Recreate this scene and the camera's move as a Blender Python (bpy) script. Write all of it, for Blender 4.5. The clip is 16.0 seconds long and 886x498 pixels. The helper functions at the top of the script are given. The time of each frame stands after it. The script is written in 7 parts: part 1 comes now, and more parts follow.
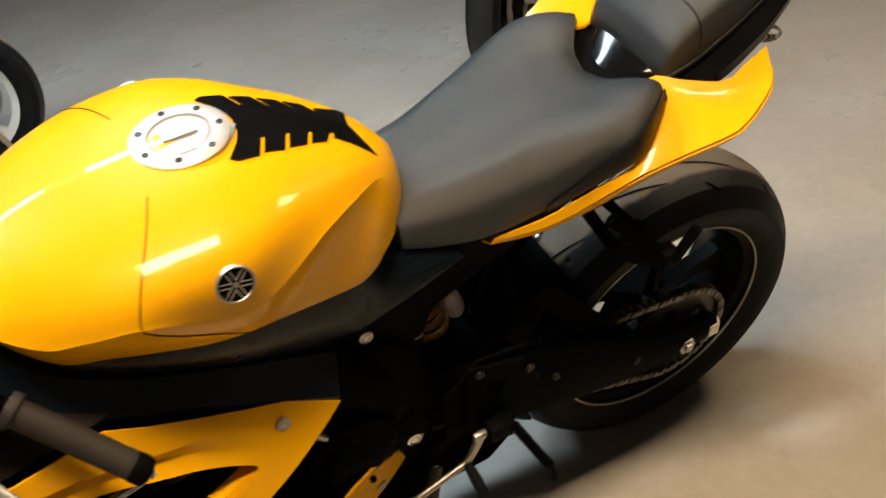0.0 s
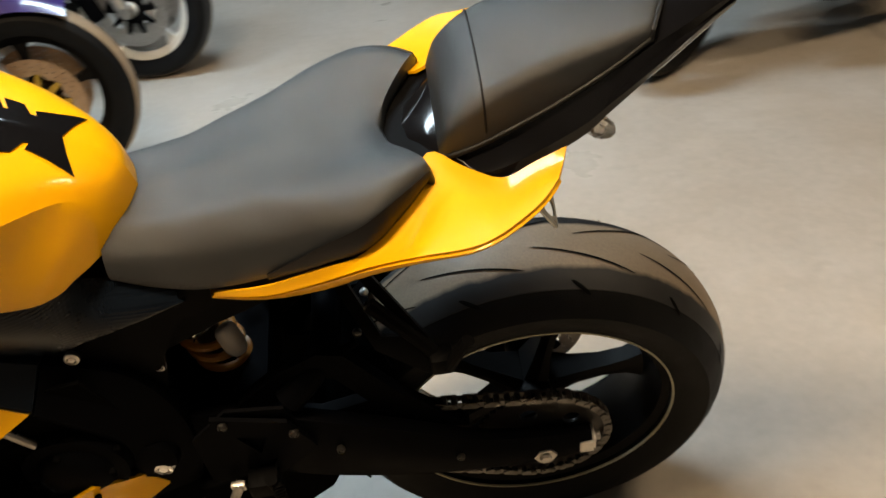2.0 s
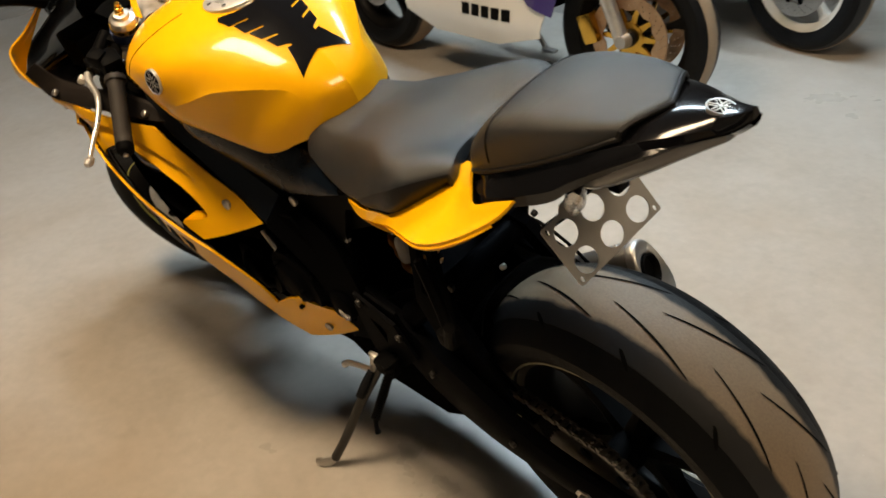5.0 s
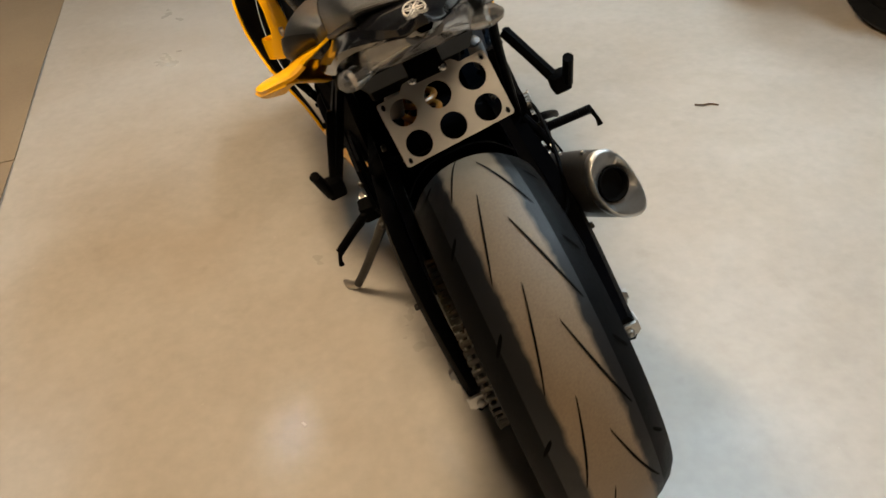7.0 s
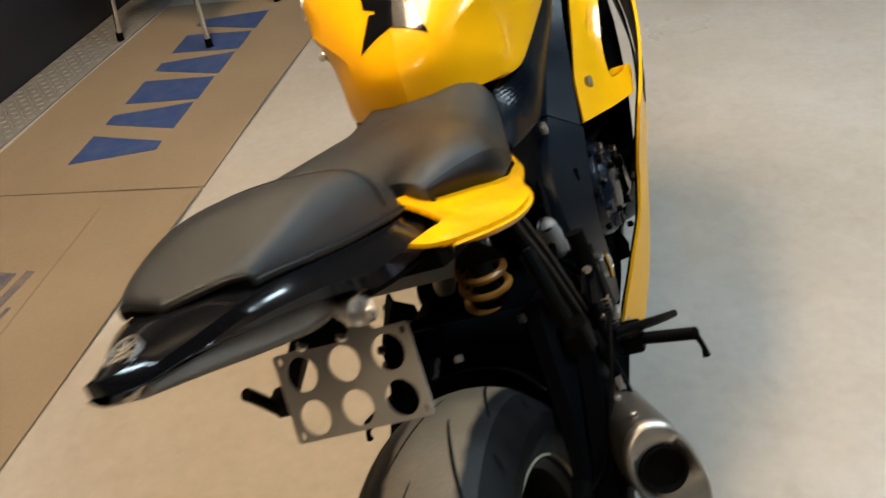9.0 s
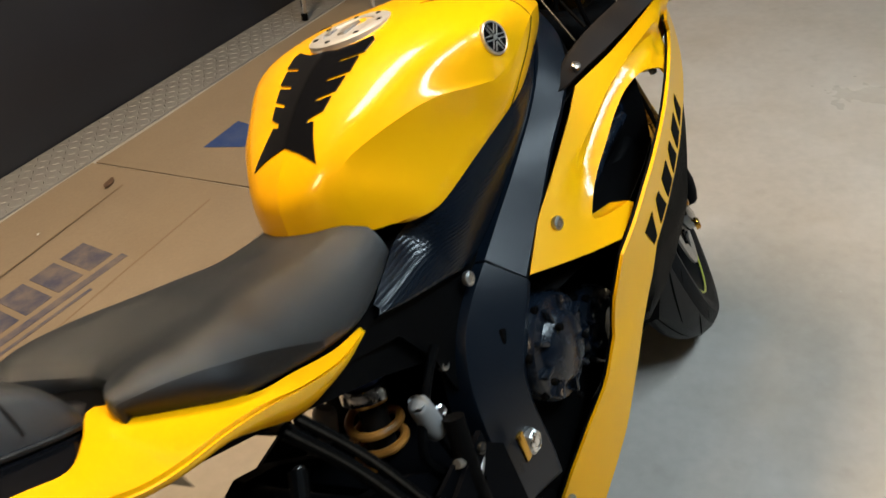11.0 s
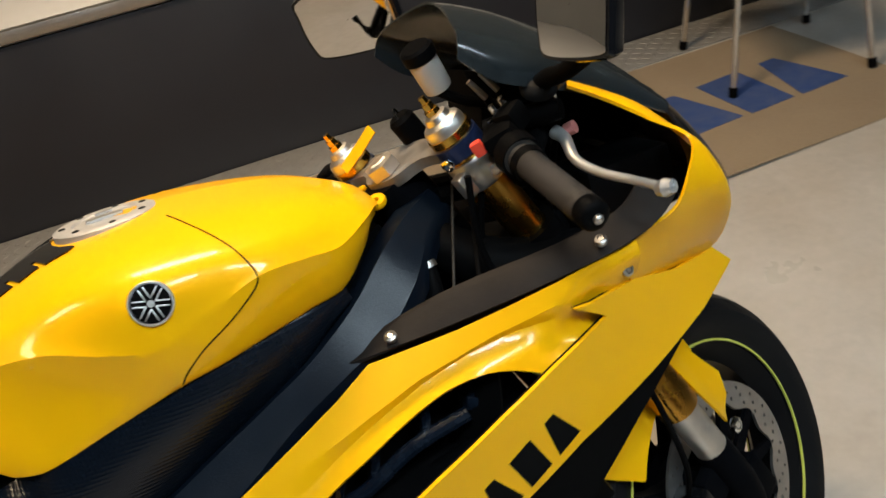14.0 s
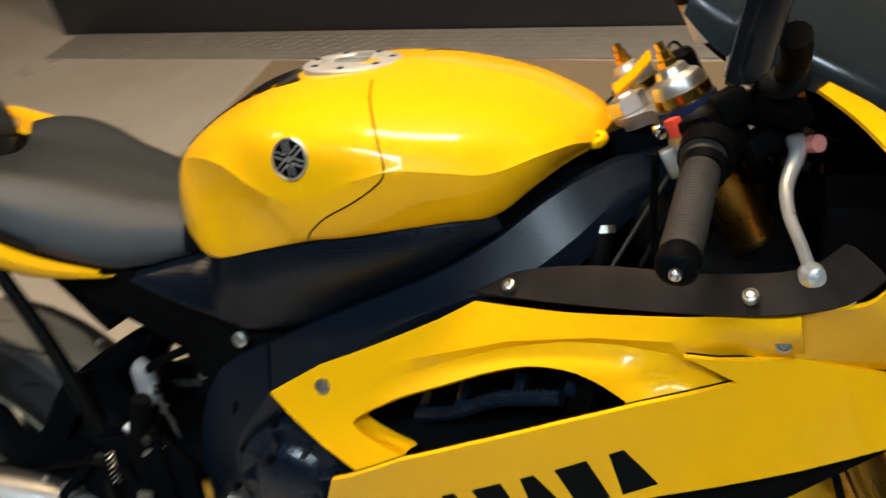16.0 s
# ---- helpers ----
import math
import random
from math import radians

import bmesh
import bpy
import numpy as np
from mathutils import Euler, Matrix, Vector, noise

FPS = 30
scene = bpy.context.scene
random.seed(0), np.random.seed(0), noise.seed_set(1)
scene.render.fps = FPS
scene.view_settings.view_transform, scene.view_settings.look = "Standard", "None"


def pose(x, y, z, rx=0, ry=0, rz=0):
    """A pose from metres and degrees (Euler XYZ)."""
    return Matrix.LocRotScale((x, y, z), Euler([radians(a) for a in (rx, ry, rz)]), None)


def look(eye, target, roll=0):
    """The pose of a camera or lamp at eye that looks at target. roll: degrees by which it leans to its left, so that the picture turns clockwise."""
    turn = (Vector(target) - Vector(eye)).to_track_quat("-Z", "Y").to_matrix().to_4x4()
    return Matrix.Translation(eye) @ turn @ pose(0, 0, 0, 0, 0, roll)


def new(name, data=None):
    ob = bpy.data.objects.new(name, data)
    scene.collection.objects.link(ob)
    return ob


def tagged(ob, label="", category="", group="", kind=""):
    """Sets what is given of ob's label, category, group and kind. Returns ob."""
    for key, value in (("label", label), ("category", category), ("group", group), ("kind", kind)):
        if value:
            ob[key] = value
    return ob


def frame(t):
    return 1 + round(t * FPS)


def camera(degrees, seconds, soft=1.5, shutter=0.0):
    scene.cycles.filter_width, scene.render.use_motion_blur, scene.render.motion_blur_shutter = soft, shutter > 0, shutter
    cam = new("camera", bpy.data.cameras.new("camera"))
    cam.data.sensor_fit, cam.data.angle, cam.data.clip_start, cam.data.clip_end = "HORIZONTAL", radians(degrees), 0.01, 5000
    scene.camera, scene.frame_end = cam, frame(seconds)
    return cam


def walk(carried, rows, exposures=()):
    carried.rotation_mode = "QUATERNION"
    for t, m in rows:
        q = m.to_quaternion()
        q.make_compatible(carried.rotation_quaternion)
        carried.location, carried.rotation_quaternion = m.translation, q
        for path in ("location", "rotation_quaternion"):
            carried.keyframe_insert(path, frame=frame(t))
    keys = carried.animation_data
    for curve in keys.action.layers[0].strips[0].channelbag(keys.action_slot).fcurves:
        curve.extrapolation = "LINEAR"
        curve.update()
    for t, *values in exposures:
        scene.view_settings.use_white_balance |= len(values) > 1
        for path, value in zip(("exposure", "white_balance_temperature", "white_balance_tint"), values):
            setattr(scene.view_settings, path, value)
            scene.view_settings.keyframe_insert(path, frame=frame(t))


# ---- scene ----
from mathutils.bvhtree import BVHTree

cam = camera(50.58, 16.0, 1.5, 0.5)
PATH = [
    (0.0, (0.8636, 1.3065, 1.3906), (0.5501, 0.5169, 0.8629), -10.57),
    (0.5, (0.6578, 1.3403, 1.3893), (0.4297, 0.5230, 0.8601), -9.76),
    (1.0, (0.4491, 1.3839, 1.3892), (0.3132, 0.5618, 0.8363), -8.60),
    (1.5, (0.2874, 1.3089, 1.3322), (0.1761, 0.4725, 0.7956), -6.07),
    (2.0, (0.1201, 1.2738, 1.3414), (0.1152, 0.4313, 0.8027), -7.87),
    (2.5, (-0.1517, 1.3246, 1.3403), (0.0844, 0.4991, 0.8276), -7.53),
    (3.0, (-0.3001, 1.3071, 1.3465), (0.0825, 0.5362, 0.8373), -8.89),
    (3.5, (-0.4145, 1.2358, 1.3718), (0.0582, 0.5173, 0.8615), -7.45),
    (3.7, (-0.4566, 1.2202, 1.3892), (0.0542, 0.5218, 0.8881), -7.36),
    (5.8, (-0.9252, 0.7942, 1.3586), (-0.1810, 0.4142, 0.8093), -7.22),
    (6.0, (-0.9885, 0.7164, 1.3420), (-0.2280, 0.3876, 0.7821), -7.65),
    (6.5, (-1.1397, 0.5569, 1.3648), (-0.3559, 0.3395, 0.7831), -6.29),
    (7.0, (-1.1107, 0.4309, 1.3624), (-0.3199, 0.2832, 0.7683), -6.98),
    (7.5, (-0.9742, 0.2686, 1.3675), (-0.1846, 0.1919, 0.7587), -8.44),
    (8.0, (-0.9236, 0.1088, 1.3829), (-0.1237, 0.1789, 0.7869), -8.09),
    (8.5, (-0.8325, 0.0192, 1.3896), (-0.0309, 0.2159, 0.8250), -9.96),
    (9.0, (-0.6629, -0.0759, 1.3914), (0.1340, 0.1217, 0.8206), -9.77),
    (9.2, (-0.6196, -0.1180, 1.3917), (0.1738, 0.1022, 0.8242), -10.38),
    (11.3, (-0.1514, -0.5010, 1.4349), (0.5215, -0.0166, 0.8759), -10.82),
    (11.5, (-0.0903, -0.5304, 1.4252), (0.5701, -0.0184, 0.8759), -11.53),
    (12.0, (0.0817, -0.6769, 1.4316), (0.6792, -0.0774, 0.8991), -11.20),
    (12.5, (0.2236, -0.7555, 1.4370), (0.7486, -0.0913, 0.9048), -11.55),
    (13.0, (0.3966, -0.7184, 1.4352), (0.8556, -0.0191, 0.8872), -10.63),
    (13.5, (0.5777, -0.7111, 1.4435), (0.9718, 0.0324, 0.9032), -12.08),
    (14.0, (0.7776, -0.7718, 1.4489), (1.0550, 0.0284, 0.9172), -11.72),
    (14.5, (0.9324, -0.7628, 1.4445), (1.1014, 0.0531, 0.8916), -11.40),
    (15.0, (1.0402, -0.6654, 1.4182), (1.1115, 0.1410, 0.8311), -9.51),
    (15.5, (1.1258, -0.6302, 1.4035), (0.9759, 0.1602, 0.8095), -12.72),
    (16.0, (1.2630, -0.6589, 1.4236), (0.8962, 0.0708, 0.8465), -13.76),
]
walk(cam, [(t, look(eye, target, roll)) for t, eye, target, roll in PATH],
     ((0.0, 0.08), (1.0, 0.10), (2.5, 0.20), (3.5, 0.14), (6.0, 0.02), (9.2, 0.07), (12.0, 0.0), (14.0, -0.08), (16.0, 0.0)))

TUBE = 120.0
FITTINGS = [((0.7, -1.5, 3.2), "cool"), ((2.3, -1.7, 3.2), "cool"), ((0.95, 0.95, 3.2), "warm"), ((-2.3, 0.4, 3.2), "warm")]

# ---- world and lights ----
world = bpy.data.worlds.new("world")
scene.world = world
world.use_nodes = True
world.node_tree.nodes["Background"].inputs[0].default_value = (0.75, 0.85, 1.0, 1)
world.node_tree.nodes["Background"].inputs[1].default_value = 0.02


# ---- materials ----
def material(name, base, rough=0.5, metal=0.0, coat=0.0, vary=0.0, vary_scale=6.0, bump=0.0, bump_scale=300.0,
             rough_vary=0.0, tint=None, spec=0.5, fine=0.0):
    """Principled surface with two scales of noise: large stains (vary, towards tint) and fine grain (bump, fine)."""
    m = bpy.data.materials.new(name)
    m.use_nodes = True
    nt = m.node_tree
    b = nt.nodes["Principled BSDF"]
    b.inputs["Base Color"].default_value = (*base, 1)
    b.inputs["Roughness"].default_value = rough
    b.inputs["Metallic"].default_value = metal
    b.inputs["Specular IOR Level"].default_value = spec
    b.inputs["Coat Weight"].default_value = coat
    b.inputs["Coat Roughness"].default_value = 0.045
    tc = nt.nodes.new("ShaderNodeTexCoord")
    if vary or rough_vary:
        n = nt.nodes.new("ShaderNodeTexNoise")
        n.inputs["Scale"].default_value, n.inputs["Detail"].default_value = vary_scale, 6
        n.inputs["Roughness"].default_value = 0.62
        nt.links.new(tc.outputs["Object"], n.inputs["Vector"])
        ramp = nt.nodes.new("ShaderNodeMapRange")
        ramp.inputs["From Min"].default_value, ramp.inputs["From Max"].default_value = 0.32, 0.68
        nt.links.new(n.outputs["Fac"], ramp.inputs["Value"])
        if vary:
            mix = nt.nodes.new("ShaderNodeMix")
            mix.data_type = "RGBA"
            t = tint or tuple(c * 0.5 for c in base)
            mix.inputs["A"].default_value = (*base, 1)
            mix.inputs["B"].default_value = (*[c0 + (c1 - c0) * vary for c0, c1 in zip(base, t)], 1)
            nt.links.new(ramp.outputs["Result"], mix.inputs["Factor"])
            out = mix.outputs["Result"]
            if fine:
                n2 = nt.nodes.new("ShaderNodeTexNoise")
                n2.inputs["Scale"].default_value, n2.inputs["Detail"].default_value = vary_scale * 40, 3
                nt.links.new(tc.outputs["Object"], n2.inputs["Vector"])
                m2 = nt.nodes.new("ShaderNodeMix")
                m2.data_type, m2.blend_type = "RGBA", "OVERLAY"
                m2.inputs["Factor"].default_value = fine
                nt.links.new(out, m2.inputs["A"])
                nt.links.new(n2.outputs["Color"], m2.inputs["B"])
                hsv = nt.nodes.new("ShaderNodeRGBToBW")
                nt.links.new(n2.outputs["Color"], hsv.inputs["Color"])
                nt.links.new(hsv.outputs["Val"], m2.inputs["B"])
                out = m2.outputs["Result"]
            nt.links.new(out, b.inputs["Base Color"])
        if rough_vary:
            mr = nt.nodes.new("ShaderNodeMapRange")
            mr.inputs["To Min"].default_value, mr.inputs["To Max"].default_value = rough - rough_vary, rough + rough_vary
            nt.links.new(ramp.outputs["Result"], mr.inputs["Value"])
            nt.links.new(mr.outputs["Result"], b.inputs["Roughness"])
    if bump:
        n3 = nt.nodes.new("ShaderNodeTexNoise")
        n3.inputs["Scale"].default_value, n3.inputs["Detail"].default_value = bump_scale, 4
        nt.links.new(tc.outputs["Object"], n3.inputs["Vector"])
        bp = nt.nodes.new("ShaderNodeBump")
        bp.inputs["Strength"].default_value, bp.inputs["Distance"].default_value = bump, 0.002
        nt.links.new(n3.outputs["Fac"], bp.inputs["Height"])
        nt.links.new(bp.outputs["Normal"], b.inputs["Normal"])
    return m


def glass(name, colour, rough=0.02, alpha=1.0, trans=1.0):
    m = material(name, colour, rough)
    b = m.node_tree.nodes["Principled BSDF"]
    b.inputs["Transmission Weight"].default_value = trans
    b.inputs["IOR"].default_value = 1.45
    return m


def glow(name, colour, strength):
    m = bpy.data.materials.new(name)
    m.use_nodes = True
    b = m.node_tree.nodes["Principled BSDF"]
    b.inputs["Base Color"].default_value = (0.8, 0.8, 0.8, 1)
    b.inputs["Emission Color"].default_value = (*colour, 1)
    b.inputs["Emission Strength"].default_value = strength
    return m


YELLOW = material("yellow_paint", (0.90, 0.445, 0.002), 0.34, spec=0.10, coat=0.42, vary=0.12, vary_scale=3, tint=(0.87, 0.41, 0.002))
BLACK_GLOSS = material("gloss_black_paint", (0.005, 0.005, 0.006), 0.16, spec=0.15, coat=0.5, rough_vary=0.05)
BLACK = material("black_plastic", (0.0024, 0.0024, 0.0027), 0.45, spec=0.02, vary=0.5, tint=(0.005, 0.0048, 0.0046), bump=0.25, bump_scale=900,
                 rough_vary=0.08)
FRAME_BLACK = material("satin_black_alloy", (0.0026, 0.0028, 0.0036), 0.42, spec=0.008, vary=0.4, tint=(0.0052, 0.0052, 0.006),
                       bump=0.15, bump_scale=500, rough_vary=0.08)
CAST = material("dark_cast_alloy", (0.0022, 0.0022, 0.0024), 0.6, spec=0.0, vary=0.6, tint=(0.006, 0.006, 0.006), bump=0.4,
                bump_scale=350, rough_vary=0.12)
VINYL = material("black_seat_vinyl", (0.013, 0.0168, 0.021), 0.38, spec=0.75, vary=0.6, vary_scale=5, tint=(0.019, 0.022, 0.025), bump=0.5,
                 bump_scale=1400, rough_vary=0.08)
RUBBER = material("tyre_rubber", (0.004, 0.0045, 0.0055), 0.55, spec=0.10, vary=0.8, vary_scale=14, tint=(0.010, 0.010, 0.0105), bump=0.3,
                  bump_scale=500, rough_vary=0.1)
# Worn tread; the warm light on its middle is mixed into the tan.
TREAD = material("worn_warm_lit_tread", (0.29, 0.212, 0.138), 0.55, vary=0.9, vary_scale=7, tint=(0.27, 0.205, 0.14), bump=0.3,
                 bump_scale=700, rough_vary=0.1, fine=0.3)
def sheen_edge(m, centre, half, blur):
    """Mixes a tread's worn, warm-lit tan into dark rubber past a ragged line on either side of its middle."""
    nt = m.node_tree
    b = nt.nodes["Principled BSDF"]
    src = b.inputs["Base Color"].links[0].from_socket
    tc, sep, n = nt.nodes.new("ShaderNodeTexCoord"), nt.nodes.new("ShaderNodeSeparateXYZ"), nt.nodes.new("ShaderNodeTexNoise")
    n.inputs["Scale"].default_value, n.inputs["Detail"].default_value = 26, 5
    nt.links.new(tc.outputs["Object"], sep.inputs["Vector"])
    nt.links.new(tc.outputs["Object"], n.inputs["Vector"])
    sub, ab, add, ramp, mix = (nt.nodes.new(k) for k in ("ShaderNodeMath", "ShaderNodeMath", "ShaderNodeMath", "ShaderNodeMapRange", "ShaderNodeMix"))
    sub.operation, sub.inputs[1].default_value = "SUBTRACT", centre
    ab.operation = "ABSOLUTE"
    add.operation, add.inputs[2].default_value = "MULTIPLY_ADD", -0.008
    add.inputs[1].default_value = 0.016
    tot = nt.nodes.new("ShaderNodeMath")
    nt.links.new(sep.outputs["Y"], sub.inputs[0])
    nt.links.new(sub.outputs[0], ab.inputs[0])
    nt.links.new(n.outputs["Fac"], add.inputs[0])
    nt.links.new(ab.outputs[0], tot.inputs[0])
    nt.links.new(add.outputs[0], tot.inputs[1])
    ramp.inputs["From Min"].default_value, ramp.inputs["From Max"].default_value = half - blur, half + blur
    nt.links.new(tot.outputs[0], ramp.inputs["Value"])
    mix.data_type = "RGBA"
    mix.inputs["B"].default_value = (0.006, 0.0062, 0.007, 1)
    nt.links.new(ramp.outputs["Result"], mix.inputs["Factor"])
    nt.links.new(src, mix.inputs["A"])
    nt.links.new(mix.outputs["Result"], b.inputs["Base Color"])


sheen_edge(TREAD, -0.006, 0.044, 0.0045)
GROOVE = material("groove_rubber", (0.004, 0.004, 0.004), 0.8, spec=0.05)
RIM = material("black_rim_paint", (0.005, 0.005, 0.0055), 0.40, spec=0.04, coat=0.015, vary=0.5, tint=(0.013, 0.012, 0.011), rough_vary=0.1)
STRIPE = material("yellow_rim_tape", (0.62, 0.62, 0.10), 0.4, vary=0.3, tint=(0.4, 0.36, 0.1))
GOLD = material("gold_anodised_alloy", (0.52, 0.27, 0.045), 0.26, metal=1.0, vary=0.3, vary_scale=20, tint=(0.4, 0.2, 0.03),
                rough_vary=0.07)
GOLD_BRIGHT = material("bright_gold_fitting", (0.72, 0.42, 0.07), 0.22, metal=1.0, vary=0.3, vary_scale=30)
ALLOY = material("machined_alloy", (0.72, 0.70, 0.67), 0.42, metal=1.0, vary=0.35, vary_scale=25, rough_vary=0.1, bump=0.05)
STEEL = material("brushed_steel", (0.52, 0.50, 0.475), 0.44, metal=1.0, vary=0.35, vary_scale=18, rough_vary=0.1, bump=0.1,
                 bump_scale=600)
CHROME = material("polished_metal", (0.78, 0.78, 0.78), 0.14, metal=1.0, rough_vary=0.06)
TITAN = material("satin_titanium", (0.21, 0.20, 0.19), 0.42, metal=0.9, vary=0.5, vary_scale=10, tint=(0.2, 0.185, 0.17),
                 rough_vary=0.08, bump=0.1)
NAVY = material("glossy_navy_casting", (0.004, 0.007, 0.013), 0.24, spec=0.32, coat=0.10, vary=0.6, vary_scale=30, tint=(0.008, 0.013, 0.022), bump=0.3, bump_scale=160, rough_vary=0.12)
SILVER = material("bright_lever_alloy", (0.74, 0.73, 0.72), 0.34, metal=0.7, vary=0.3, vary_scale=22, rough_vary=0.12)
YOKE = material("worn_yoke_alloy", (0.20, 0.185, 0.17), 0.45, metal=0.6, vary=0.8, vary_scale=30, tint=(0.34, 0.32, 0.30), rough_vary=0.15)
POT = material("grey_pot_plastic", (0.26, 0.26, 0.26), 0.4, vary=0.3, vary_scale=20)
RED = material("red_switch_plastic", (0.75, 0.06, 0.03), 0.4)
PINK = material("faded_red_plastic", (0.6, 0.22, 0.2), 0.5)
BLUE_ANOD = material("blue_clamp", (0.02, 0.035, 0.10), 0.35, metal=0.6)
SHEEN = material("satin_spar_finish", (0.003, 0.006, 0.0115), 0.34, spec=0.27, vary=0.4, tint=(0.006, 0.010, 0.017), bump=0.15, bump_scale=500,
                 rough_vary=0.08)
INNER = material("worn_brown_black_plastic", (0.0095, 0.0078, 0.0070), 0.5, spec=0.09, vary=0.5, vary_scale=9, tint=(0.032, 0.026, 0.023), bump=0.3, bump_scale=700, rough_vary=0.1)
GRIP = material("worn_grey_grip_rubber", (0.026, 0.023, 0.021), 0.6, spec=0.25, vary=0.7, vary_scale=24, tint=(0.045, 0.038, 0.034), bump=0.4, bump_scale=900, rough_vary=0.1)
PIPING = material("dark_seat_border", (0.006, 0.006, 0.0065), 0.4, spec=0.3, bump=0.3, bump_scale=1200)
DARK_STEEL = material("oily_dark_steel", (0.045, 0.043, 0.04), 0.38, metal=0.7, vary=0.5, vary_scale=20, rough_vary=0.1)
BRACKET = material("bright_sheet_steel", (0.60, 0.58, 0.55), 0.42, metal=0.55, vary=0.3, vary_scale=14, rough_vary=0.08)
PALE_LINE = material("worn_pale_rim_tape", (0.40, 0.38, 0.27), 0.5, vary=0.4)
CAP_ALLOY = material("matt_cap_alloy", (0.55, 0.53, 0.51), 0.5, metal=0.55, vary=0.3, vary_scale=25, rough_vary=0.08)
CLEAR = glass("clear_lens", (0.94, 0.94, 0.94), 0.04, trans=0.9)
SMOKE = material("grey_tail_lens", (0.15, 0.15, 0.155), 0.25, coat=0.4, vary=0.4, vary_scale=30, tint=(0.09, 0.09, 0.095))
SCREEN = glass("smoked_screen", (0.032, 0.040, 0.044), 0.16, trans=0.5)
MIRROR = material("mirror_glass", (0.9, 0.9, 0.9), 0.01, metal=1.0)
RESERVOIR = material("milky_plastic", (0.45, 0.43, 0.40), 0.35, vary=0.3, vary_scale=20, tint=(0.33, 0.30, 0.27))
COPPER = material("orange_spring_paint", (0.50, 0.205, 0.035), 0.35, vary=0.4, vary_scale=30, tint=(0.2, 0.09, 0.03))
WHITE_PAINT = material("white_fairing_paint", (0.78, 0.78, 0.76), 0.25, coat=0.8, vary=0.1)
PURPLE = material("purple_fairing_paint", (0.045, 0.03, 0.16), 0.25, coat=0.8)
LIME = material("lime_fairing_paint", (0.55, 0.72, 0.05), 0.25, coat=0.8)
BRONZE = material("worn_brake_disc", (0.55, 0.38, 0.24), 0.4, metal=0.9, vary=0.6, vary_scale=22, tint=(0.35, 0.2, 0.1))


# ---- shapes: each returns (vertices, faces) ----
def spline(points, n, closed=False):
    """Catmull-Rom curve through the points, n steps to a span."""
    p = np.asarray(points, float)
    k = len(p)
    out = []
    for i in range(k if closed else k - 1):
        if closed:
            a, b, c, d = p[(i - 1) % k], p[i], p[(i + 1) % k], p[(i + 2) % k]
        else:
            a, b, c, d = p[max(i - 1, 0)], p[i], p[i + 1], p[min(i + 2, k - 1)]
        for s in np.arange(n) / n:
            out.append(0.5 * (2 * b + (c - a) * s + (2 * a - 5 * b + 4 * c - d) * s * s + (3 * b - a - 3 * c + d) * s ** 3))
    if not closed:
        out.append(p[-1])
    return np.array(out)


def moved(m, shape):
    v = np.asarray(shape[0], float)
    m = np.array(m)
    return v @ m[:3, :3].T + m[:3, 3], shape[1]


def joined(*shapes):
    vs, fs, n = [], [], 0
    for v, f in shapes:
        vs.append(np.asarray(v, float))
        fs += [tuple(i + n for i in q) for q in f]
        n += len(v)
    return np.concatenate(vs), fs


def mirrored(shape):
    v = np.asarray(shape[0], float) * (1, -1, 1)
    return v, [tuple(reversed(q)) for q in shape[1]]


def rings(ring_list, closed=True, caps=True):
    """Skin over a row of rings with equal counts."""
    r = [np.asarray(a, float) for a in ring_list]
    n = len(r[0])
    f = []
    for i in range(len(r) - 1):
        for j in range(n if closed else n - 1):
            k = (j + 1) % n
            f.append((i * n + j, i * n + k, (i + 1) * n + k, (i + 1) * n + j))
    if caps and closed:
        f.append(tuple(range(n))[::-1])
        f.append(tuple(range((len(r) - 1) * n, len(r) * n)))
    return np.concatenate(r), f


def net(control, nu, nv):
    """Smooth grid over a control net (rows x columns x 3)."""
    c = np.asarray(control, float)
    rows = np.array([spline(row, nv) for row in c])
    cols = np.array([spline(rows[:, j], nu) for j in range(rows.shape[1])])
    return cols.transpose(1, 0, 2)


def thick_net(control, nu, nv, thickness):
    """A panel of some thickness: outer face the smoothed net, inner face set back along the normals."""
    g = net(control, nu, nv)
    m, n, _ = g.shape
    du, dv = np.gradient(g, axis=0), np.gradient(g, axis=1)
    nr = np.cross(du, dv)
    nr /= np.linalg.norm(nr, axis=2, keepdims=True) + 1e-12
    v = np.concatenate([g.reshape(-1, 3), (g - nr * thickness).reshape(-1, 3)])
    idx = lambda i, j, k=0: k * m * n + i * n + j
    f = []
    for i in range(m - 1):
        for j in range(n - 1):
            f.append((idx(i, j), idx(i + 1, j), idx(i + 1, j + 1), idx(i, j + 1)))
            f.append((idx(i, j, 1), idx(i, j + 1, 1), idx(i + 1, j + 1, 1), idx(i + 1, j, 1)))
    for i in range(m - 1):
        f.append((idx(i, 0), idx(i, 0, 1), idx(i + 1, 0, 1), idx(i + 1, 0)))
        f.append((idx(i, n - 1), idx(i + 1, n - 1), idx(i + 1, n - 1, 1), idx(i, n - 1, 1)))
    for j in range(n - 1):
        f.append((idx(0, j), idx(0, j + 1), idx(0, j + 1, 1), idx(0, j, 1)))
        f.append((idx(m - 1, j), idx(m - 1, j, 1), idx(m - 1, j + 1, 1), idx(m - 1, j + 1)))
    return v, f


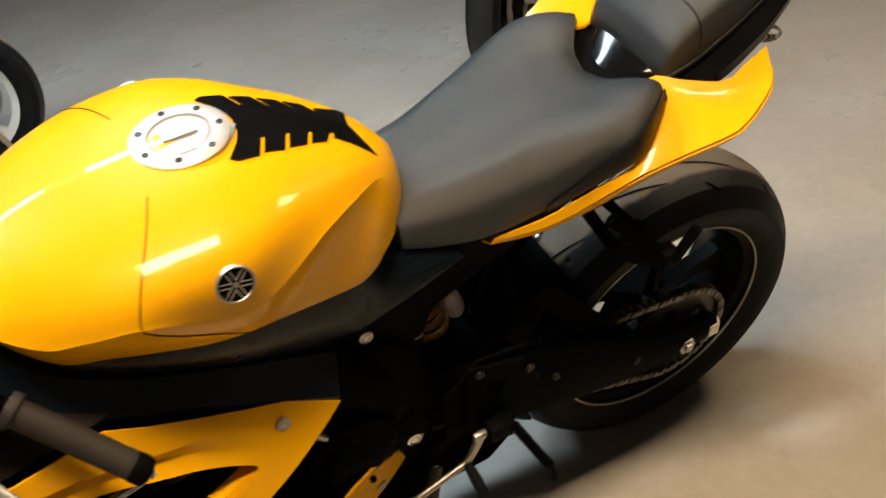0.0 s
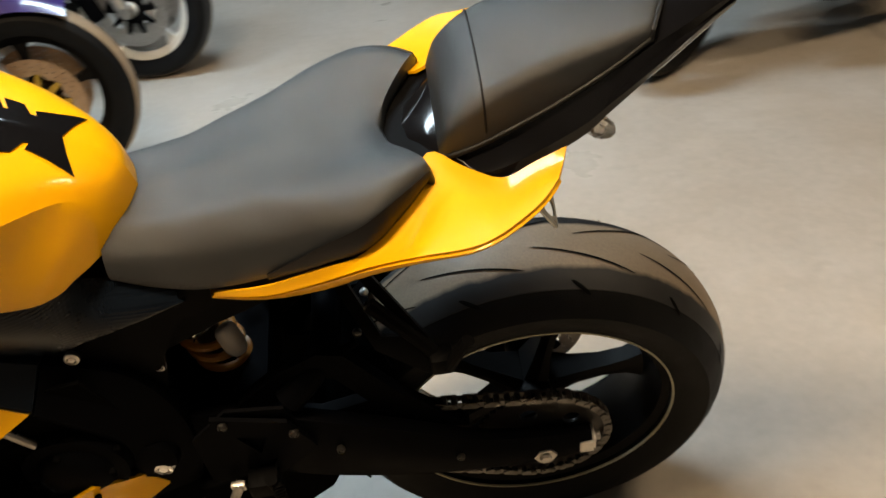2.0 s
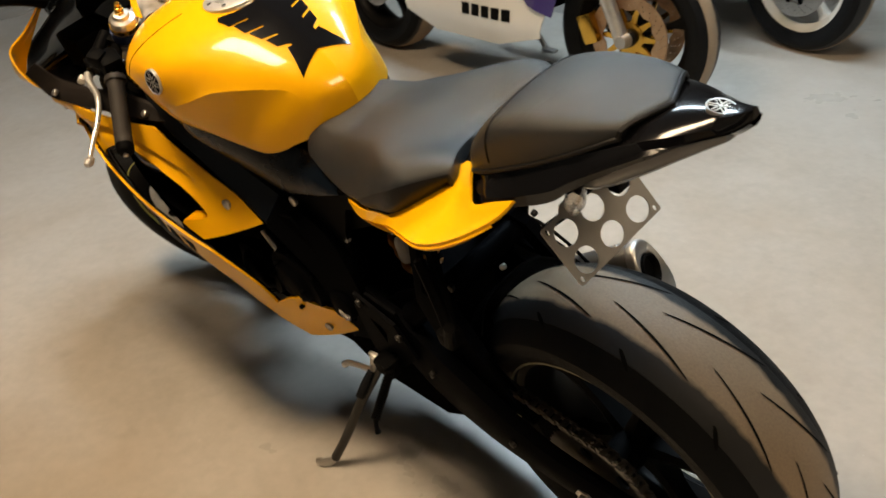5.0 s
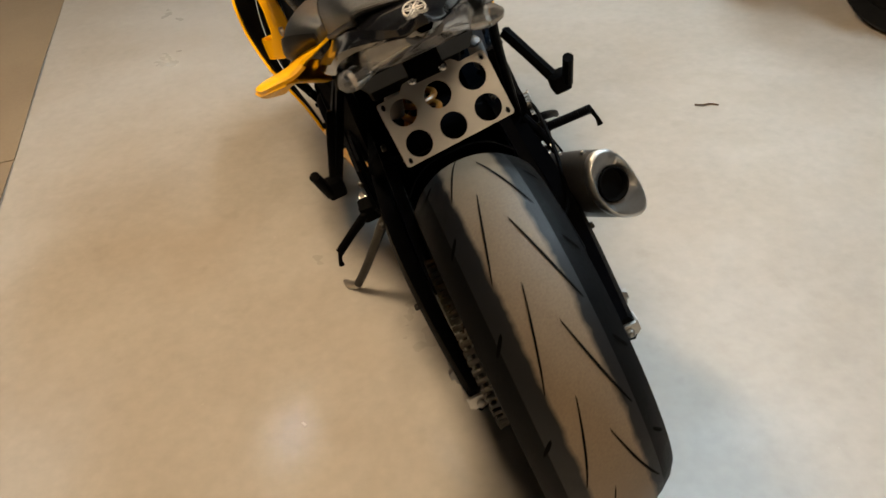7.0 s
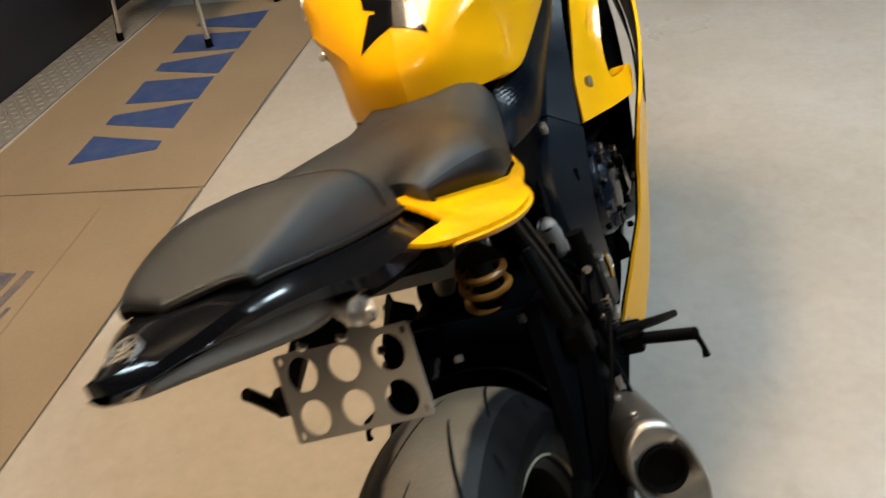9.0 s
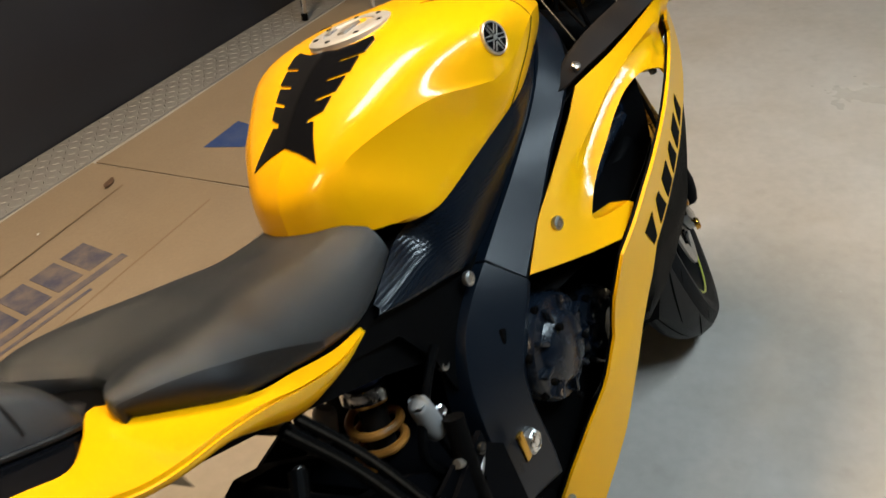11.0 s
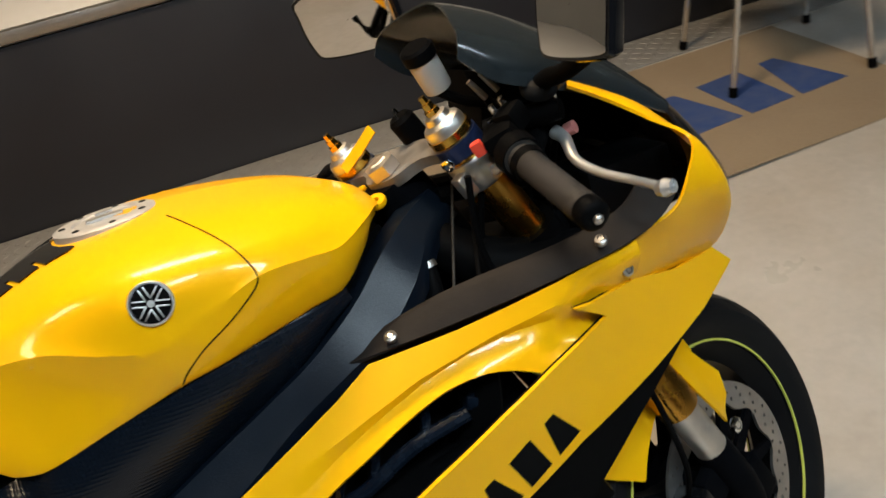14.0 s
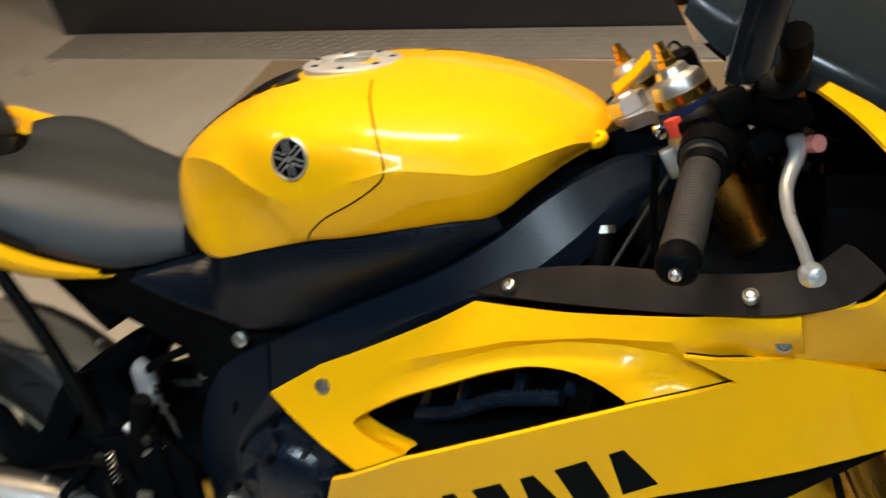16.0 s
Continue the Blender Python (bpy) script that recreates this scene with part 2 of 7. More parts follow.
def tube(path, radius, n=12, smooth=6, flat=1.0):
    """A round bar along a curve; radius one number or one to a point; flat squeezes it sideways."""
    p = np.asarray(path, float)
    rad = np.full(len(p), radius, float) if np.isscalar(radius) else np.asarray(radius, float)
    if smooth > 1 and len(p) > 2:
        q = spline(np.column_stack([p, rad]), smooth)
        p, rad = q[:, :3], q[:, 3]
    t = np.gradient(p, axis=0)
    t /= np.linalg.norm(t, axis=1, keepdims=True) + 1e-12
    up = np.array([0, 0, 1.0]) if abs(t[0][2]) < 0.9 else np.array([1.0, 0, 0])
    out = []
    for i in range(len(p)):
        side = np.cross(t[i], up)
        side /= np.linalg.norm(side)
        up = np.cross(side, t[i])
        a = np.arange(n) / n * 2 * np.pi
        out.append(p[i] + rad[i] * (np.outer(np.cos(a), side) * flat + np.outer(np.sin(a), up)))
    return rings(out)


def turned(profile, n=32, arc=1.0):
    """Revolve (radius, height) pairs about the y axis."""
    a = np.arange(n) / n * 2 * np.pi
    rr = [np.column_stack([r * np.cos(a), np.full(n, h), r * np.sin(a)]) for r, h in profile]
    return rings(rr, caps=True)


def ring_turned(profile, n=48):
    """Revolve a closed (radius, height) outline about the y axis."""
    v, f = [], []
    k = len(profile)
    for i in range(n):
        a = i / n * 2 * np.pi
        for r, h in profile:
            v.append((r * np.cos(a), h, r * np.sin(a)))
    for i in range(n):
        for j in range(k):
            f.append((i * k + j, i * k + (j + 1) % k, ((i + 1) % n) * k + (j + 1) % k, ((i + 1) % n) * k + j))
    return np.array(v), f


def block(sx, sy, sz, bevel=0.004, at=(0, 0, 0), rot=(0, 0, 0), seg=2):
    bm = bmesh.new()
    bmesh.ops.create_cube(bm, size=1, matrix=Matrix.Diagonal((sx, sy, sz, 1)))
    if bevel:
        bmesh.ops.bevel(bm, geom=bm.edges[:], offset=bevel, segments=seg, profile=0.6, affect="EDGES")
    v = np.array([x.co[:] for x in bm.verts])
    bm.verts.index_update()
    f = [tuple(x.index for x in q.verts) for q in bm.faces]
    bm.free()
    return moved(pose(*at, *rot), (v, f))


def inside(p, poly):
    x, y = p
    hit = False
    n = len(poly)
    for i in range(n):
        x0, y0 = poly[i]
        x1, y1 = poly[(i + 1) % n]
        if (y0 > y) != (y1 > y) and x < (x1 - x0) * (y - y0) / (y1 - y0) + x0:
            hit = not hit
    return hit


def sheet(outline, holes=(), depth=None, thickness=0.003, step=0.012, smooth=0, hole_smooth=0, lines=()):
    """A plate over a flat outline (u, v) with holes; depth(u, v) lifts it along the third axis. Returns vertices (u, lift, v)."""
    from mathutils.geometry import delaunay_2d_cdt
    loops = [spline(outline, smooth, True) if smooth else np.asarray(outline, float)]
    loops += [spline(h, hole_smooth, True) if hole_smooth else np.asarray(h, float) for h in holes]
    fine = []
    for lp in loops:
        q = []
        for i in range(len(lp)):
            a, b = lp[i], lp[(i + 1) % len(lp)]
            k = max(1, int(np.linalg.norm(b - a) / step))
            q += [a + (b - a) * s / k for s in range(k)]
        fine.append(np.array(q))
    pts, edges = [], []
    for lp in fine:
        s = len(pts)
        pts += [Vector(p) for p in lp]
        edges += [(s + i, s + (i + 1) % len(lp)) for i in range(len(lp))]
    marks = []
    for ln in lines:
        ln = [p for p in np.asarray(ln, float) if inside(p, fine[0]) and not any(inside(p, h) for h in fine[1:])
              and min(np.min(np.hypot(lp[:, 0] - p[0], lp[:, 1] - p[1])) for lp in fine) > step * 0.5]
        s = len(pts)
        pts += [Vector(p) for p in ln]
        edges += [(s + i, s + i + 1) for i in range(len(ln) - 1) if np.linalg.norm(ln[i + 1] - ln[i]) < step * 3]
        marks.append(np.array(ln))
    if depth is not None:
        lo, hi = fine[0].min(0), fine[0].max(0)
        for i, u in enumerate(np.arange(lo[0], hi[0], step)):
            for w in np.arange(lo[1], hi[1], step):
                p = (u + (step / 2 if int(w / step) % 2 else 0), w)
                if inside(p, fine[0]) and not any(inside(p, h) for h in fine[1:]):
                    if min(np.min(np.hypot(lp[:, 0] - p[0], lp[:, 1] - p[1])) for lp in fine + marks) > step * 0.45:
                        pts.append(Vector(p))
    v2, _, f2, *_ = delaunay_2d_cdt(pts, edges, [], 1, 1e-6)
    tri = []
    for q in f2:
        c = sum((v2[i] for i in q), Vector((0, 0))) / len(q)
        if inside(c, fine[0]) and not any(inside(c, h) for h in fine[1:]):
            tri.append(tuple(q))
    lift = depth or (lambda u, w: 0.0)
    top = np.array([(p[0], lift(p[0], p[1]), p[1]) for p in v2])
    # normals of the lifted sheet, towards +lift
    nrm = np.zeros_like(top)
    for q in tri:
        a = np.cross(top[q[1]] - top[q[0]], top[q[2]] - top[q[0]])
        a = a if a[1] > 0 else -a
        for i in q:
            nrm[i] += a
    nrm /= np.linalg.norm(nrm, axis=1, keepdims=True) + 1e-12
    n = len(top)
    v = np.concatenate([top, top - nrm * thickness])
    f, count = [], {}
    for q in tri:
        a = np.cross(top[q[1]] - top[q[0]], top[q[2]] - top[q[0]])
        q = q if a[1] > 0 else q[::-1]
        f.append(q)
        f.append(tuple(i + n for i in q[::-1]))
        for i in range(len(q)):
            e = (q[i], q[(i + 1) % len(q)])
            count[e] = count.get(e, 0) + 1
    for a, b in list(count):
        if (b, a) not in count:
            f.append((a, a + n, b + n, b))
    return v, f


def part(name, shape, mat, parent=None, label="", sharp=32, m=None):
    """Links a shape as one mesh object under a thing or a part."""
    v, f = moved(m, shape) if m is not None else shape
    me = bpy.data.meshes.new(name)
    me.from_pydata([tuple(p) for p in v], [], f)
    me.validate()
    bm = bmesh.new()
    bm.from_mesh(me)
    bmesh.ops.recalc_face_normals(bm, faces=bm.faces[:])
    bm.to_mesh(me)
    bm.free()
    me.polygons.foreach_set("use_smooth", [True] * len(me.polygons))
    me.set_sharp_from_angle(angle=radians(sharp))
    me.materials.append(mat)
    ob = new(name, me)
    if parent:
        ob.parent = parent
    if label:
        ob["label"] = label
    return ob


def thing(name, label, category, m=None, group="", kind=""):
    ob = new(name)
    if m is not None:
        ob.matrix_world = m
    return tagged(ob, label, category, group, kind)


def solid(name, shape, mat, label="", category="", kind="", group="", sharp=32, m=None):
    return tagged(part(name, shape, mat, None, "", sharp, m), label, category, group, kind)


def facing(at, normal):
    """A pose at a place whose y axis points along the normal."""
    y = Vector(normal).normalized()
    x = y.cross(Vector((0, 0, 1)) if abs(y.z) < 0.95 else Vector((1, 0, 0))).normalized()
    z = x.cross(y)
    return Matrix.Translation(at) @ Matrix((x, y, z)).transposed().to_4x4()


def screw(at, normal, r=0.007, parent=None, mat=None, name="screw"):
    head = joined(turned([(0.001, 0.0045), (r * 0.45, 0.0045), (r * 0.5, 0.002), (r * 0.62, 0.005), (r, 0.0035), (r * 1.05, 0.0), (r * 0.9, -0.004)], 14))
    return part(name, moved(facing(at, normal), head), mat or ALLOY, parent)


# ---- the setting ----
def concrete():
    m = material("sealed_concrete", (0.46, 0.435, 0.40), 0.32, vary=1.0, vary_scale=0.9, tint=(0.37, 0.33, 0.28), bump=0.05,
                 bump_scale=60, rough_vary=0.07, fine=0.16)
    nt = m.node_tree
    b = nt.nodes["Principled BSDF"]
    src = b.inputs["Base Color"].links[0].from_socket
    # small dark scuffs and pale specks
    tc = nt.nodes.new("ShaderNodeTexCoord")
    for scale, lo, hi, amount, tone in ((2.3, 0.50, 0.72, 0.45, (0.36, 0.30, 0.23, 1)), (4.7, 0.54, 0.70, 0.22, (0.55, 0.53, 0.50, 1)), (11.0, 0.62, 0.78, 0.22, (0.22, 0.18, 0.14, 1)), (55.0, 0.72, 0.76, 0.25, (0.62, 0.60, 0.57, 1))):
        n = nt.nodes.new("ShaderNodeTexNoise")
        n.inputs["Scale"].default_value, n.inputs["Detail"].default_value = scale, 5
        nt.links.new(tc.outputs["Object"], n.inputs["Vector"])
        spot = nt.nodes.new("ShaderNodeMapRange")
        spot.inputs["From Min"].default_value, spot.inputs["From Max"].default_value = lo, hi
        spot.inputs["To Max"].default_value = amount
        nt.links.new(n.outputs["Fac"], spot.inputs["Value"])
        mix = nt.nodes.new("ShaderNodeMix")
        mix.data_type = "RGBA"
        mix.inputs["B"].default_value = tone
        nt.links.new(spot.outputs["Result"], mix.inputs["Factor"])
        nt.links.new(src, mix.inputs["A"])
        src = mix.outputs["Result"]
    nt.links.new(src, b.inputs["Base Color"])
    return m


CONCRETE = concrete()
WALL = material("painted_wall", (0.24, 0.235, 0.225), 0.7, vary=0.3, vary_scale=1.2, bump=0.2, bump_scale=80)
CEILING = material("grey_ceiling", (0.06, 0.06, 0.06), 0.8, vary=0.3, vary_scale=1.5)
PANEL_BLACK = material("black_kick_panel", (0.010, 0.011, 0.016), 0.45, vary=0.7, vary_scale=1.3, tint=(0.017, 0.018, 0.024),
                       rough_vary=0.1, bump=0.15, bump_scale=120)
TREADPLATE = material("worn_tread_plate", (0.36, 0.35, 0.33), 0.5, metal=0.45, vary=0.7, vary_scale=5, tint=(0.27, 0.255, 0.24),
                      rough_vary=0.1, bump=0.2, bump_scale=200)
CARD = material("brown_cardboard", (0.27, 0.205, 0.135), 0.75, vary=0.6, vary_scale=2.2, tint=(0.21, 0.155, 0.10), bump=0.25,
                bump_scale=160, fine=0.12)
CARD_EDGE = material("cardboard_fold", (0.26, 0.18, 0.11), 0.8, vary=0.4)
INK = material("blue_print_ink", (0.022, 0.055, 0.19), 0.6, vary=0.5, vary_scale=18, tint=(0.09, 0.11, 0.19))
INK_PALE = material("faded_blue_print", (0.06, 0.065, 0.105), 0.7, vary=0.55, vary_scale=14, tint=(0.29, 0.21, 0.14))
LEDGE = material("white_ledge_board", (0.72, 0.72, 0.72), 0.4, vary=0.3, vary_scale=4, tint=(0.55, 0.55, 0.56))

solid("floor", block(15, 12, 0.2, 0, (1, -1.5, -0.1)), CONCRETE, "sealed pale concrete floor with stains and hairline cracks", "floor",
      "structure")
solid("ceiling", block(15, 12, 0.2, 0, (1, -1.5, 3.9)), CEILING, "plain dark grey ceiling", "ceiling", "structure")
for nm, sz, at in (("wall_north", (15, 0.2, 3.8), (1, 4.6, 1.9)), ("wall_south", (15, 0.2, 3.8), (1, -7.6, 1.9)),
                   ("wall_east", (0.2, 12, 3.8), (8.6, -1.5, 1.9)), ("wall_west", (0.2, 12, 3.8), (-6.6, -1.5, 1.9))):
    solid(nm, block(*sz, 0, at), WALL, "plain painted wall of the workshop", "wall", "structure")

# raised platform with a black front and a pale ledge, and the tread plate at its foot
platform = thing("platform", "raised platform with black front panel and pale ledge", "platform", kind="structure")
ANG = -4.4
RUN = Matrix.Translation((0, 2.50, 0)) @ pose(0, 0, 0, 0, 0, ANG)
part("front_panel", moved(RUN, block(9.2, 0.05, 0.64, 0.004, (2.5, 0.025, 0.32))), PANEL_BLACK, platform, "matt black front panel")
part("deck", moved(RUN, block(9.2, 1.8, 0.05, 0.006, (2.5, 0.91, 0.665))), LEDGE, platform, "white ledge board")
part("edge_trim", moved(RUN, block(9.2, 0.035, 0.04, 0.006, (2.5, 0.0, 0.672))), STEEL, platform, "grey metal edge trim")

strip = thing("tread_plate", "worn aluminium tread plate along the black platform", "tread plate", kind="structure")
part("plate", moved(RUN, block(9.0, 0.24, 0.006, 0.001, (2.5, -0.125, 0.004))), TREADPLATE, strip)
lozenges = []
for i in range(250):
    for j in range(7):
        a = 45 if (i + j) % 2 else -45
        x, y = -1.96 + i * 0.036, -0.23 + j * 0.034
        v = np.array([(-0.014, 0, 0), (0, -0.0035, 0), (0.014, 0, 0), (0, 0.0035, 0), (-0.008, 0, 0.0015), (0.008, 0, 0.0015)])
        f = [(0, 1, 4), (1, 5, 4), (1, 2, 5), (2, 3, 5), (3, 4, 5), (3, 0, 4)]
        lozenges.append(moved(RUN @ pose(x, y, 0.007, 0, 0, a), (v, f)))
tagged(part("raised_lozenges", joined(*lozenges), TREADPLATE, strip), kind="stuff")


def cardboard(name, x0, x1, y_front, y_rear, label, seed):
    """A flattened box: one thin buckled sheet with its folds."""
    rnd = random.Random(seed)
    ph = [rnd.uniform(0, 6) for _ in range(4)]

    def lift(u, w):
        edge = min(u - x0, x1 - u, w - y_front(u), y_rear(u) - w)
        return 0.006 + 0.004 * math.sin(u * 3.1 + ph[0]) * math.sin(w * 4.3 + ph[1]) + 0.006 * math.exp(-max(edge, 0) / 0.05) * (
            0.5 + 0.5 * math.sin(u * 5 + ph[2]))
    out = [(x0, y_front(x0)), ((x0 + x1) / 2, y_front((x0 + x1) / 2)), (x1, y_front(x1)), (x1, y_rear(x1)), (x0, y_rear(x0))]
    v, f = sheet(out, (), lift, 0.005, 0.04)
    return solid(name, (v[:, [0, 2, 1]], f), CARD, label, "cardboard"), lift


front_edge = lambda x: 1.255 - 0.042 * (x - 0.5)
back_edge = lambda x: 2.228 - 0.077 * x
card_a, lift_a = cardboard("flattened_cardboard_box", 1.64, 3.24, front_edge, back_edge,
                           "flattened brown cardboard box with bold blue print on the floor", 3)
card_b, lift_b = cardboard("flattened_cardboard_box", -0.75, 1.625, front_edge, back_edge,
                           "flattened brown cardboard box with faded blue print on the floor", 8)


def ink_shape(name, pts, mat, owner, lift):
    v, f = sheet([(p[0], p[1]) for p in pts], (), lambda u, w: lift(u, w) + 0.0016, 0.001, 0.03)
    return part(name, (v[:, [0, 2, 1]], f), mat, owner)


# six bold slabs of print, wide or tapering, and a row of faded ones
for i, (a, b) in enumerate(((1.0, 0.3), (0.35, 1.0), (0.95, 0.95), (0.35, 1.0), (0.9, 0.9), (0.35, 1.0))):
    cx, w = 1.92 + i * 0.216, 0.098
    yb = 1.475 - i * 0.006
    ink_shape("print_slab", [(cx - w * b, yb), (cx + w * b, yb), (cx + w * a, yb + 0.29), (cx - w * a, yb + 0.29)], INK, card_a, lift_a)
for i in range(6):
    cx, cy = 0.640 + i * 0.108, 1.752 - i * 0.013
    ink_shape("print_slab", [(cx - 0.054, cy - 0.068), (cx + 0.034, cy - 0.076), (cx + 0.056, cy + 0.070), (cx - 0.032, cy + 0.078)], INK_PALE, card_b, lift_b)
ink_shape("print_line", [(0.56, 1.635), (1.22, 1.557), (1.225, 1.585), (0.565, 1.663)], INK_PALE, card_b, lift_b)
ink_shape("print_line", [(0.60, 1.595), (1.06, 1.541), (1.062, 1.553), (0.602, 1.607)], INK_PALE, card_b, lift_b)
for y in (1.46, 1.83):
    part("fold", block(2.2, 0.006, 0.0012, 0, (0.44, y + 0.05, 0.0075)), CARD_EDGE, card_b)

# a dry leaf on the cardboard and a twig on the concrete
LEAF = material("dry_leaf", (0.10, 0.055, 0.03), 0.8, vary=0.5, vary_scale=40)
lv, lf = sheet([(-0.03, 0), (-0.012, 0.014), (0.01, 0.012), (0.035, 0.002), (0.012, -0.012), (-0.014, -0.01)], (),
               lambda u, w: 0.006 + 8 * w * w + 3 * u * u, 0.001, 0.006, 3)
solid("dry_leaf", moved(pose(1.53, 1.93, 0.006, 0, 0, 20), (lv[:, [0, 2, 1]], lf)), LEAF, "small curled dry leaf lying on the cardboard", "leaf")
FLAKE = material("pale_paper_flake", (0.62, 0.60, 0.56), 0.8)
for x, y, z, where in ((0.242, 0.501, 0.0, "concrete floor"), (1.224, 1.938, 0.010, "cardboard")):
    solid("paper_scrap", moved(pose(x, y, z, 0, 0, 30), block(0.012, 0.006, 0.0016, 0.0005, (0, 0, 0.0012))), FLAKE, "tiny pale paper scrap on the " + where, "scrap")
solid("twig", tube([(1.10, -0.775, 0.003), (1.085, -0.795, 0.005), (1.085, -0.815, 0.004), (1.07, -0.835, 0.003)], 0.0025, 6), LEAF,
      "thin dark twig lying on the concrete floor", "twig")

# ceiling fittings with four tubes each
FITTING = material("white_enamel_fitting", (0.75, 0.75, 0.74), 0.35)
COOL, WARM = (0.72, 0.89, 1.0), (1.0, 0.75, 0.475)
COOL_TUBE = glow("cool_tube", COOL, TUBE * 0.15)
WARM_TUBE = glow("warm_tube", WARM, TUBE * 0.15)
for (x, y, z), tube_mat in FITTINGS:
    lamp = thing("ceiling_light", "white ceiling fitting with four lit tubes", "ceiling light", Matrix.Translation((x, y, z)),
                 group="ceiling lights")
    part("housing", block(1.3, 0.5, 0.05, 0.008, (0, 0, 0.05)), FITTING, lamp)
    for k in range(4):
        part("lamp_tube", moved(pose(0, -0.18 + 0.12 * k, 0, 0, 0, 90), turned([(0.002, -0.6), (0.016, -0.6), (0.016, 0.6), (0.002, 0.6)], 10)),
             COOL_TUBE if tube_mat == "cool" else WARM_TUBE, lamp)
    glow_panel = bpy.data.lights.new("tube_light", "AREA")
    glow_panel.shape, glow_panel.size, glow_panel.size_y = "RECTANGLE", 1.2, 0.44
    glow_panel.energy, glow_panel.color = TUBE * ((0.44 if x < 2 else 0.355) if tube_mat == "cool" else 0.76 if x > 0 else 0.29), COOL if tube_mat == "cool" else WARM
    lit = new("tube_light", glow_panel)
    lit.parent = lamp
    lit.location = (0, 0, -0.022)
    for hx in (-0.5, 0.5):
        part("hanger", tube([(hx, 0, 0.07), (hx, 0, 3.8 - z)], 0.006, 6), STEEL, lamp)


# ---- the yellow motorcycle: x ahead, y to its left, z up from the ground between its wheels ----
LEAN = 14.93
bike = thing("motorcycle", "yellow and black sport motorcycle leaning on its side stand", "motorcycle", pose(0, 0, 0.004, -LEAN, 0, 0))


def tyre_shape(radius, width, rim_r, crown, n=96):
    """Round-crowned tyre; the tread and the two sidewalls come out as separate shapes."""
    half = width / 2
    top = [(radius - crown * (1 - math.cos(a)), crown * math.sin(a)) for a in np.linspace(-1.02, 1.02, 17)]
    k = half / max(abs(h) for _, h in top)
    top = [(r, h * k) for r, h in top]
    r0, h0 = top[-1]
    side = [(r0, h0), (r0 - 0.012, h0 * 1.0), (rim_r + (r0 - rim_r) * 0.45, h0 * 0.97), (rim_r + 0.008, h0 * 0.86), (rim_r - 0.004, h0 * 0.80)]
    full = [(r, -h) for r, h in side[::-1][:-1]] + top + side[1:] + [(rim_r - 0.004, 0)]
    return ring_turned(full, n), ring_turned([(r + 0.0006, h) for r, h in top[3:14]] + [(r - 0.004, h) for r, h in top[3:14][::-1]], n)


def groove_shape(radius, crown, width, a0, a1, h0, h1, w=0.0054, bend=0.25):
    """A curved sipe over the crown from angle a0 to a1 and height h0 to h1."""
    half = width / 2
    kk = half / (crown * math.sin(1.02))
    v, n = [], 14
    for i in range(n + 1):
        s = i / n
        a, h = a0 + (a1 - a0) * (s + bend * s * (1 - s)), h0 + (h1 - h0) * s
        th = math.asin(max(-0.99, min(0.99, h / kk / crown)))
        r = radius - crown * (1 - math.cos(th)) + 0.0015
        ww = w * (0.25 + 1.5 * math.sin(math.pi * min(1, s * 0.9 + 0.08)) ** 0.6)
        da = ww / radius
        v += [(r * math.cos(a - da), h, r * math.sin(a - da)), (r * math.cos(a + da), h, r * math.sin(a + da))]
    f = [(2 * i, 2 * i + 1, 2 * i + 3, 2 * i + 2) for i in range(n)]
    return np.array(v), f


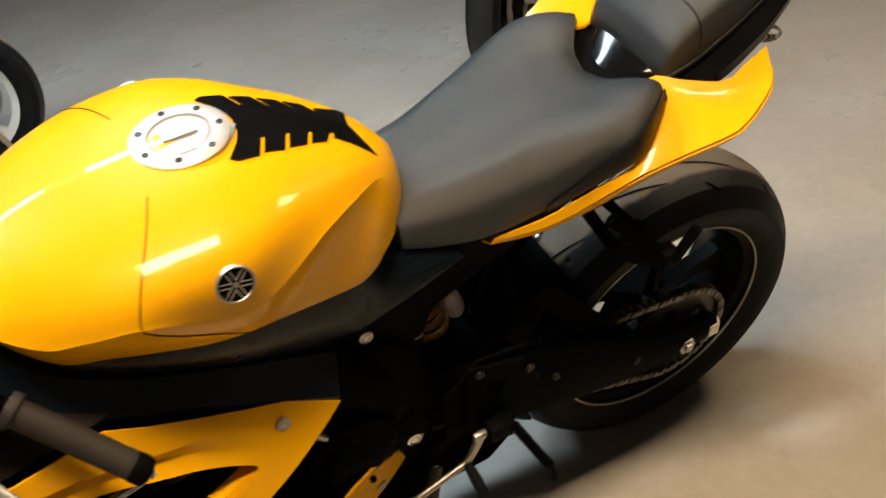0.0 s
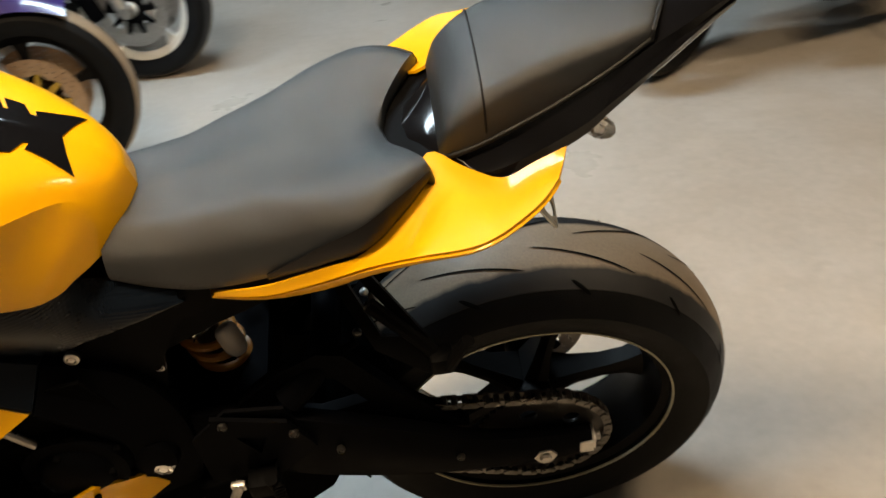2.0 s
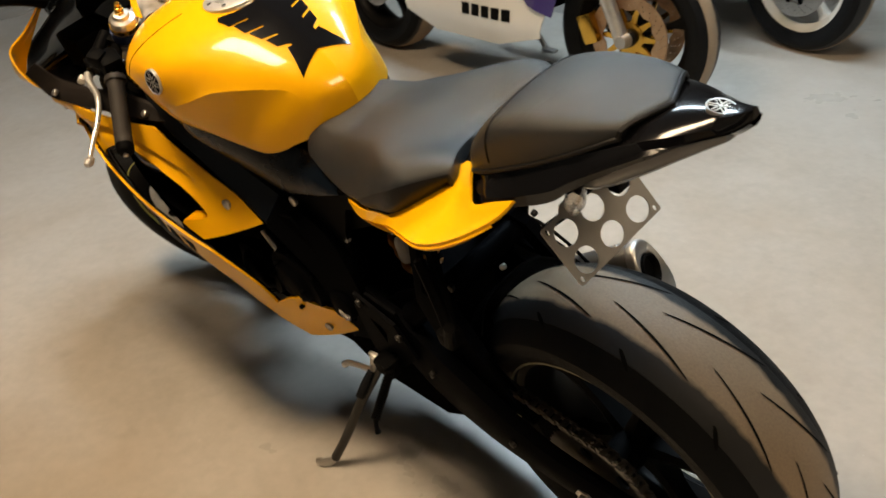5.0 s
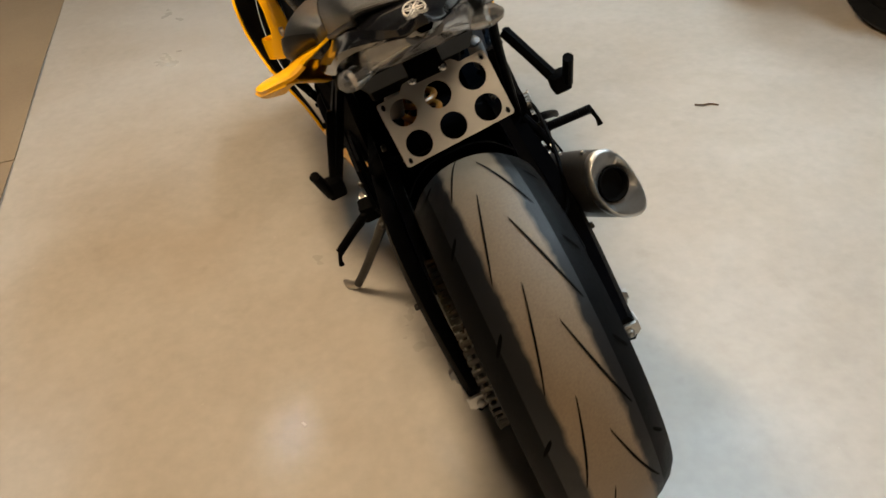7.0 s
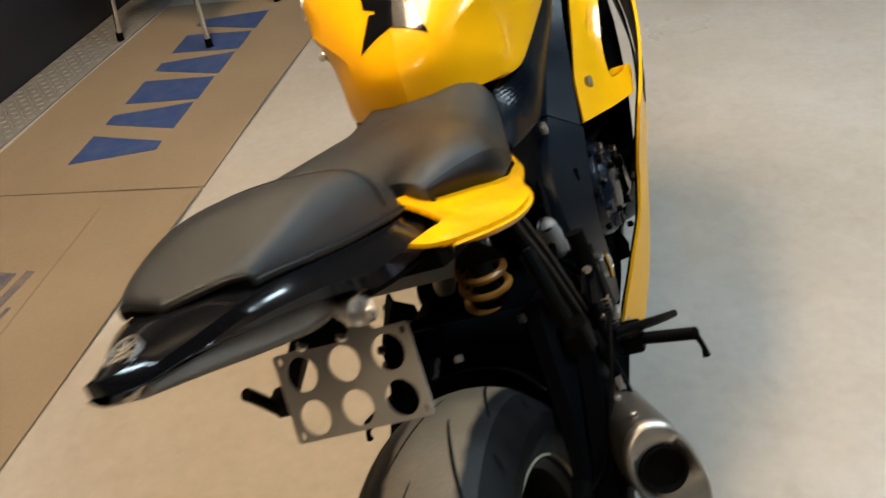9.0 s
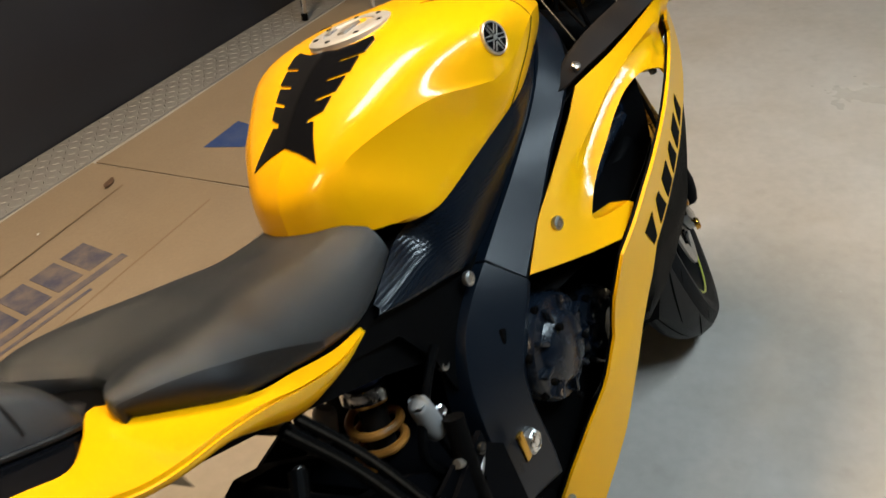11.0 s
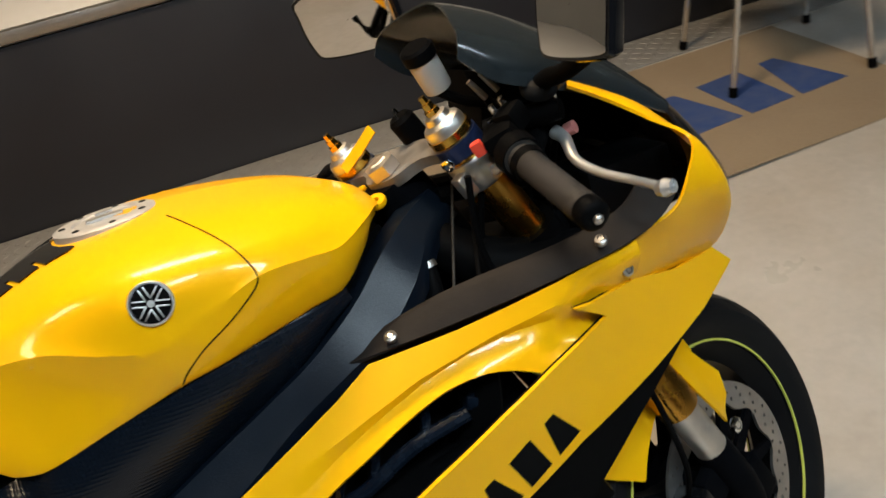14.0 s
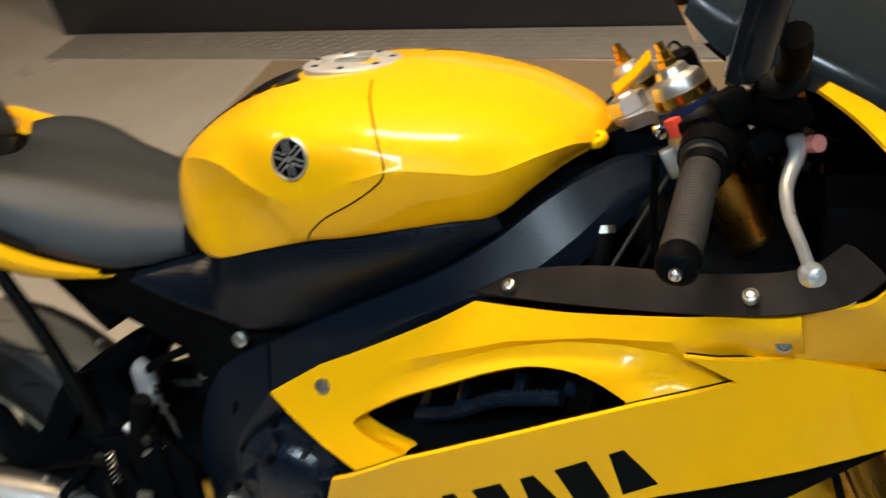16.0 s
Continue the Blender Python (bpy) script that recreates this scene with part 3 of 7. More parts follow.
def wheel(name, m, radius, width, rim_r, crown, rim_half, sipes, spoke_w, disc_specs, phase=18, owner=None, rim=None, line=True, carrier=None,
          label="black five-spoke wheel with a yellow rim line"):
    owner, rim, carrier = owner or bike, rim or RIM, carrier or FRAME_BLACK
    w = part(name, moved(m, turned([(0.012, -0.09), (0.030, -0.09), (0.034, -0.03), (0.034, 0.03), (0.030, 0.09), (0.012, 0.09)], 24)), rim, owner, label)
    body, tread = tyre_shape(radius, width, rim_r, crown)
    part("tyre", moved(m, body), RUBBER, w, "black road tyre with curved sipes")
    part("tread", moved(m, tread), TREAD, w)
    gr = [groove_shape(radius, crown, width, *s) for s in sipes]
    for g in gr:
        part("sipe", moved(m, g), GROOVE, w)
    barrel = [(rim_r + 0.004, -rim_half), (rim_r + 0.006, -rim_half + 0.006), (rim_r - 0.012, -rim_half + 0.016), (rim_r - 0.022, -0.02),
              (rim_r - 0.022, 0.02), (rim_r - 0.012, rim_half - 0.016), (rim_r + 0.006, rim_half - 0.006), (rim_r + 0.004, rim_half),
              (rim_r - 0.016, rim_half - 0.012), (rim_r - 0.034, 0.02), (rim_r - 0.034, -0.02), (rim_r - 0.016, -rim_half + 0.012)]
    part("rim", moved(m, ring_turned(barrel, 72)), rim, w)
    for k in range(5):
        a = math.radians(72 * k + phase)
        st = []
        for r, hw, d in ((0.03, spoke_w * 0.75, 0.030), (0.075, spoke_w * 0.50, 0.020), (0.12, spoke_w * 0.46, 0.015), (0.16, spoke_w * 0.66, 0.014), (rim_r - 0.03, spoke_w * 1.25, 0.016)):
            ring = [(r, d, -hw), (r, d * 1.25, 0), (r, d, hw), (r, -d, hw), (r, -d * 1.25, 0), (r, -d, -hw)]
            st.append(ring)
        part("spoke", moved(np.array(m) @ np.array(pose(0, 0, 0, 0, -math.degrees(a), 0)), rings(st)), rim, w, sharp=25)
    for sgn in (1, -1) if line else ():
        h = sgn * (width * 0.4 + 0.0035)
        line = ring_turned([(rim_r + 0.000, h - 0.006 * sgn), (rim_r + 0.000, h), (rim_r - 0.0032, h), (rim_r - 0.0032, h - 0.006 * sgn)], 96)
        part("rim_line", moved(m, line), STRIPE, w, "thin yellow rim tape")
    for r_in, r_out, h, mat, lab in disc_specs:
        holes = []
        for k in range(24):
            for q in range(3):
                a = 2 * math.pi * (k + q / 3) / 24
                rr = r_in + (r_out - r_in) * (0.25 + 0.25 * q)
                holes.append([(rr * math.cos(a) + 0.003 * math.cos(b), rr * math.sin(a) + 0.003 * math.sin(b)) for b in np.arange(6) * math.pi / 3])
        inner = [(r_in * (1 + 0.05 * math.cos(10 * a)) * math.cos(a), r_in * (1 + 0.05 * math.cos(10 * a)) * math.sin(a)) for a in np.arange(60) * math.pi / 30]
        outer = [(r_out * math.cos(a), r_out * math.sin(a)) for a in np.arange(72) * math.pi / 36]
        v, f = sheet(outer, [inner] + holes, None, 0.005, 0.02)
        part("brake_disc", moved(np.array(m) @ np.array(pose(0, h, 0)), (v, f)), mat, w, lab)
        part("disc_carrier", moved(m, moved(pose(0, h, 0), ring_turned([(0.032, -0.006), (0.056, -0.006), (0.056, 0.006), (0.032, 0.006)], 36))), carrier, w)
        for k in range(10):
            arm = rings([[(r, -0.004, -q), (r, 0.004, -q), (r, 0.004, q), (r, -0.004, q)] for r, q in ((0.05, 0.012), (r_in + 0.006, 0.007))])
            part("carrier_arm", moved(np.array(m) @ np.array(pose(0, h, 0, 0, 36 * k, 0)), arm), carrier, w)
    return w


# rear wheel
rear_sipes = []
for k in range(12):
    a = 2 * math.pi * k / 12 + 0.031
    rear_sipes += [(a, a + 0.47, 0.003, 0.040, 0.0042, 0.12), (a + 0.21, a + 0.68, -0.021, -0.064, 0.0042, 0.12), (a + 0.16, a + 0.24, 0.058, 0.076, 0.0030, 0.0),
                   (a + 0.37, a + 0.45, -0.078, -0.092, 0.0030, 0.0)]
REAR = pose(0, 0, 0.313)
rear_wheel = wheel("rear_wheel", REAR, 0.320, 0.198, 0.2215, 0.098, 0.0765, rear_sipes, 0.028, [(0.075, 0.11, -0.088, STEEL, "drilled steel brake disc")], 33)
for ob in rear_wheel.children:
    if ob.name.startswith("rim_line"):
        ob.data.materials[0] = PALE_LINE
        ob["label"] = "thin worn rim tape"
# front assembly: x ahead, y to the wheel's left, z up the steering axis, from between the fork caps
p0 = Vector((1.082, 0.005, 1.004))
rake = radians(24)
axis = Vector((-math.sin(rake), 0, math.cos(rake)))
fy = Matrix.Rotation(radians(24.5), 3, axis) @ Vector((0, 1, 0))
fx = fy.cross(axis)
FRONT = Matrix.Translation(p0) @ Matrix((fx, fy, axis)).transposed().to_4x4()
fm = lambda shape: moved(FRONT, shape)
front_sipes = []
for k in range(11):
    a = 2 * math.pi * k / 11
    front_sipes += [(a + 0.5, a, 0.006, 0.040), (a + 0.78, a + 0.28, -0.006, -0.040), (a + 0.2, a + 0.1, 0.046, 0.056, 0.0016, 0.0),
                    (a + 0.47, a + 0.37, -0.046, -0.056, 0.0016, 0.0)]
front_wheel = wheel("front_wheel", FRONT @ pose(0.02, 0, -0.782, 0, math.degrees(rake), 0), 0.299, 0.122, 0.2215, 0.068, 0.0495, front_sipes, 0.019,
                    [(0.118, 0.155, 0.058, STEEL, "drilled steel brake disc"), (0.118, 0.155, -0.058, STEEL, "drilled steel brake disc")])

# fuel tank: rows from the rear border to the nose; centre, shoulder, flank, crease, knee facet, lower edge
TANK_TOP = [
    [(0.478, 0, 0.835), (0.488, 0.040, 0.832), (0.503, 0.068, 0.828), (0.522, 0.088, 0.822)],
    [(0.480, 0, 0.862), (0.489, 0.036, 0.862), (0.502, 0.062, 0.862), (0.516, 0.080, 0.860)],
    [(0.489, 0, 0.892), (0.496, 0.036, 0.891), (0.507, 0.058, 0.890), (0.521, 0.077, 0.889)],
    [(0.520, 0, 0.924), (0.523, 0.038, 0.921), (0.528, 0.062, 0.917), (0.538, 0.083, 0.910)],
    [(0.570, 0, 0.958), (0.572, 0.055, 0.951), (0.578, 0.092, 0.942), (0.590, 0.123, 0.924)],
    [(0.622, 0, 0.984), (0.626, 0.075, 0.973), (0.633, 0.127, 0.956), (0.645, 0.160, 0.927)],
    [(0.680, 0, 1.001), (0.682, 0.096, 0.990), (0.686, 0.160, 0.966), (0.698, 0.187, 0.912)],
    [(0.745, 0, 1.007), (0.745, 0.112, 0.998), (0.745, 0.188, 0.968), (0.748, 0.202, 0.902)],
    [(0.810, 0, 1.006), (0.810, 0.114, 0.996), (0.808, 0.189, 0.967), (0.805, 0.203, 0.917)],
    [(0.865, 0, 1.000), (0.865, 0.110, 0.989), (0.865, 0.178, 0.964), (0.865, 0.199, 0.934)],
    [(0.920, 0, 0.990), (0.920, 0.100, 0.979), (0.920, 0.158, 0.956), (0.918, 0.182, 0.928)],
    [(0.965, 0, 0.976), (0.965, 0.085, 0.967), (0.963, 0.134, 0.948), (0.960, 0.162, 0.921)],
    [(1.005, 0, 0.958), (1.003, 0.068, 0.951), (1.003, 0.104, 0.942), (1.003, 0.126, 0.929)],
    [(1.033, 0, 0.939), (1.031, 0.042, 0.937), (1.029, 0.066, 0.934), (1.027, 0.086, 0.929)],
    [(1.046, 0, 0.921), (1.045, 0.022, 0.922), (1.043, 0.040, 0.922), (1.040, 0.054, 0.922)]]
TANK_LOW = [
    [(0.538, 0.104, 0.818), (0.556, 0.117, 0.813)], [(0.542, 0.106, 0.836), (0.566, 0.126, 0.810)], [(0.552, 0.113, 0.850), (0.585, 0.136, 0.808)],
    [(0.570, 0.121, 0.862), (0.602, 0.143, 0.810)], [(0.607, 0.136, 0.872), (0.630, 0.151, 0.817)], [(0.655, 0.158, 0.878), (0.668, 0.163, 0.829)],
    [(0.704, 0.179, 0.876), (0.715, 0.176, 0.842)], [(0.751, 0.197, 0.876), (0.757, 0.187, 0.853)], [(0.803, 0.198, 0.886), (0.803, 0.185, 0.858)],
    [(0.865, 0.190, 0.900), (0.860, 0.172, 0.864)], [(0.915, 0.174, 0.900), (0.910, 0.157, 0.868)], [(0.958, 0.157, 0.898), (0.955, 0.142, 0.871)],
    [(1.000, 0.124, 0.914), (0.996, 0.117, 0.899)], [(1.023, 0.084, 0.920), (1.018, 0.078, 0.910)], [(1.038, 0.053, 0.919), (1.035, 0.050, 0.915)]]
low_rows = []
for up_row, low_row in zip(TANK_TOP, TANK_LOW):
    edge = np.array(low_row[1])
    low_rows.append([up_row[3], low_row[0], low_row[1], tuple(edge * (1, 0.95, 1) - (0, 0, 0.004))])
tank_up, tank_low = net(TANK_TOP, 6, 8), net(low_rows, 6, 4)
for _ in range(3):
    for g_ in (tank_up, tank_low):
        g_[1:-1, 1:-1] = 0.6 * g_[1:-1, 1:-1] + 0.1 * (g_[:-2, 1:-1] + g_[2:, 1:-1] + g_[1:-1, :-2] + g_[1:-1, 2:])
tank_net = np.concatenate([tank_up, tank_low[:, 1:]], axis=1)
both = np.concatenate([tank_net[:, ::-1] * (1, -1, 1), tank_net[:, 1:]], axis=1)
m_, n_ = both.shape[:2]
tank_faces = [(i * n_ + j, i * n_ + j + 1, (i + 1) * n_ + j + 1, (i + 1) * n_ + j) for i in range(m_ - 1) for j in range(n_ - 1)]
tank_faces += [(k + j, k + j + 1, k + n_ - 2 - j, k + n_ - 1 - j) for k in (0, (m_ - 1) * n_) for j in range(n_ // 2 - 1)]
tank_faces += [(i * n_, (i + 1) * n_, (i + 1) * n_ + n_ - 1, i * n_ + n_ - 1) for i in range(m_ - 1)]
tank = part("fuel_tank", (both.reshape(-1, 3), tank_faces), YELLOW, bike, "glossy yellow fuel tank with knee recesses", sharp=24)
tank_tree = BVHTree.FromPolygons([tuple(p) for p in both.reshape(-1, 3)], tank_faces[:(m_ - 1) * (n_ - 1)])


def tank_top(x, y):
    """Height of the tank's skin over a place in plan."""
    hit = tank_tree.ray_cast(Vector((x, y, 2)), Vector((0, 0, -1)))[0]
    return hit.z if hit else 0.9


def on_tank(p, lift=0.0):
    """The nearest place on the tank's skin, and the normal there."""
    q, n, _, _ = tank_tree.find_nearest(Vector(p))
    if n.dot(q - Vector((0.75, 0, 0.90))) < 0:
        n = -n
    return q + n * lift, n


for s in (1, -1):
    part("nose_lug", moved(facing((1.043, 0.040 * s, 0.921), (-0.25, 0.35 * s, 0.9)), ring_turned([(0.0045, -0.004), (0.0115, -0.004), (0.0125, -0.002), (0.0125, 0.002), (0.0115, 0.004), (0.0045, 0.004)], 20)), YELLOW, tank)
# filler cap, almost flush
cap_m = facing((0.744, 0, 1.0055), (0.02, 0, 1))
cap = part("tank_cap", moved(cap_m, turned([(0.001, 0.0015), (0.030, 0.0015), (0.033, 0.0022), (0.036, 0.0010), (0.038, 0.0035), (0.056, 0.0030), (0.0595, 0.0010), (0.060, -0.015)], 56)),
           CAP_ALLOY, tank, "round brushed alloy filler cap")
part("key_flap", moved(cap_m, block(0.013, 0.004, 0.042, 0.0018, (0.0, 0.0030, 0))), STEEL, cap)
part("cap_hinge", moved(cap_m, block(0.010, 0.003, 0.020, 0.001, (0.033, 0.0030, 0))), STEEL, cap)
for k in range(7):
    a = 2 * math.pi * k / 7 + 0.3
    part("cap_screw", moved(cap_m @ pose(0.048 * math.cos(a), 0.0030, 0.048 * math.sin(a)), turned([(0.001, 0.0006), (0.0022, 0.0006), (0.0024, 0.0016), (0.0042, 0.0012), (0.0042, -0.002)], 10)),
         DARK_STEEL, cap)
# pad behind the cap: a spine with slanted ribs and a forked tail
pad_half = [(0.680, 0.0), (0.682, 0.020), (0.690, 0.040), (0.706, 0.064), (0.698, 0.070), (0.672, 0.067), (0.660, 0.036), (0.655, 0.035), (0.665, 0.062), (0.640, 0.060), (0.628, 0.031), (0.623, 0.030),
            (0.633, 0.056), (0.610, 0.051), (0.599, 0.027), (0.594, 0.026), (0.603, 0.048), (0.582, 0.043), (0.572, 0.025), (0.566, 0.024), (0.569, 0.034), (0.548, 0.041), (0.523, 0.052), (0.532, 0.024), (0.538, 0.0)]
pad_out = pad_half + [(x, -y) for x, y in pad_half[::-1][1:-1]]
pv, pf = sheet(pad_out, (), lambda u, w: tank_top(u, w) + 0.0022, 0.0025, 0.005)
pad = part("tank_pad", (pv[:, [0, 2, 1]], pf), BLACK_GLOSS, tank, "glossy black ribbed tank pad")
bv, bf = sheet([(0.697, 0.030), (0.692, 0.033), (0.679, 0.008), (0.684, 0.005)], (), lambda u, w: tank_top(u, w) + 0.0030, 0.0006, 0.008)
part("print_bar", (bv[:, [0, 2, 1]], bf), ALLOY, pad, "small silver print bar")


def emblem(name, m, parent, label):
    """A round badge: bright ring, dark field, a hub and six pairs of plain bars."""
    bd = part(name, moved(m, turned([(0.001, 0.0008), (0.0235, 0.0008), (0.0245, 0.0022), (0.0258, 0.0022), (0.027, 0.0008), (0.027, -0.014)], 36)), ALLOY, parent, label)
    part("badge_field", moved(m, turned([(0.001, 0.0014), (0.0232, 0.0014), (0.0232, 0.0)], 30)), BLACK, bd)
    part("badge_hub", moved(m, turned([(0.001, 0.0024), (0.0045, 0.0024), (0.0045, 0.0)], 16)), STEEL, bd)
    for k in range(6):
        for dx in (-0.0032, 0.0032):
            part("badge_bar", moved(m @ pose(0, 0.0018, 0, 0, 60 * k + 15, 0), block(0.0018, 0.0010, 0.016, 0.0003, (dx, 0, 0.0135))), ALLOY, bd)
    return bd


# badges on both flanks
for s in (1, -1):
    bp, bn = on_tank((0.758, 0.205 * s, 0.949))
    emblem("tank_badge", facing(bp, bn) @ Matrix.Diagonal((0.84, 1, 0.84, 1)), tank, "round silver and black badge")
# front tank cover seams
for s in (1, -1):
    pts = [(0.806, 0.080, 1.002), (0.822, 0.124, 0.992), (0.840, 0.160, 0.977), (0.855, 0.185, 0.956), (0.863, 0.196, 0.937), (0.856, 0.199, 0.922), (0.824, 0.199, 0.901), (0.789, 0.197, 0.884), (0.767, 0.190, 0.868), (0.757, 0.186, 0.854)]
    pts = [tuple(on_tank(p * np.array((1, s, 1)), 0.0002)[0]) for p in spline(pts, 3)]
    part("panel_gap", tube(pts, 0.0009, 6, 1), GROOVE, tank)

# rider's seat
SEAT = [(0.520, 0.846, 0.072, 0.838, 0.100, 0.790), (0.470, 0.850, 0.078, 0.843, 0.112, 0.780), (0.420, 0.858, 0.084, 0.850, 0.123, 0.777), (0.370, 0.872, 0.094, 0.864, 0.134, 0.787),
        (0.310, 0.886, 0.103, 0.882, 0.147, 0.808), (0.250, 0.893, 0.127, 0.897, 0.158, 0.832), (0.195, 0.895, 0.135, 0.909, 0.165, 0.855), (0.152, 0.895, 0.118, 0.916, 0.140, 0.877),
        (0.122, 0.889, 0.098, 0.913, 0.112, 0.892)]


def seat_section(row):
    x, top, ye, ze, yb, zb = row
    rear = max(0.0, (0.27 - x) / 0.18)
    notch = 0.060 * rear
    pts = [(x + notch, 0, top), (x + notch * 0.8, ye * 0.4, top * 0.75 + ze * 0.25), (x + notch * 0.35, ye * 0.75, top * 0.3 + ze * 0.7 + 0.003), (x, ye, ze),
           (x - 0.004 * rear, ye * 0.3 + yb * 0.7 + 0.003, ze * 0.62 + zb * 0.38), (x, yb, zb), (x + notch * 0.5, yb - 0.03, min(zb - 0.012, top - 0.06))]
    return pts


sn = net([seat_section(r) for r in SEAT], 5, 4)
# rear wall of the seat drops behind the notch
back = sn[-1:].copy()
sn = np.concatenate([sn, back + (-0.004, 0, -0.010), back + (-0.002, 0, -0.030), back + (0.006, 0, -0.060)])
both = np.concatenate([sn[:, ::-1] * (1, -1, 1), sn[:, 1:]], axis=1)
m_, n_ = both.shape[:2]
sf = [(i * n_ + j, i * n_ + j + 1, (i + 1) * n_ + j + 1, (i + 1) * n_ + j) for i in range(m_ - 1) for j in range(n_ - 1)]
sf += [(k + j, k + j + 1, k + n_ - 2 - j, k + n_ - 1 - j) for k in (0, (m_ - 1) * n_) for j in range(n_ // 2 - 1)] + [(i * n_, (i + 1) * n_, (i + 1) * n_ + n_ - 1, i * n_ + n_ - 1) for i in range(m_ - 1)]
rider_seat = part("rider_seat", (both.reshape(-1, 3), sf), VINYL, bike, "dark grey vinyl rider seat", sharp=50)
# darker border along the lower edge, widening to the raised rear corners
first = next(i for i in range(len(sn)) if sn[i, 12, 0] < 0.33)
for s in (1, -1):
    skirt = []
    for g in sn[first:-1]:
        k = min(1.0, max(0.0, (0.33 - g[12, 0]) / 0.15))
        line = np.array([[np.interp(q, np.arange(len(g)), g[:, c]) for c in range(3)] for q in np.linspace(19.3 - 3.6 * k, 20.6, 6)])
        skirt.append(line + (0, 0.0022, 0.0006))
    skirt = np.array(skirt) * (1, s, 1)
    part("seat_border", thick_net(skirt, 1, 1, 0.0015 if s > 0 else -0.0015), PIPING, rider_seat, "black border round the seat", sharp=50)

# pillion seat and black tail
PILLION = [(0.104, 0.920, 0.080, 0.900), (0.098, 0.938, 0.087, 0.902), (0.088, 0.958, 0.092, 0.907), (0.063, 0.983, 0.095, 0.917), (0.025, 1.003, 0.094, 0.933), (-0.030, 1.019, 0.088, 0.956),
           (-0.090, 1.025, 0.078, 0.984), (-0.132, 1.025, 0.064, 1.003), (-0.140, 1.018, 0.060, 1.004)]
PROFILE = [(1.0, 0.0), (1.0, 0.30), (0.96, 0.62), (0.84, 0.83), (0.62, 0.93), (0.3, 0.985), (0.0, 1.0)]
ps = [spline([(x, -ye * a, ze + (z - ze) * k) for a, k in PROFILE] + [(x, ye * a, ze + (z - ze) * k) for a, k in PROFILE[::-1][1:]], 3) for x, z, ye, ze in PILLION]
ps = spline(np.array(ps).reshape(len(ps), -1), 5).reshape(-1, len(ps[0]), 3)
# the rear edge comes to a shallow point
half_w = np.abs(ps[:, :, 1]).max(axis=1, keepdims=True)
ps[:, :, 0] -= 0.028 * np.clip((-0.03 - ps[:, :, 0]) / 0.11, 0, 1) * (1 - np.abs(ps[:, :, 1]) / half_w)
pillion = part("pillion_seat", rings(ps, closed=True), VINYL, bike, "dark grey vinyl pillion pad", sharp=55)
n_p = ps.shape[1]
part("pad_seam", tube([tuple(p + np.array((0, 0, 0.0005))) for p in ps[17, 2:n_p - 2]], 0.0016, 6, 1), PIPING, pillion)
edge = [tuple(p) for p in ps[2:-1, 0]] + [tuple(p) for p in ps[-2, 2:n_p - 2:4]] + [tuple(p) for p in ps[2:-1, -1][::-1]]
part("pad_piping", tube(edge, 0.0035, 8, 1), PIPING, pillion, "dark piping round the pad")
TAILS = [(0.178, 0.020, 0.862, 0.03, 0.84), (0.150, 0.042, 0.872, 0.048, 0.850), (0.128, 0.058, 0.886, 0.064, 0.862), (0.110, 0.078, 0.896, 0.080, 0.870), (0.080, 0.095, 0.909, 0.106, 0.878),
         (0.035, 0.098, 0.927, 0.125, 0.888), (-0.050, 0.092, 0.961, 0.108, 0.913), (-0.090, 0.084, 0.979, 0.099, 0.941), (-0.130, 0.075, 0.996, 0.085, 0.965), (-0.170, 0.059, 1.008, 0.065, 0.984),
         (-0.215, 0.037, 1.017, 0.036, 1.002), (-0.250, 0.018, 1.025, 0.018, 1.012), (-0.268, 0.006, 1.032, 0.006, 1.025)]
tr = []
for x, yt, zt, yb, zb in TAILS:
    half = [(yt * 0.0, zt + 0.010), (yt * 0.6, zt + 0.008), (yt * 0.93, zt), (yt, zt - 0.010), (yt * 0.3 + yb * 0.7 + 0.004, zt * 0.4 + zb * 0.6), (yb, zb + 0.004), (yb * 0.5, zb - 0.004)]
    tr.append([(x, y, z) for y, z in half] + [(x, 0, zb - 0.005)] + [(x, -y, z) for y, z in half[::-1][:-1]])
tr = spline(np.array(tr).reshape(len(tr), -1), 5).reshape(-1, len(tr[0]), 3)
tail = part("tail_cowl", rings(tr), BLACK_GLOSS, bike, "gloss black tail cowl", sharp=38)
emblem("tail_badge", facing((-0.228, 0, 1.0300), (-0.10, 0, 1)) @ Matrix.Diagonal((0.46, 1, 0.62, 1)), tail, "oval silver badge")
lamp_rows = [[(x, y, z), (x, y * 1.02, z - d * 0.5), (x, y * 0.86, z - d), (x, y * 0.4, z - d * 1.15), (x, -y * 0.4, z - d * 1.15), (x, -y * 0.86, z - d), (x, -y * 1.02, z - d * 0.5), (x, -y, z)]
             for x, y, z, d in ((-0.055, 0.070, 0.928, 0.022), (-0.10, 0.072, 0.950, 0.027), (-0.15, 0.060, 0.976, 0.026), (-0.20, 0.040, 0.998, 0.019), (-0.245, 0.020, 1.014, 0.010))]
lamp_rows = spline(np.array(lamp_rows).reshape(5, -1), 5).reshape(-1, 8, 3)
part("tail_light", rings(lamp_rows), SMOKE, bike, "grey clear tail light under the tail", sharp=50)
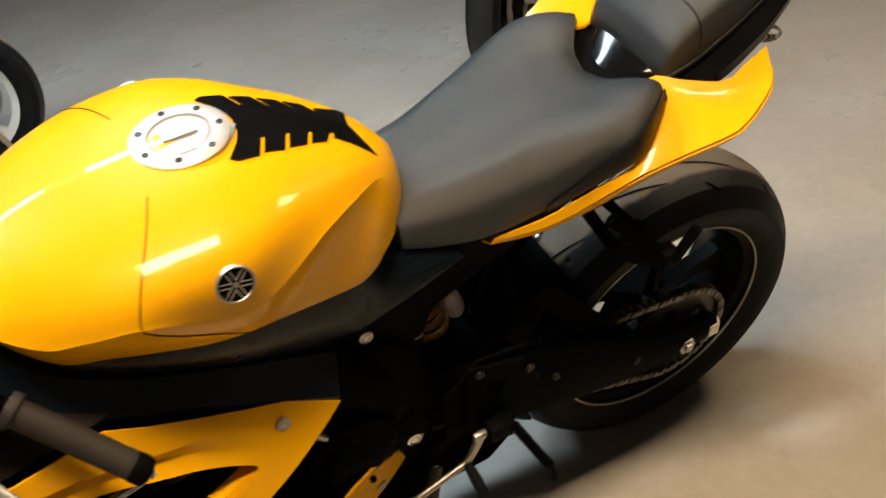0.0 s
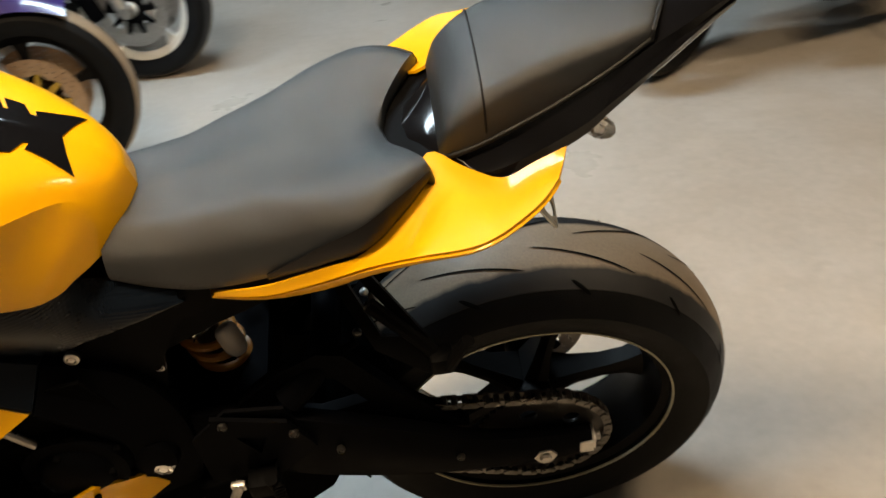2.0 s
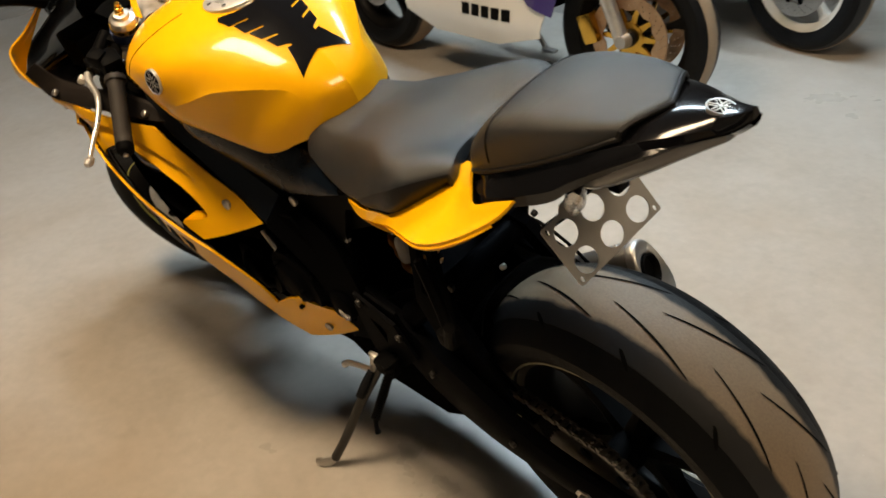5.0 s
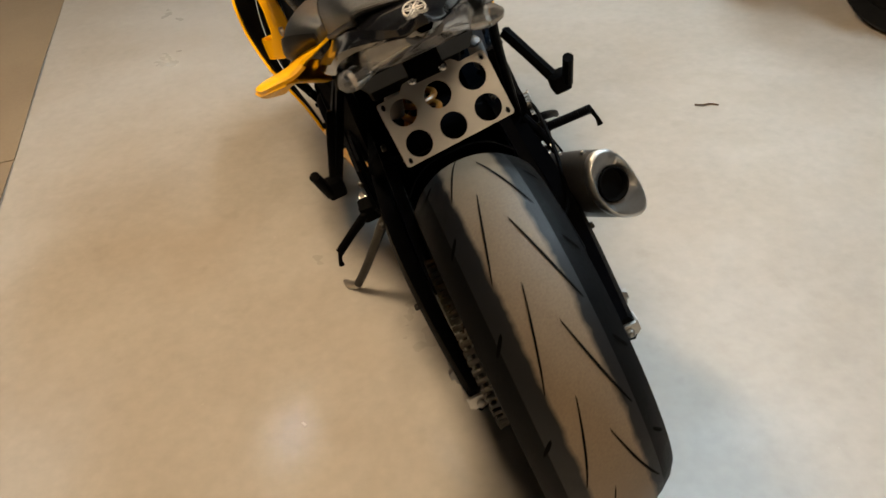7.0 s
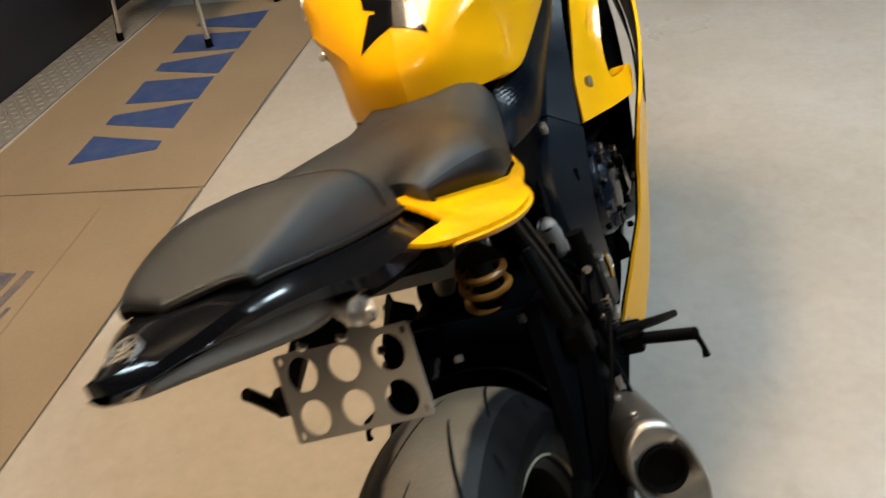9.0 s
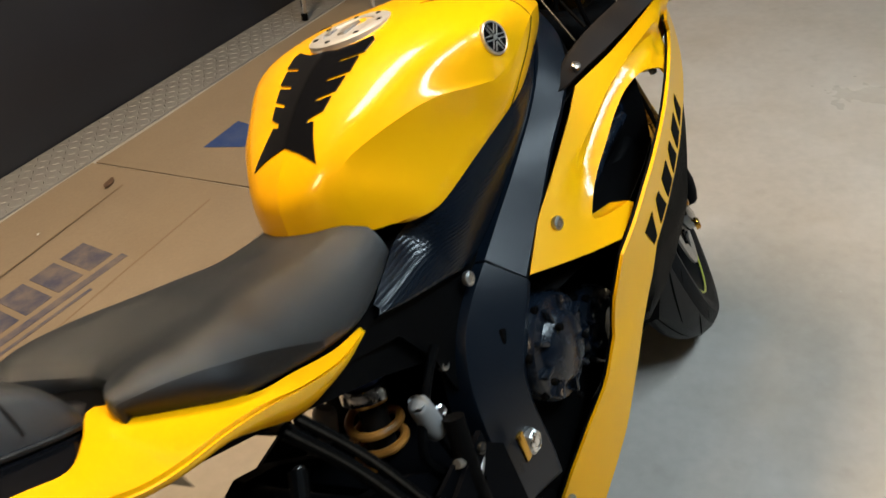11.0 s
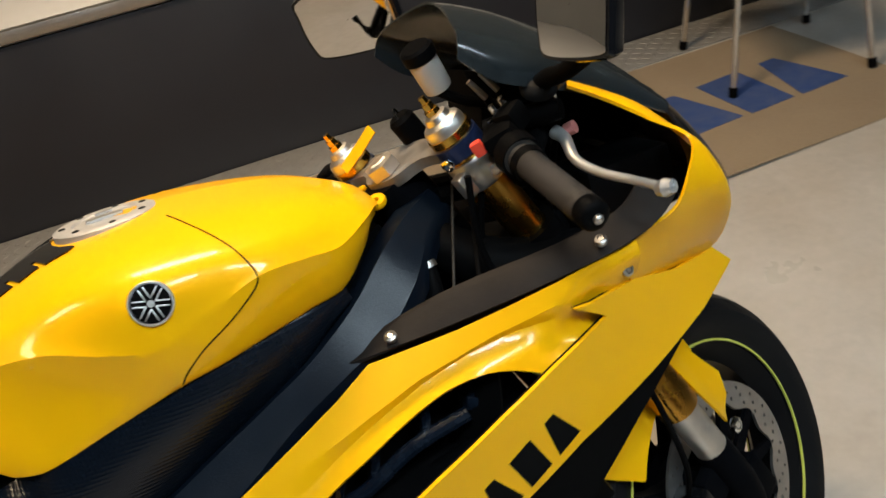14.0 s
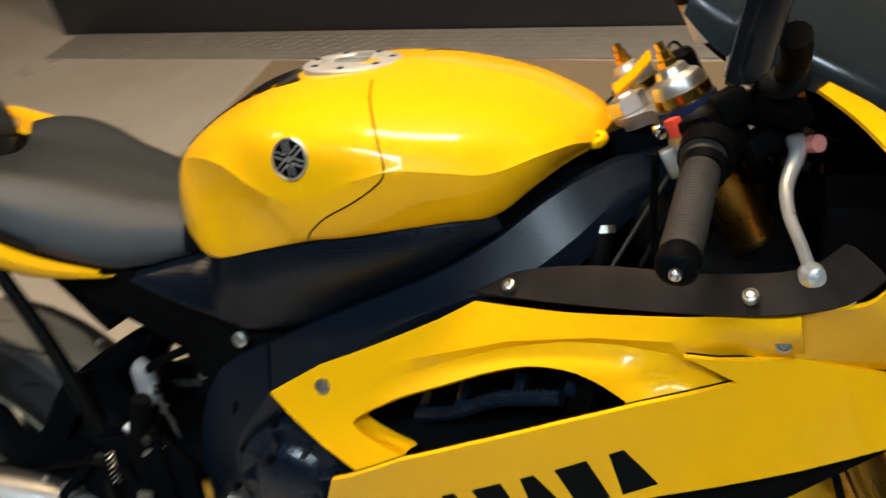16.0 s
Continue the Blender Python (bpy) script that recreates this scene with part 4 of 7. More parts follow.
for s in (1, -1):
    sg = part("turn_signal", tube([(-0.052, 0.050 * s, 0.915), (-0.066, 0.068 * s, 0.915), (-0.078, 0.088 * s, 0.917), (-0.088, 0.102 * s, 0.920), (-0.092, 0.108 * s, 0.921)], [0.009, 0.013, 0.016, 0.011, 0.002], 7, 2, 0.8), CLEAR, bike, "clear faceted turn signal", sharp=12)
    part("bulb", tube([(-0.068, 0.070 * s, 0.915), (-0.080, 0.090 * s, 0.918)], 0.010, 8), CHROME, sg)
    part("stalk", tube([(-0.03, 0.035 * s, 0.915), (-0.054, 0.052 * s, 0.915)], 0.011, 8), BLACK, sg)

# plate bracket: thin steel with six round holes and slots
cols, rows_ = (-0.052, 0.0, 0.052), (0.022, -0.024)
holes = [[(a + 0.0185 * math.cos(t), b + 0.0185 * math.sin(t)) for t in np.arange(28) * math.pi / 14] for a in cols for b in rows_]
holes += [[(a + 0.003 * math.cos(t), b + 0.0045 * math.sin(t)) for t in np.arange(10) * math.pi / 5] for a in (-0.0735, 0.0735) for b in (0.0395, -0.0395)]
bo = [(-0.078, -0.047), (0.078, -0.047), (0.081, -0.044), (0.081, 0.044), (0.078, 0.047), (0.045, 0.047), (0.036, 0.056), (-0.036, 0.056), (-0.045, 0.047), (-0.078, 0.047), (-0.081, 0.044), (-0.081, -0.044)]
bk_m = facing((-0.017, -0.003, 0.789), (-0.86, 0.10, 0.50)) @ pose(0, 0, 0, 0, 6, 0)
part("plate_bracket", moved(bk_m, sheet(bo, holes, None, 0.0025, 0.02)), BRACKET, bike, "brushed steel bracket with six round holes")
part("bracket_arm", joined(block(0.012, 0.05, 0.09, 0.003, (0.008, 0, 0.88), (0, 25, 0)), block(0.05, 0.07, 0.02, 0.004, (-0.01, 0, 0.912))), BLACK, bike)
for s in (1, -1):
    screw((-0.012, 0.022 * s, 0.846), (-0.83, 0, 0.555), 0.006, bike, CHROME)

# yellow side panels of the tail: a shelf from the seat's edge out to a crest, ending in a point
TAIL_IN = [(0.396, 0.124, 0.771), (0.330, 0.146, 0.793), (0.260, 0.158, 0.822), (0.200, 0.164, 0.845), (0.158, 0.130, 0.872), (0.117, 0.077, 0.900), (0.078, 0.110, 0.903), (0.039, 0.143, 0.908),
           (0.004, 0.140, 0.921), (-0.033, 0.136, 0.935)]
TAIL_OUT = [(0.394, 0.126, 0.766), (0.330, 0.151, 0.781), (0.260, 0.165, 0.806), (0.200, 0.181, 0.835), (0.140, 0.201, 0.862), (0.084, 0.217, 0.882), (0.050, 0.211, 0.890), (0.018, 0.199, 0.903),
            (-0.003, 0.187, 0.913), (-0.019, 0.169, 0.920)]
DROP = (0.003, 0.016, 0.040, 0.030, 0.014, 0.010, 0.010, 0.010, 0.006, 0.002)
tg, lg = [], []
for a, b, d in zip(TAIL_IN, TAIL_OUT, DROP):
    a, b = np.array(a), np.array(b)
    dip = np.array((0, 0, -0.06)) * np.linalg.norm(a - b)
    tg.append([a, a * 0.65 + b * 0.35 + dip, a * 0.3 + b * 0.7 + dip * 0.8, b])
    lg.append([b, b + np.array((0.002, -0.2 * d, -0.5 * d)), b + np.array((0.008, -0.75 * d, -d)), b + np.array((0.012, -0.75 * d - 0.014, -d - 0.004))])
for s in (1, -1):
    side = (lambda q: q) if s > 0 else mirrored
    ts = part("tail_panel", side(thick_net(np.array(tg), 4, 4, 0.004)), YELLOW, bike, "yellow tail side panel", sharp=40)
    part("under_lip", side(thick_net(np.array(lg), 3, 3, 0.003)), YELLOW, ts)

# frame: two spars with a broad bevelled face, a plastic cover over the lower bend
SPAR_TOP = [(1.112, 0.038, 0.912), (1.058, 0.082, 0.902), (1.008, 0.118, 0.880), (0.955, 0.138, 0.842), (0.890, 0.143, 0.803), (0.822, 0.145, 0.773), (0.760, 0.144, 0.746), (0.700, 0.140, 0.718), (0.645, 0.135, 0.690)]
SPAR_OUT = [(1.126, 0.046, 0.890), (1.076, 0.096, 0.874), (1.034, 0.138, 0.842), (0.980, 0.160, 0.806), (0.910, 0.173, 0.780), (0.848, 0.173, 0.752), (0.780, 0.173, 0.712), (0.716, 0.174, 0.678), (0.662, 0.175, 0.648)]
BEND_TOP = [(0.641, 0.136, 0.689), (0.590, 0.132, 0.664), (0.550, 0.129, 0.632), (0.522, 0.131, 0.585), (0.507, 0.135, 0.530), (0.505, 0.136, 0.470), (0.515, 0.134, 0.400), (0.530, 0.130, 0.355)]
BEND_OUT = [(0.660, 0.178, 0.645), (0.632, 0.175, 0.612), (0.605, 0.172, 0.580), (0.585, 0.168, 0.545), (0.582, 0.164, 0.500), (0.588, 0.160, 0.450), (0.596, 0.154, 0.395), (0.600, 0.148, 0.350)]
for s in (1, -1):
    for nm, top, out, mat, lab in (("frame_spar", SPAR_TOP, SPAR_OUT, SHEEN, "satin black alloy frame spar with a bevelled face"), ("frame_cover", BEND_TOP, BEND_OUT, SHEEN, "matt black cover over the frame's bend")):
        st = []
        for p, q in zip(top, out):
            p, q = np.array(p), np.array(q)
            d = (q - p) / np.linalg.norm(q - p)
            st.append([p - (0.006, 0.040, 0.004), p - (0.002, 0.008, 0.0), p, p + d * 0.003, q - d * 0.005, q, q + (0.006, -0.003, -0.010), q + (0.014, -0.012, -0.022), q + (0.012, -0.050, -0.020)])
        st = np.array(st) * (1, s, 1)
        st = spline(st.reshape(len(st), -1), 5).reshape(-1, 9, 3)
        # Left bend cover takes a blacker finish; the shade on that side is coloured in.
        part(nm, rings(st), FRAME_BLACK if s > 0 and nm == "frame_cover" else mat, bike, lab, sharp=30)
part("steering_head", tube([(1.075, 0, 0.935), (1.095, 0, 0.89), (1.135, 0, 0.80)], [0.038, 0.042, 0.042], 18), FRAME_BLACK, bike)


def dimpled():
    m = material("dimpled_side_cover", (0.0030, 0.0055, 0.010), 0.24, spec=0.26, vary=0.3, tint=(0.007, 0.011, 0.018), rough_vary=0.06)
    nt = m.node_tree
    tc = nt.nodes.new("ShaderNodeTexCoord")
    v = nt.nodes.new("ShaderNodeTexVoronoi")
    v.inputs["Scale"].default_value, v.inputs["Randomness"].default_value = 210, 0.0
    bp = nt.nodes.new("ShaderNodeBump")
    bp.inputs["Strength"].default_value, bp.inputs["Distance"].default_value = 0.55, 0.001
    v.voronoi_dimensions = "2D"
    sep, com = nt.nodes.new("ShaderNodeSeparateXYZ"), nt.nodes.new("ShaderNodeCombineXYZ")
    nt.links.new(tc.outputs["Object"], sep.inputs["Vector"])
    nt.links.new(sep.outputs["X"], com.inputs["X"])
    nt.links.new(sep.outputs["Z"], com.inputs["Y"])
    nt.links.new(com.outputs["Vector"], v.inputs["Vector"])
    nt.links.new(v.outputs["Distance"], bp.inputs["Height"])
    nt.links.new(bp.outputs["Normal"], nt.nodes["Principled BSDF"].inputs["Normal"])
    return m


DIMPLE = dimpled()
for s in (1, -1):
    hi = [(0.445, 0.119, 0.761), (0.500, 0.108, 0.774), (0.560, 0.098, 0.786), (0.600, 0.135, 0.806), (0.668, 0.157, 0.825), (0.757, 0.179, 0.848), (0.800, 0.177, 0.853), (0.860, 0.164, 0.860), (0.912, 0.149, 0.864), (0.955, 0.136, 0.868)]
    lo = [(0.438, 0.122, 0.757), (0.500, 0.128, 0.738), (0.560, 0.131, 0.722), (0.620, 0.134, 0.708), (0.700, 0.136, 0.724), (0.760, 0.139, 0.750), (0.822, 0.141, 0.777), (0.885, 0.139, 0.806), (0.925, 0.137, 0.832), (0.960, 0.132, 0.850)]
    cg = []
    for i, (p, q) in enumerate(zip(hi, lo)):
        p, q = np.array(p), np.array(q)
        k = 0.014 * math.sin(math.pi * min(1, i / 9.0))
        cg.append([p - (0, 0.006, -0.006), p, p * 0.68 + q * 0.32 + (0, k, 0), p * 0.36 + q * 0.64 + (0, k * 0.9, 0), q, q - (0, 0.010, 0.006)])
    cov = thick_net(np.array(cg), 4, 4, 0.003)
    part("side_cover", cov if s > 0 else mirrored(cov), DIMPLE, bike, "black dimpled cover below the tank", sharp=50)
    sub = sheet([(0.66, 0.72), (0.58, 0.745), (0.44, 0.765), (0.30, 0.80), (0.22, 0.82), (0.22, 0.79), (0.36, 0.742), (0.465, 0.705), (0.500, 0.640), (0.515, 0.57), (0.60, 0.56), (0.64, 0.62)], (),
                lambda u, w: 0.112 + 0.06 * (u - 0.5), 0.012, 0.03)
    part("subframe_plate", sub if s > 0 else mirrored(sub), BLACK, bike)
    for at in ((0.601, 0.132, 0.691), (0.514, 0.108, 0.620)):
        screw((at[0], at[1] * s, at[2]), (0, s, 0.1), 0.010, bike, ALLOY)
    screw((0.557, 0.160 * s, 0.448), (0, s, 0), 0.014, bike, CHROME, "pivot_bolt")


# ---- side fairings ----
def quad(c, u, w):
    return c[0] + c[1] * u + c[2] * w + c[3] * u * w + c[4] * u * u + c[5] * w * w


ridge_at = lambda u: float(np.interp(u, (0.76, 0.80, 0.889, 0.984, 1.073, 1.143, 1.20), (0.688, 0.703, 0.733, 0.765, 0.784, 0.792, 0.796)))
foot_at = lambda u: float(np.interp(u, (0.768, 0.853, 0.923, 0.988, 1.047, 1.102, 1.155), (0.660, 0.703, 0.733, 0.757, 0.772, 0.778, 0.775)))


def upper_y(u, w):
    """Upper side panel: a flat flange, a channel cut in under its ridge, and a lip over the opening."""
    y = quad((0.548, -0.0708, -0.6652, 1.6783, -0.4716, -0.9553), u, w)
    ridge, foot = ridge_at(u), foot_at(u)
    k = min(1, max(0, (u - 0.775) / 0.10)) * min(1, max(0, (1.26 - u) / 0.06))
    a = min(1, max(0, (ridge - w) / max(ridge - foot, 0.006)))
    b = min(1, max(0, (w - foot + 0.022) / 0.022))
    y -= 0.010 * k * a * (b * b * (3 - 2 * b))
    y -= 0.020 * math.exp(-((u - 1.160) / 0.035) ** 2) * math.exp(-((w - 0.752) / 0.016) ** 2)
    if u > 1.15:
        b = min(1, (u - 1.15) / 0.05) * min(1, max(0, (0.815 - w) / 0.04))
        y = y * (1 - b) + (lower_y(u, w) - 0.004 - 0.015 * math.exp(-((u - 1.185) / 0.03) ** 2)) * b
    return y


UPPER = [(0.664, 0.650), (0.738, 0.693), (0.790, 0.716), (0.841, 0.740), (0.898, 0.768), (0.942, 0.793), (0.991, 0.797), (1.041, 0.801), (1.100, 0.808), (1.154, 0.815), (1.203, 0.823), (1.256, 0.832), (1.262, 0.766),
         (1.205, 0.744), (1.160, 0.727), (1.112, 0.716)]
OPENING = [(1.106, 0.731), (1.078, 0.744), (1.045, 0.750), (1.003, 0.745), (0.955, 0.729), (0.905, 0.708), (0.855, 0.687), (0.814, 0.665), (0.797, 0.651), (0.812, 0.643), (0.840, 0.637), (0.866, 0.633)]
UPPER_TAIL = [(0.872, 0.626), (0.848, 0.617), (0.808, 0.606), (0.750, 0.623), (0.705, 0.637)]
OPENING = [tuple(p) for p in spline(OPENING, 3)]
CREASES = [[(u, f(u)) for u in np.arange(0.775, 1.25, 0.006)] for f in (ridge_at, foot_at)] + [[(u, foot_at(u) - 0.011) for u in np.arange(0.80, 1.10, 0.006)]]


def lower_y(u, w):
    if w < 0.50 + 0.3 * max(0, u - 0.8) and u < 0.9:
        k = min(1, max(0, (0.50 - w) / 0.06))
        a = quad((-0.561, 1.73, 0.1157, 0.1221, -1.0743, -0.0069), u, w)
        b = quad((-0.4138, 1.057, 0.4412, -0.7922, -0.3196, 0.4024), u, w) + 0.006
        return a * k + b * (1 - k)
    return quad((-0.4138, 1.057, 0.4412, -0.7922, -0.3196, 0.4024), u, w) + 0.006


BAND = [(1.436, 0.713), (1.405, 0.745), (1.330, 0.752), (1.258, 0.776), (1.230, 0.778), (1.190, 0.781), (1.162, 0.787), (1.199, 0.760), (1.206, 0.755), (1.120, 0.735), (1.046, 0.713), (0.958, 0.682), (0.876, 0.649), (0.812, 0.613), (0.779, 0.597), (0.752, 0.540), (0.728, 0.480), (0.716, 0.444), (0.672, 0.470), (0.640, 0.482),
        (0.585, 0.446), (0.567, 0.380), (0.620, 0.358), (0.660, 0.346), (0.701, 0.333), (0.760, 0.375), (0.818, 0.432), (0.900, 0.536), (1.000, 0.580), (1.135, 0.628), (1.261, 0.657), (1.364, 0.684)]
# on the right the band runs further down and has no foot
k_ = BAND.index((0.752, 0.540))
BAND_RIGHT = BAND[:k_ + 1] + [(0.742, 0.482), (0.700, 0.425), (0.655, 0.385), (0.612, 0.335), (0.578, 0.285), (0.605, 0.213), (0.643, 0.203), (0.687, 0.255), (0.736, 0.310), (0.775, 0.370)] + BAND[BAND.index((0.818, 0.432)):]
BELLY = [(1.388, 0.690), (1.364, 0.688), (1.261, 0.660), (1.135, 0.630), (1.000, 0.582), (0.900, 0.538), (0.818, 0.434), (0.760, 0.377), (0.701, 0.335), (0.620, 0.355), (0.600, 0.300), (0.640, 0.262), (0.76, 0.222), (0.850, 0.240), (0.890, 0.320),
         (0.916, 0.364), (1.014, 0.436), (1.114, 0.528), (1.161, 0.563), (1.223, 0.604), (1.291, 0.643), (1.346, 0.672)]
MIRROR_TILT = (-0.74, -0.64, -0.18)
for s in (1, -1):
    side = (lambda q: q) if s > 0 else mirrored
    up = part("upper_fairing", side(sheet(UPPER + OPENING + UPPER_TAIL, (), upper_y, 0.004, 0.0065, lines=CREASES)), YELLOW, bike, "yellow upper side fairing with a long vent opening", sharp=30)
    band = part("fairing_band", side(sheet(BAND if s > 0 else BAND_RIGHT, (), lower_y, 0.005, 0.012)), YELLOW, bike, "yellow lower fairing band with dark lettering", sharp=30)
    part("band_liner", side(sheet(BAND if s > 0 else BAND_RIGHT, (), lambda u, w: lower_y(u, w) - 0.0065, 0.003, 0.03)), BLACK, band, "black inside of the fairing")
    part("belly_fairing", side(sheet(BELLY, (), lambda u, w: lower_y(max(u, 0.72), max(w, 0.40)) - 0.012 - 0.30 * max(0, 0.50 - w) - 0.25 * max(0, 0.40 - w), 0.004, 0.025)), BLACK, bike, "black lower fairing", sharp=40)
    # inward lip round the opening
    rim = OPENING
    rr = [[(u + du, (upper_y(u, w) - d) * s, w + dw) for d, du, dw in ((0.0, 0, 0), (0.012, 0.0, 0.0), (0.030, 0.004, -0.004), (0.030, 0.0, 0.0))] for u, w in rim]
    part("opening_lip", rings(rr, closed=True, caps=True), YELLOW, up)
    # six dark slabs of lettering along the band
    for i in range(6):
        a = i / 5
        u, w = 0.886 + 0.222 * a, 0.566 + 0.092 * a
        t0, t1 = (1.0, 0.42) if i == 0 else ((0.42, 1.0) if i in (1, 3, 5) else (0.95, 0.95))
        du, dw = 0.0165, 0.0072
        hu, hw = -0.011, 0.022
        q = [(u - du * t1 - hu * 0.9, w - dw * t1 - hw), (u + du * t1 - hu * 0.9, w + dw * t1 - hw), (u + du * t0 + hu * 0.9, w + dw * t0 + hw), (u - du * t0 + hu * 0.9, w - dw * t0 + hw)]
        part("lettering_slab", side(sheet(q, (), lambda p, r: lower_y(p, r) + 0.0012, 0.001, 0.008)), GROOVE, band)
    screw((0.749, (upper_y(0.749, 0.675) + 0.001) * s, 0.675), (-0.15, s, 0.1), 0.010, bike, STEEL)
    bu, bw = (0.624, 0.388) if s > 0 else (0.598, 0.290)
    screw((bu, (lower_y(bu, bw) + 0.001) * s, bw), (-0.25, s, 0), 0.009, bike, STEEL)
    screw((1.112, 0.235 * s, 0.727), (0, s, 0.5), 0.007, bike, ALLOY)
    screw((1.243, (upper_y(1.243, 0.797) - 0.002) * s, 0.797), (0, s, 0.1), 0.007, bike, STEEL)
    # black inner cover between the frame and the fairing's upper edge
    inner = [[(0.905, 0.150, 0.778), (0.942, 0.176, 0.795)], [(0.975, 0.150, 0.808), (1.041, 0.205, 0.803)], [(1.06, 0.170, 0.828), (1.154, 0.240, 0.818)], [(1.17, 0.205, 0.840), (1.230, 0.262, 0.832)],
             [(1.25, 0.225, 0.856), (1.290, 0.262, 0.846)], [(1.285, 0.235, 0.885), (1.318, 0.266, 0.872)]]
    grid = [[(x0, y0 - 0.012, z0 - 0.055), (x0, y0, z0 + 0.002), ((x0 + x1) / 2, (y0 + y1) / 2, (z0 + z1) / 2 + 0.006), (x1, y1 - 0.003, z1)] for (x0, y0, z0), (x1, y1, z1) in inner]
    part("inner_cover", side(thick_net(np.array(grid), 4, 4, 0.004)), INNER, bike, "matt black inner fairing cover", sharp=50)
    screw((0.977, 0.179 * s, 0.808), (-0.2, s * 0.6, 0.9), 0.007, bike, STEEL)
    screw((1.216, 0.252 * s, 0.845), (-0.1, s * 0.5, 0.9), 0.007, bike, STEEL)
    # front cowl side
    rimp = [(1.248, 0.249, 0.833), (1.305, 0.263, 0.848), (1.330, 0.269, 0.885), (1.349, 0.258, 0.920), (1.330, 0.216, 0.945), (1.296, 0.186, 0.977), (1.262, 0.172, 1.002)]
    fro = [(1.252, 0.226, 0.770), (1.400, 0.170, 0.744), (1.392, 0.246, 0.824), (1.386, 0.236, 0.868), (1.376, 0.207, 0.904), (1.345, 0.168, 0.955), (1.272, 0.150, 1.006)]
    bul = (0.002, 0.010, 0.010, 0.006, 0.006, 0.004, 0.002)
    cg = []
    for a, b, k in zip(rimp, fro, bul):
        a, b = np.array(a), np.array(b)
        o = np.array((0.5, 0.85, 0.1))
        cg.append([a, a * 0.68 + b * 0.32 + o * k, a * 0.33 + b * 0.67 + o * k * 1.1, b])
    part("front_cowl", side(thick_net(np.array(cg), 5, 5, 0.004)), YELLOW, bike, "yellow front cowl", sharp=40)
    hl = [[(1.400, 0.166, 0.744), (1.44, 0.11, 0.75), (1.475, 0.05, 0.755), (1.485, 0.0, 0.756)], [(1.392, 0.242, 0.822), (1.450, 0.165, 0.812), (1.495, 0.07, 0.805), (1.510, 0.0, 0.80)],
          [(1.386, 0.232, 0.868), (1.440, 0.150, 0.868), (1.480, 0.06, 0.872), (1.490, 0, 0.875)], [(1.376, 0.203, 0.904), (1.41, 0.13, 0.922), (1.435, 0.06, 0.938), (1.44, 0, 0.945)]]
    part("headlight", side(thick_net(np.array(hl), 4, 4, 0.004)), BLACK_GLOSS, bike, "dark glossy headlight nose")
    # mirror on its arm
    if s > 0:
        arm = part("mirror", tube([(1.275, 0.158, 0.998), (1.268, 0.185, 1.016), (1.250, 0.225, 1.040), (1.215, 0.270, 1.068)], [0.020, 0.016, 0.014, 0.014], 12), BLACK, bike, "black mirror on a short arm")
        mm = facing((1.180, 0.325, 1.116), MIRROR_TILT)
    else:
        arm = part("mirror", tube([(1.236, -0.150, 1.006), (1.238, -0.175, 1.018), (1.240, -0.215, 1.026), (1.246, -0.262, 1.046), (1.246, -0.290, 1.070)], [0.012, 0.011, 0.010, 0.011, 0.012], 12), BLACK, bike, "black mirror on a short arm")
        part("arm_boot", moved(facing((1.234, -0.158, 1.012), (-0.15, -0.6, 0.8)), turned([(0.011, 0.008), (0.014, 0.007), (0.020, 0.002), (0.022, -0.002), (0.022, -0.006)], 24)), RUBBER, arm, "black rubber boot")
        mm = facing((1.216, -0.312, 1.102), (-0.95, -0.06, 0.24)) @ Matrix.Diagonal((0.72, 0.75, 0.92, 1))
    outl = [(-0.085, -0.038), (-0.07, -0.055), (0.06, -0.055), (0.085, -0.035), (0.09, 0.02), (0.075, 0.05), (-0.06, 0.055), (-0.085, 0.03)]
    o2 = np.array(spline(outl, 4, True))
    shell = [np.column_stack([o2[:, 0] * k, np.full(len(o2), d), o2[:, 1] * k]) for k, d in ((1.0, 0.004), (1.03, -0.004), (0.97, -0.018), (0.8, -0.030), (0.4, -0.036))]
    part("mirror_shell", moved(mm, rings(shell)), BLACK_GLOSS, arm)
    gl = [np.column_stack([o2[:, 0] * k, np.full(len(o2), d), o2[:, 1] * k]) for k, d in ((0.94, 0.002), (0.94, 0.0055), (0.01, 0.0057))]
    part("mirror_glass", moved(mm, rings(gl, caps=False)), MIRROR, arm, "mirror glass")

scr = []
for x, zc, ye, ze in ((1.435, 0.935, 0.128, 0.918), (1.36, 1.012, 0.150, 0.962), (1.27, 1.078, 0.158, 1.004), (1.215, 1.108, 0.158, 1.030), (1.180, 1.122, 0.150, 1.066)):
    scr.append([(x - 0.03, -ye, ze), (x - 0.016, -ye * 0.86, ze * 0.45 + zc * 0.55), (x + 0.01, 0, zc), (x - 0.016, ye * 0.86, ze * 0.45 + zc * 0.55), (x - 0.03, ye, ze)])
part("windscreen", thick_net(np.array(scr), 5, 6, 0.003), SCREEN, bike, "dark smoked windscreen")
part("dash_panel", rings([[(x, y, z) for y, z in ((-w, z0), (-w * 0.6, z0 + h), (w * 0.6, z0 + h), (w, z0), (w * 0.7, z0 - 0.03), (-w * 0.7, z0 - 0.03))] for x, w, z0, h in ((1.20, 0.055, 0.985, 0.05), (1.26, 0.085, 0.965, 0.05), (1.34, 0.09, 0.93, 0.05), (1.41, 0.07, 0.88, 0.04))]),
     BLACK, bike, "black instrument panel")
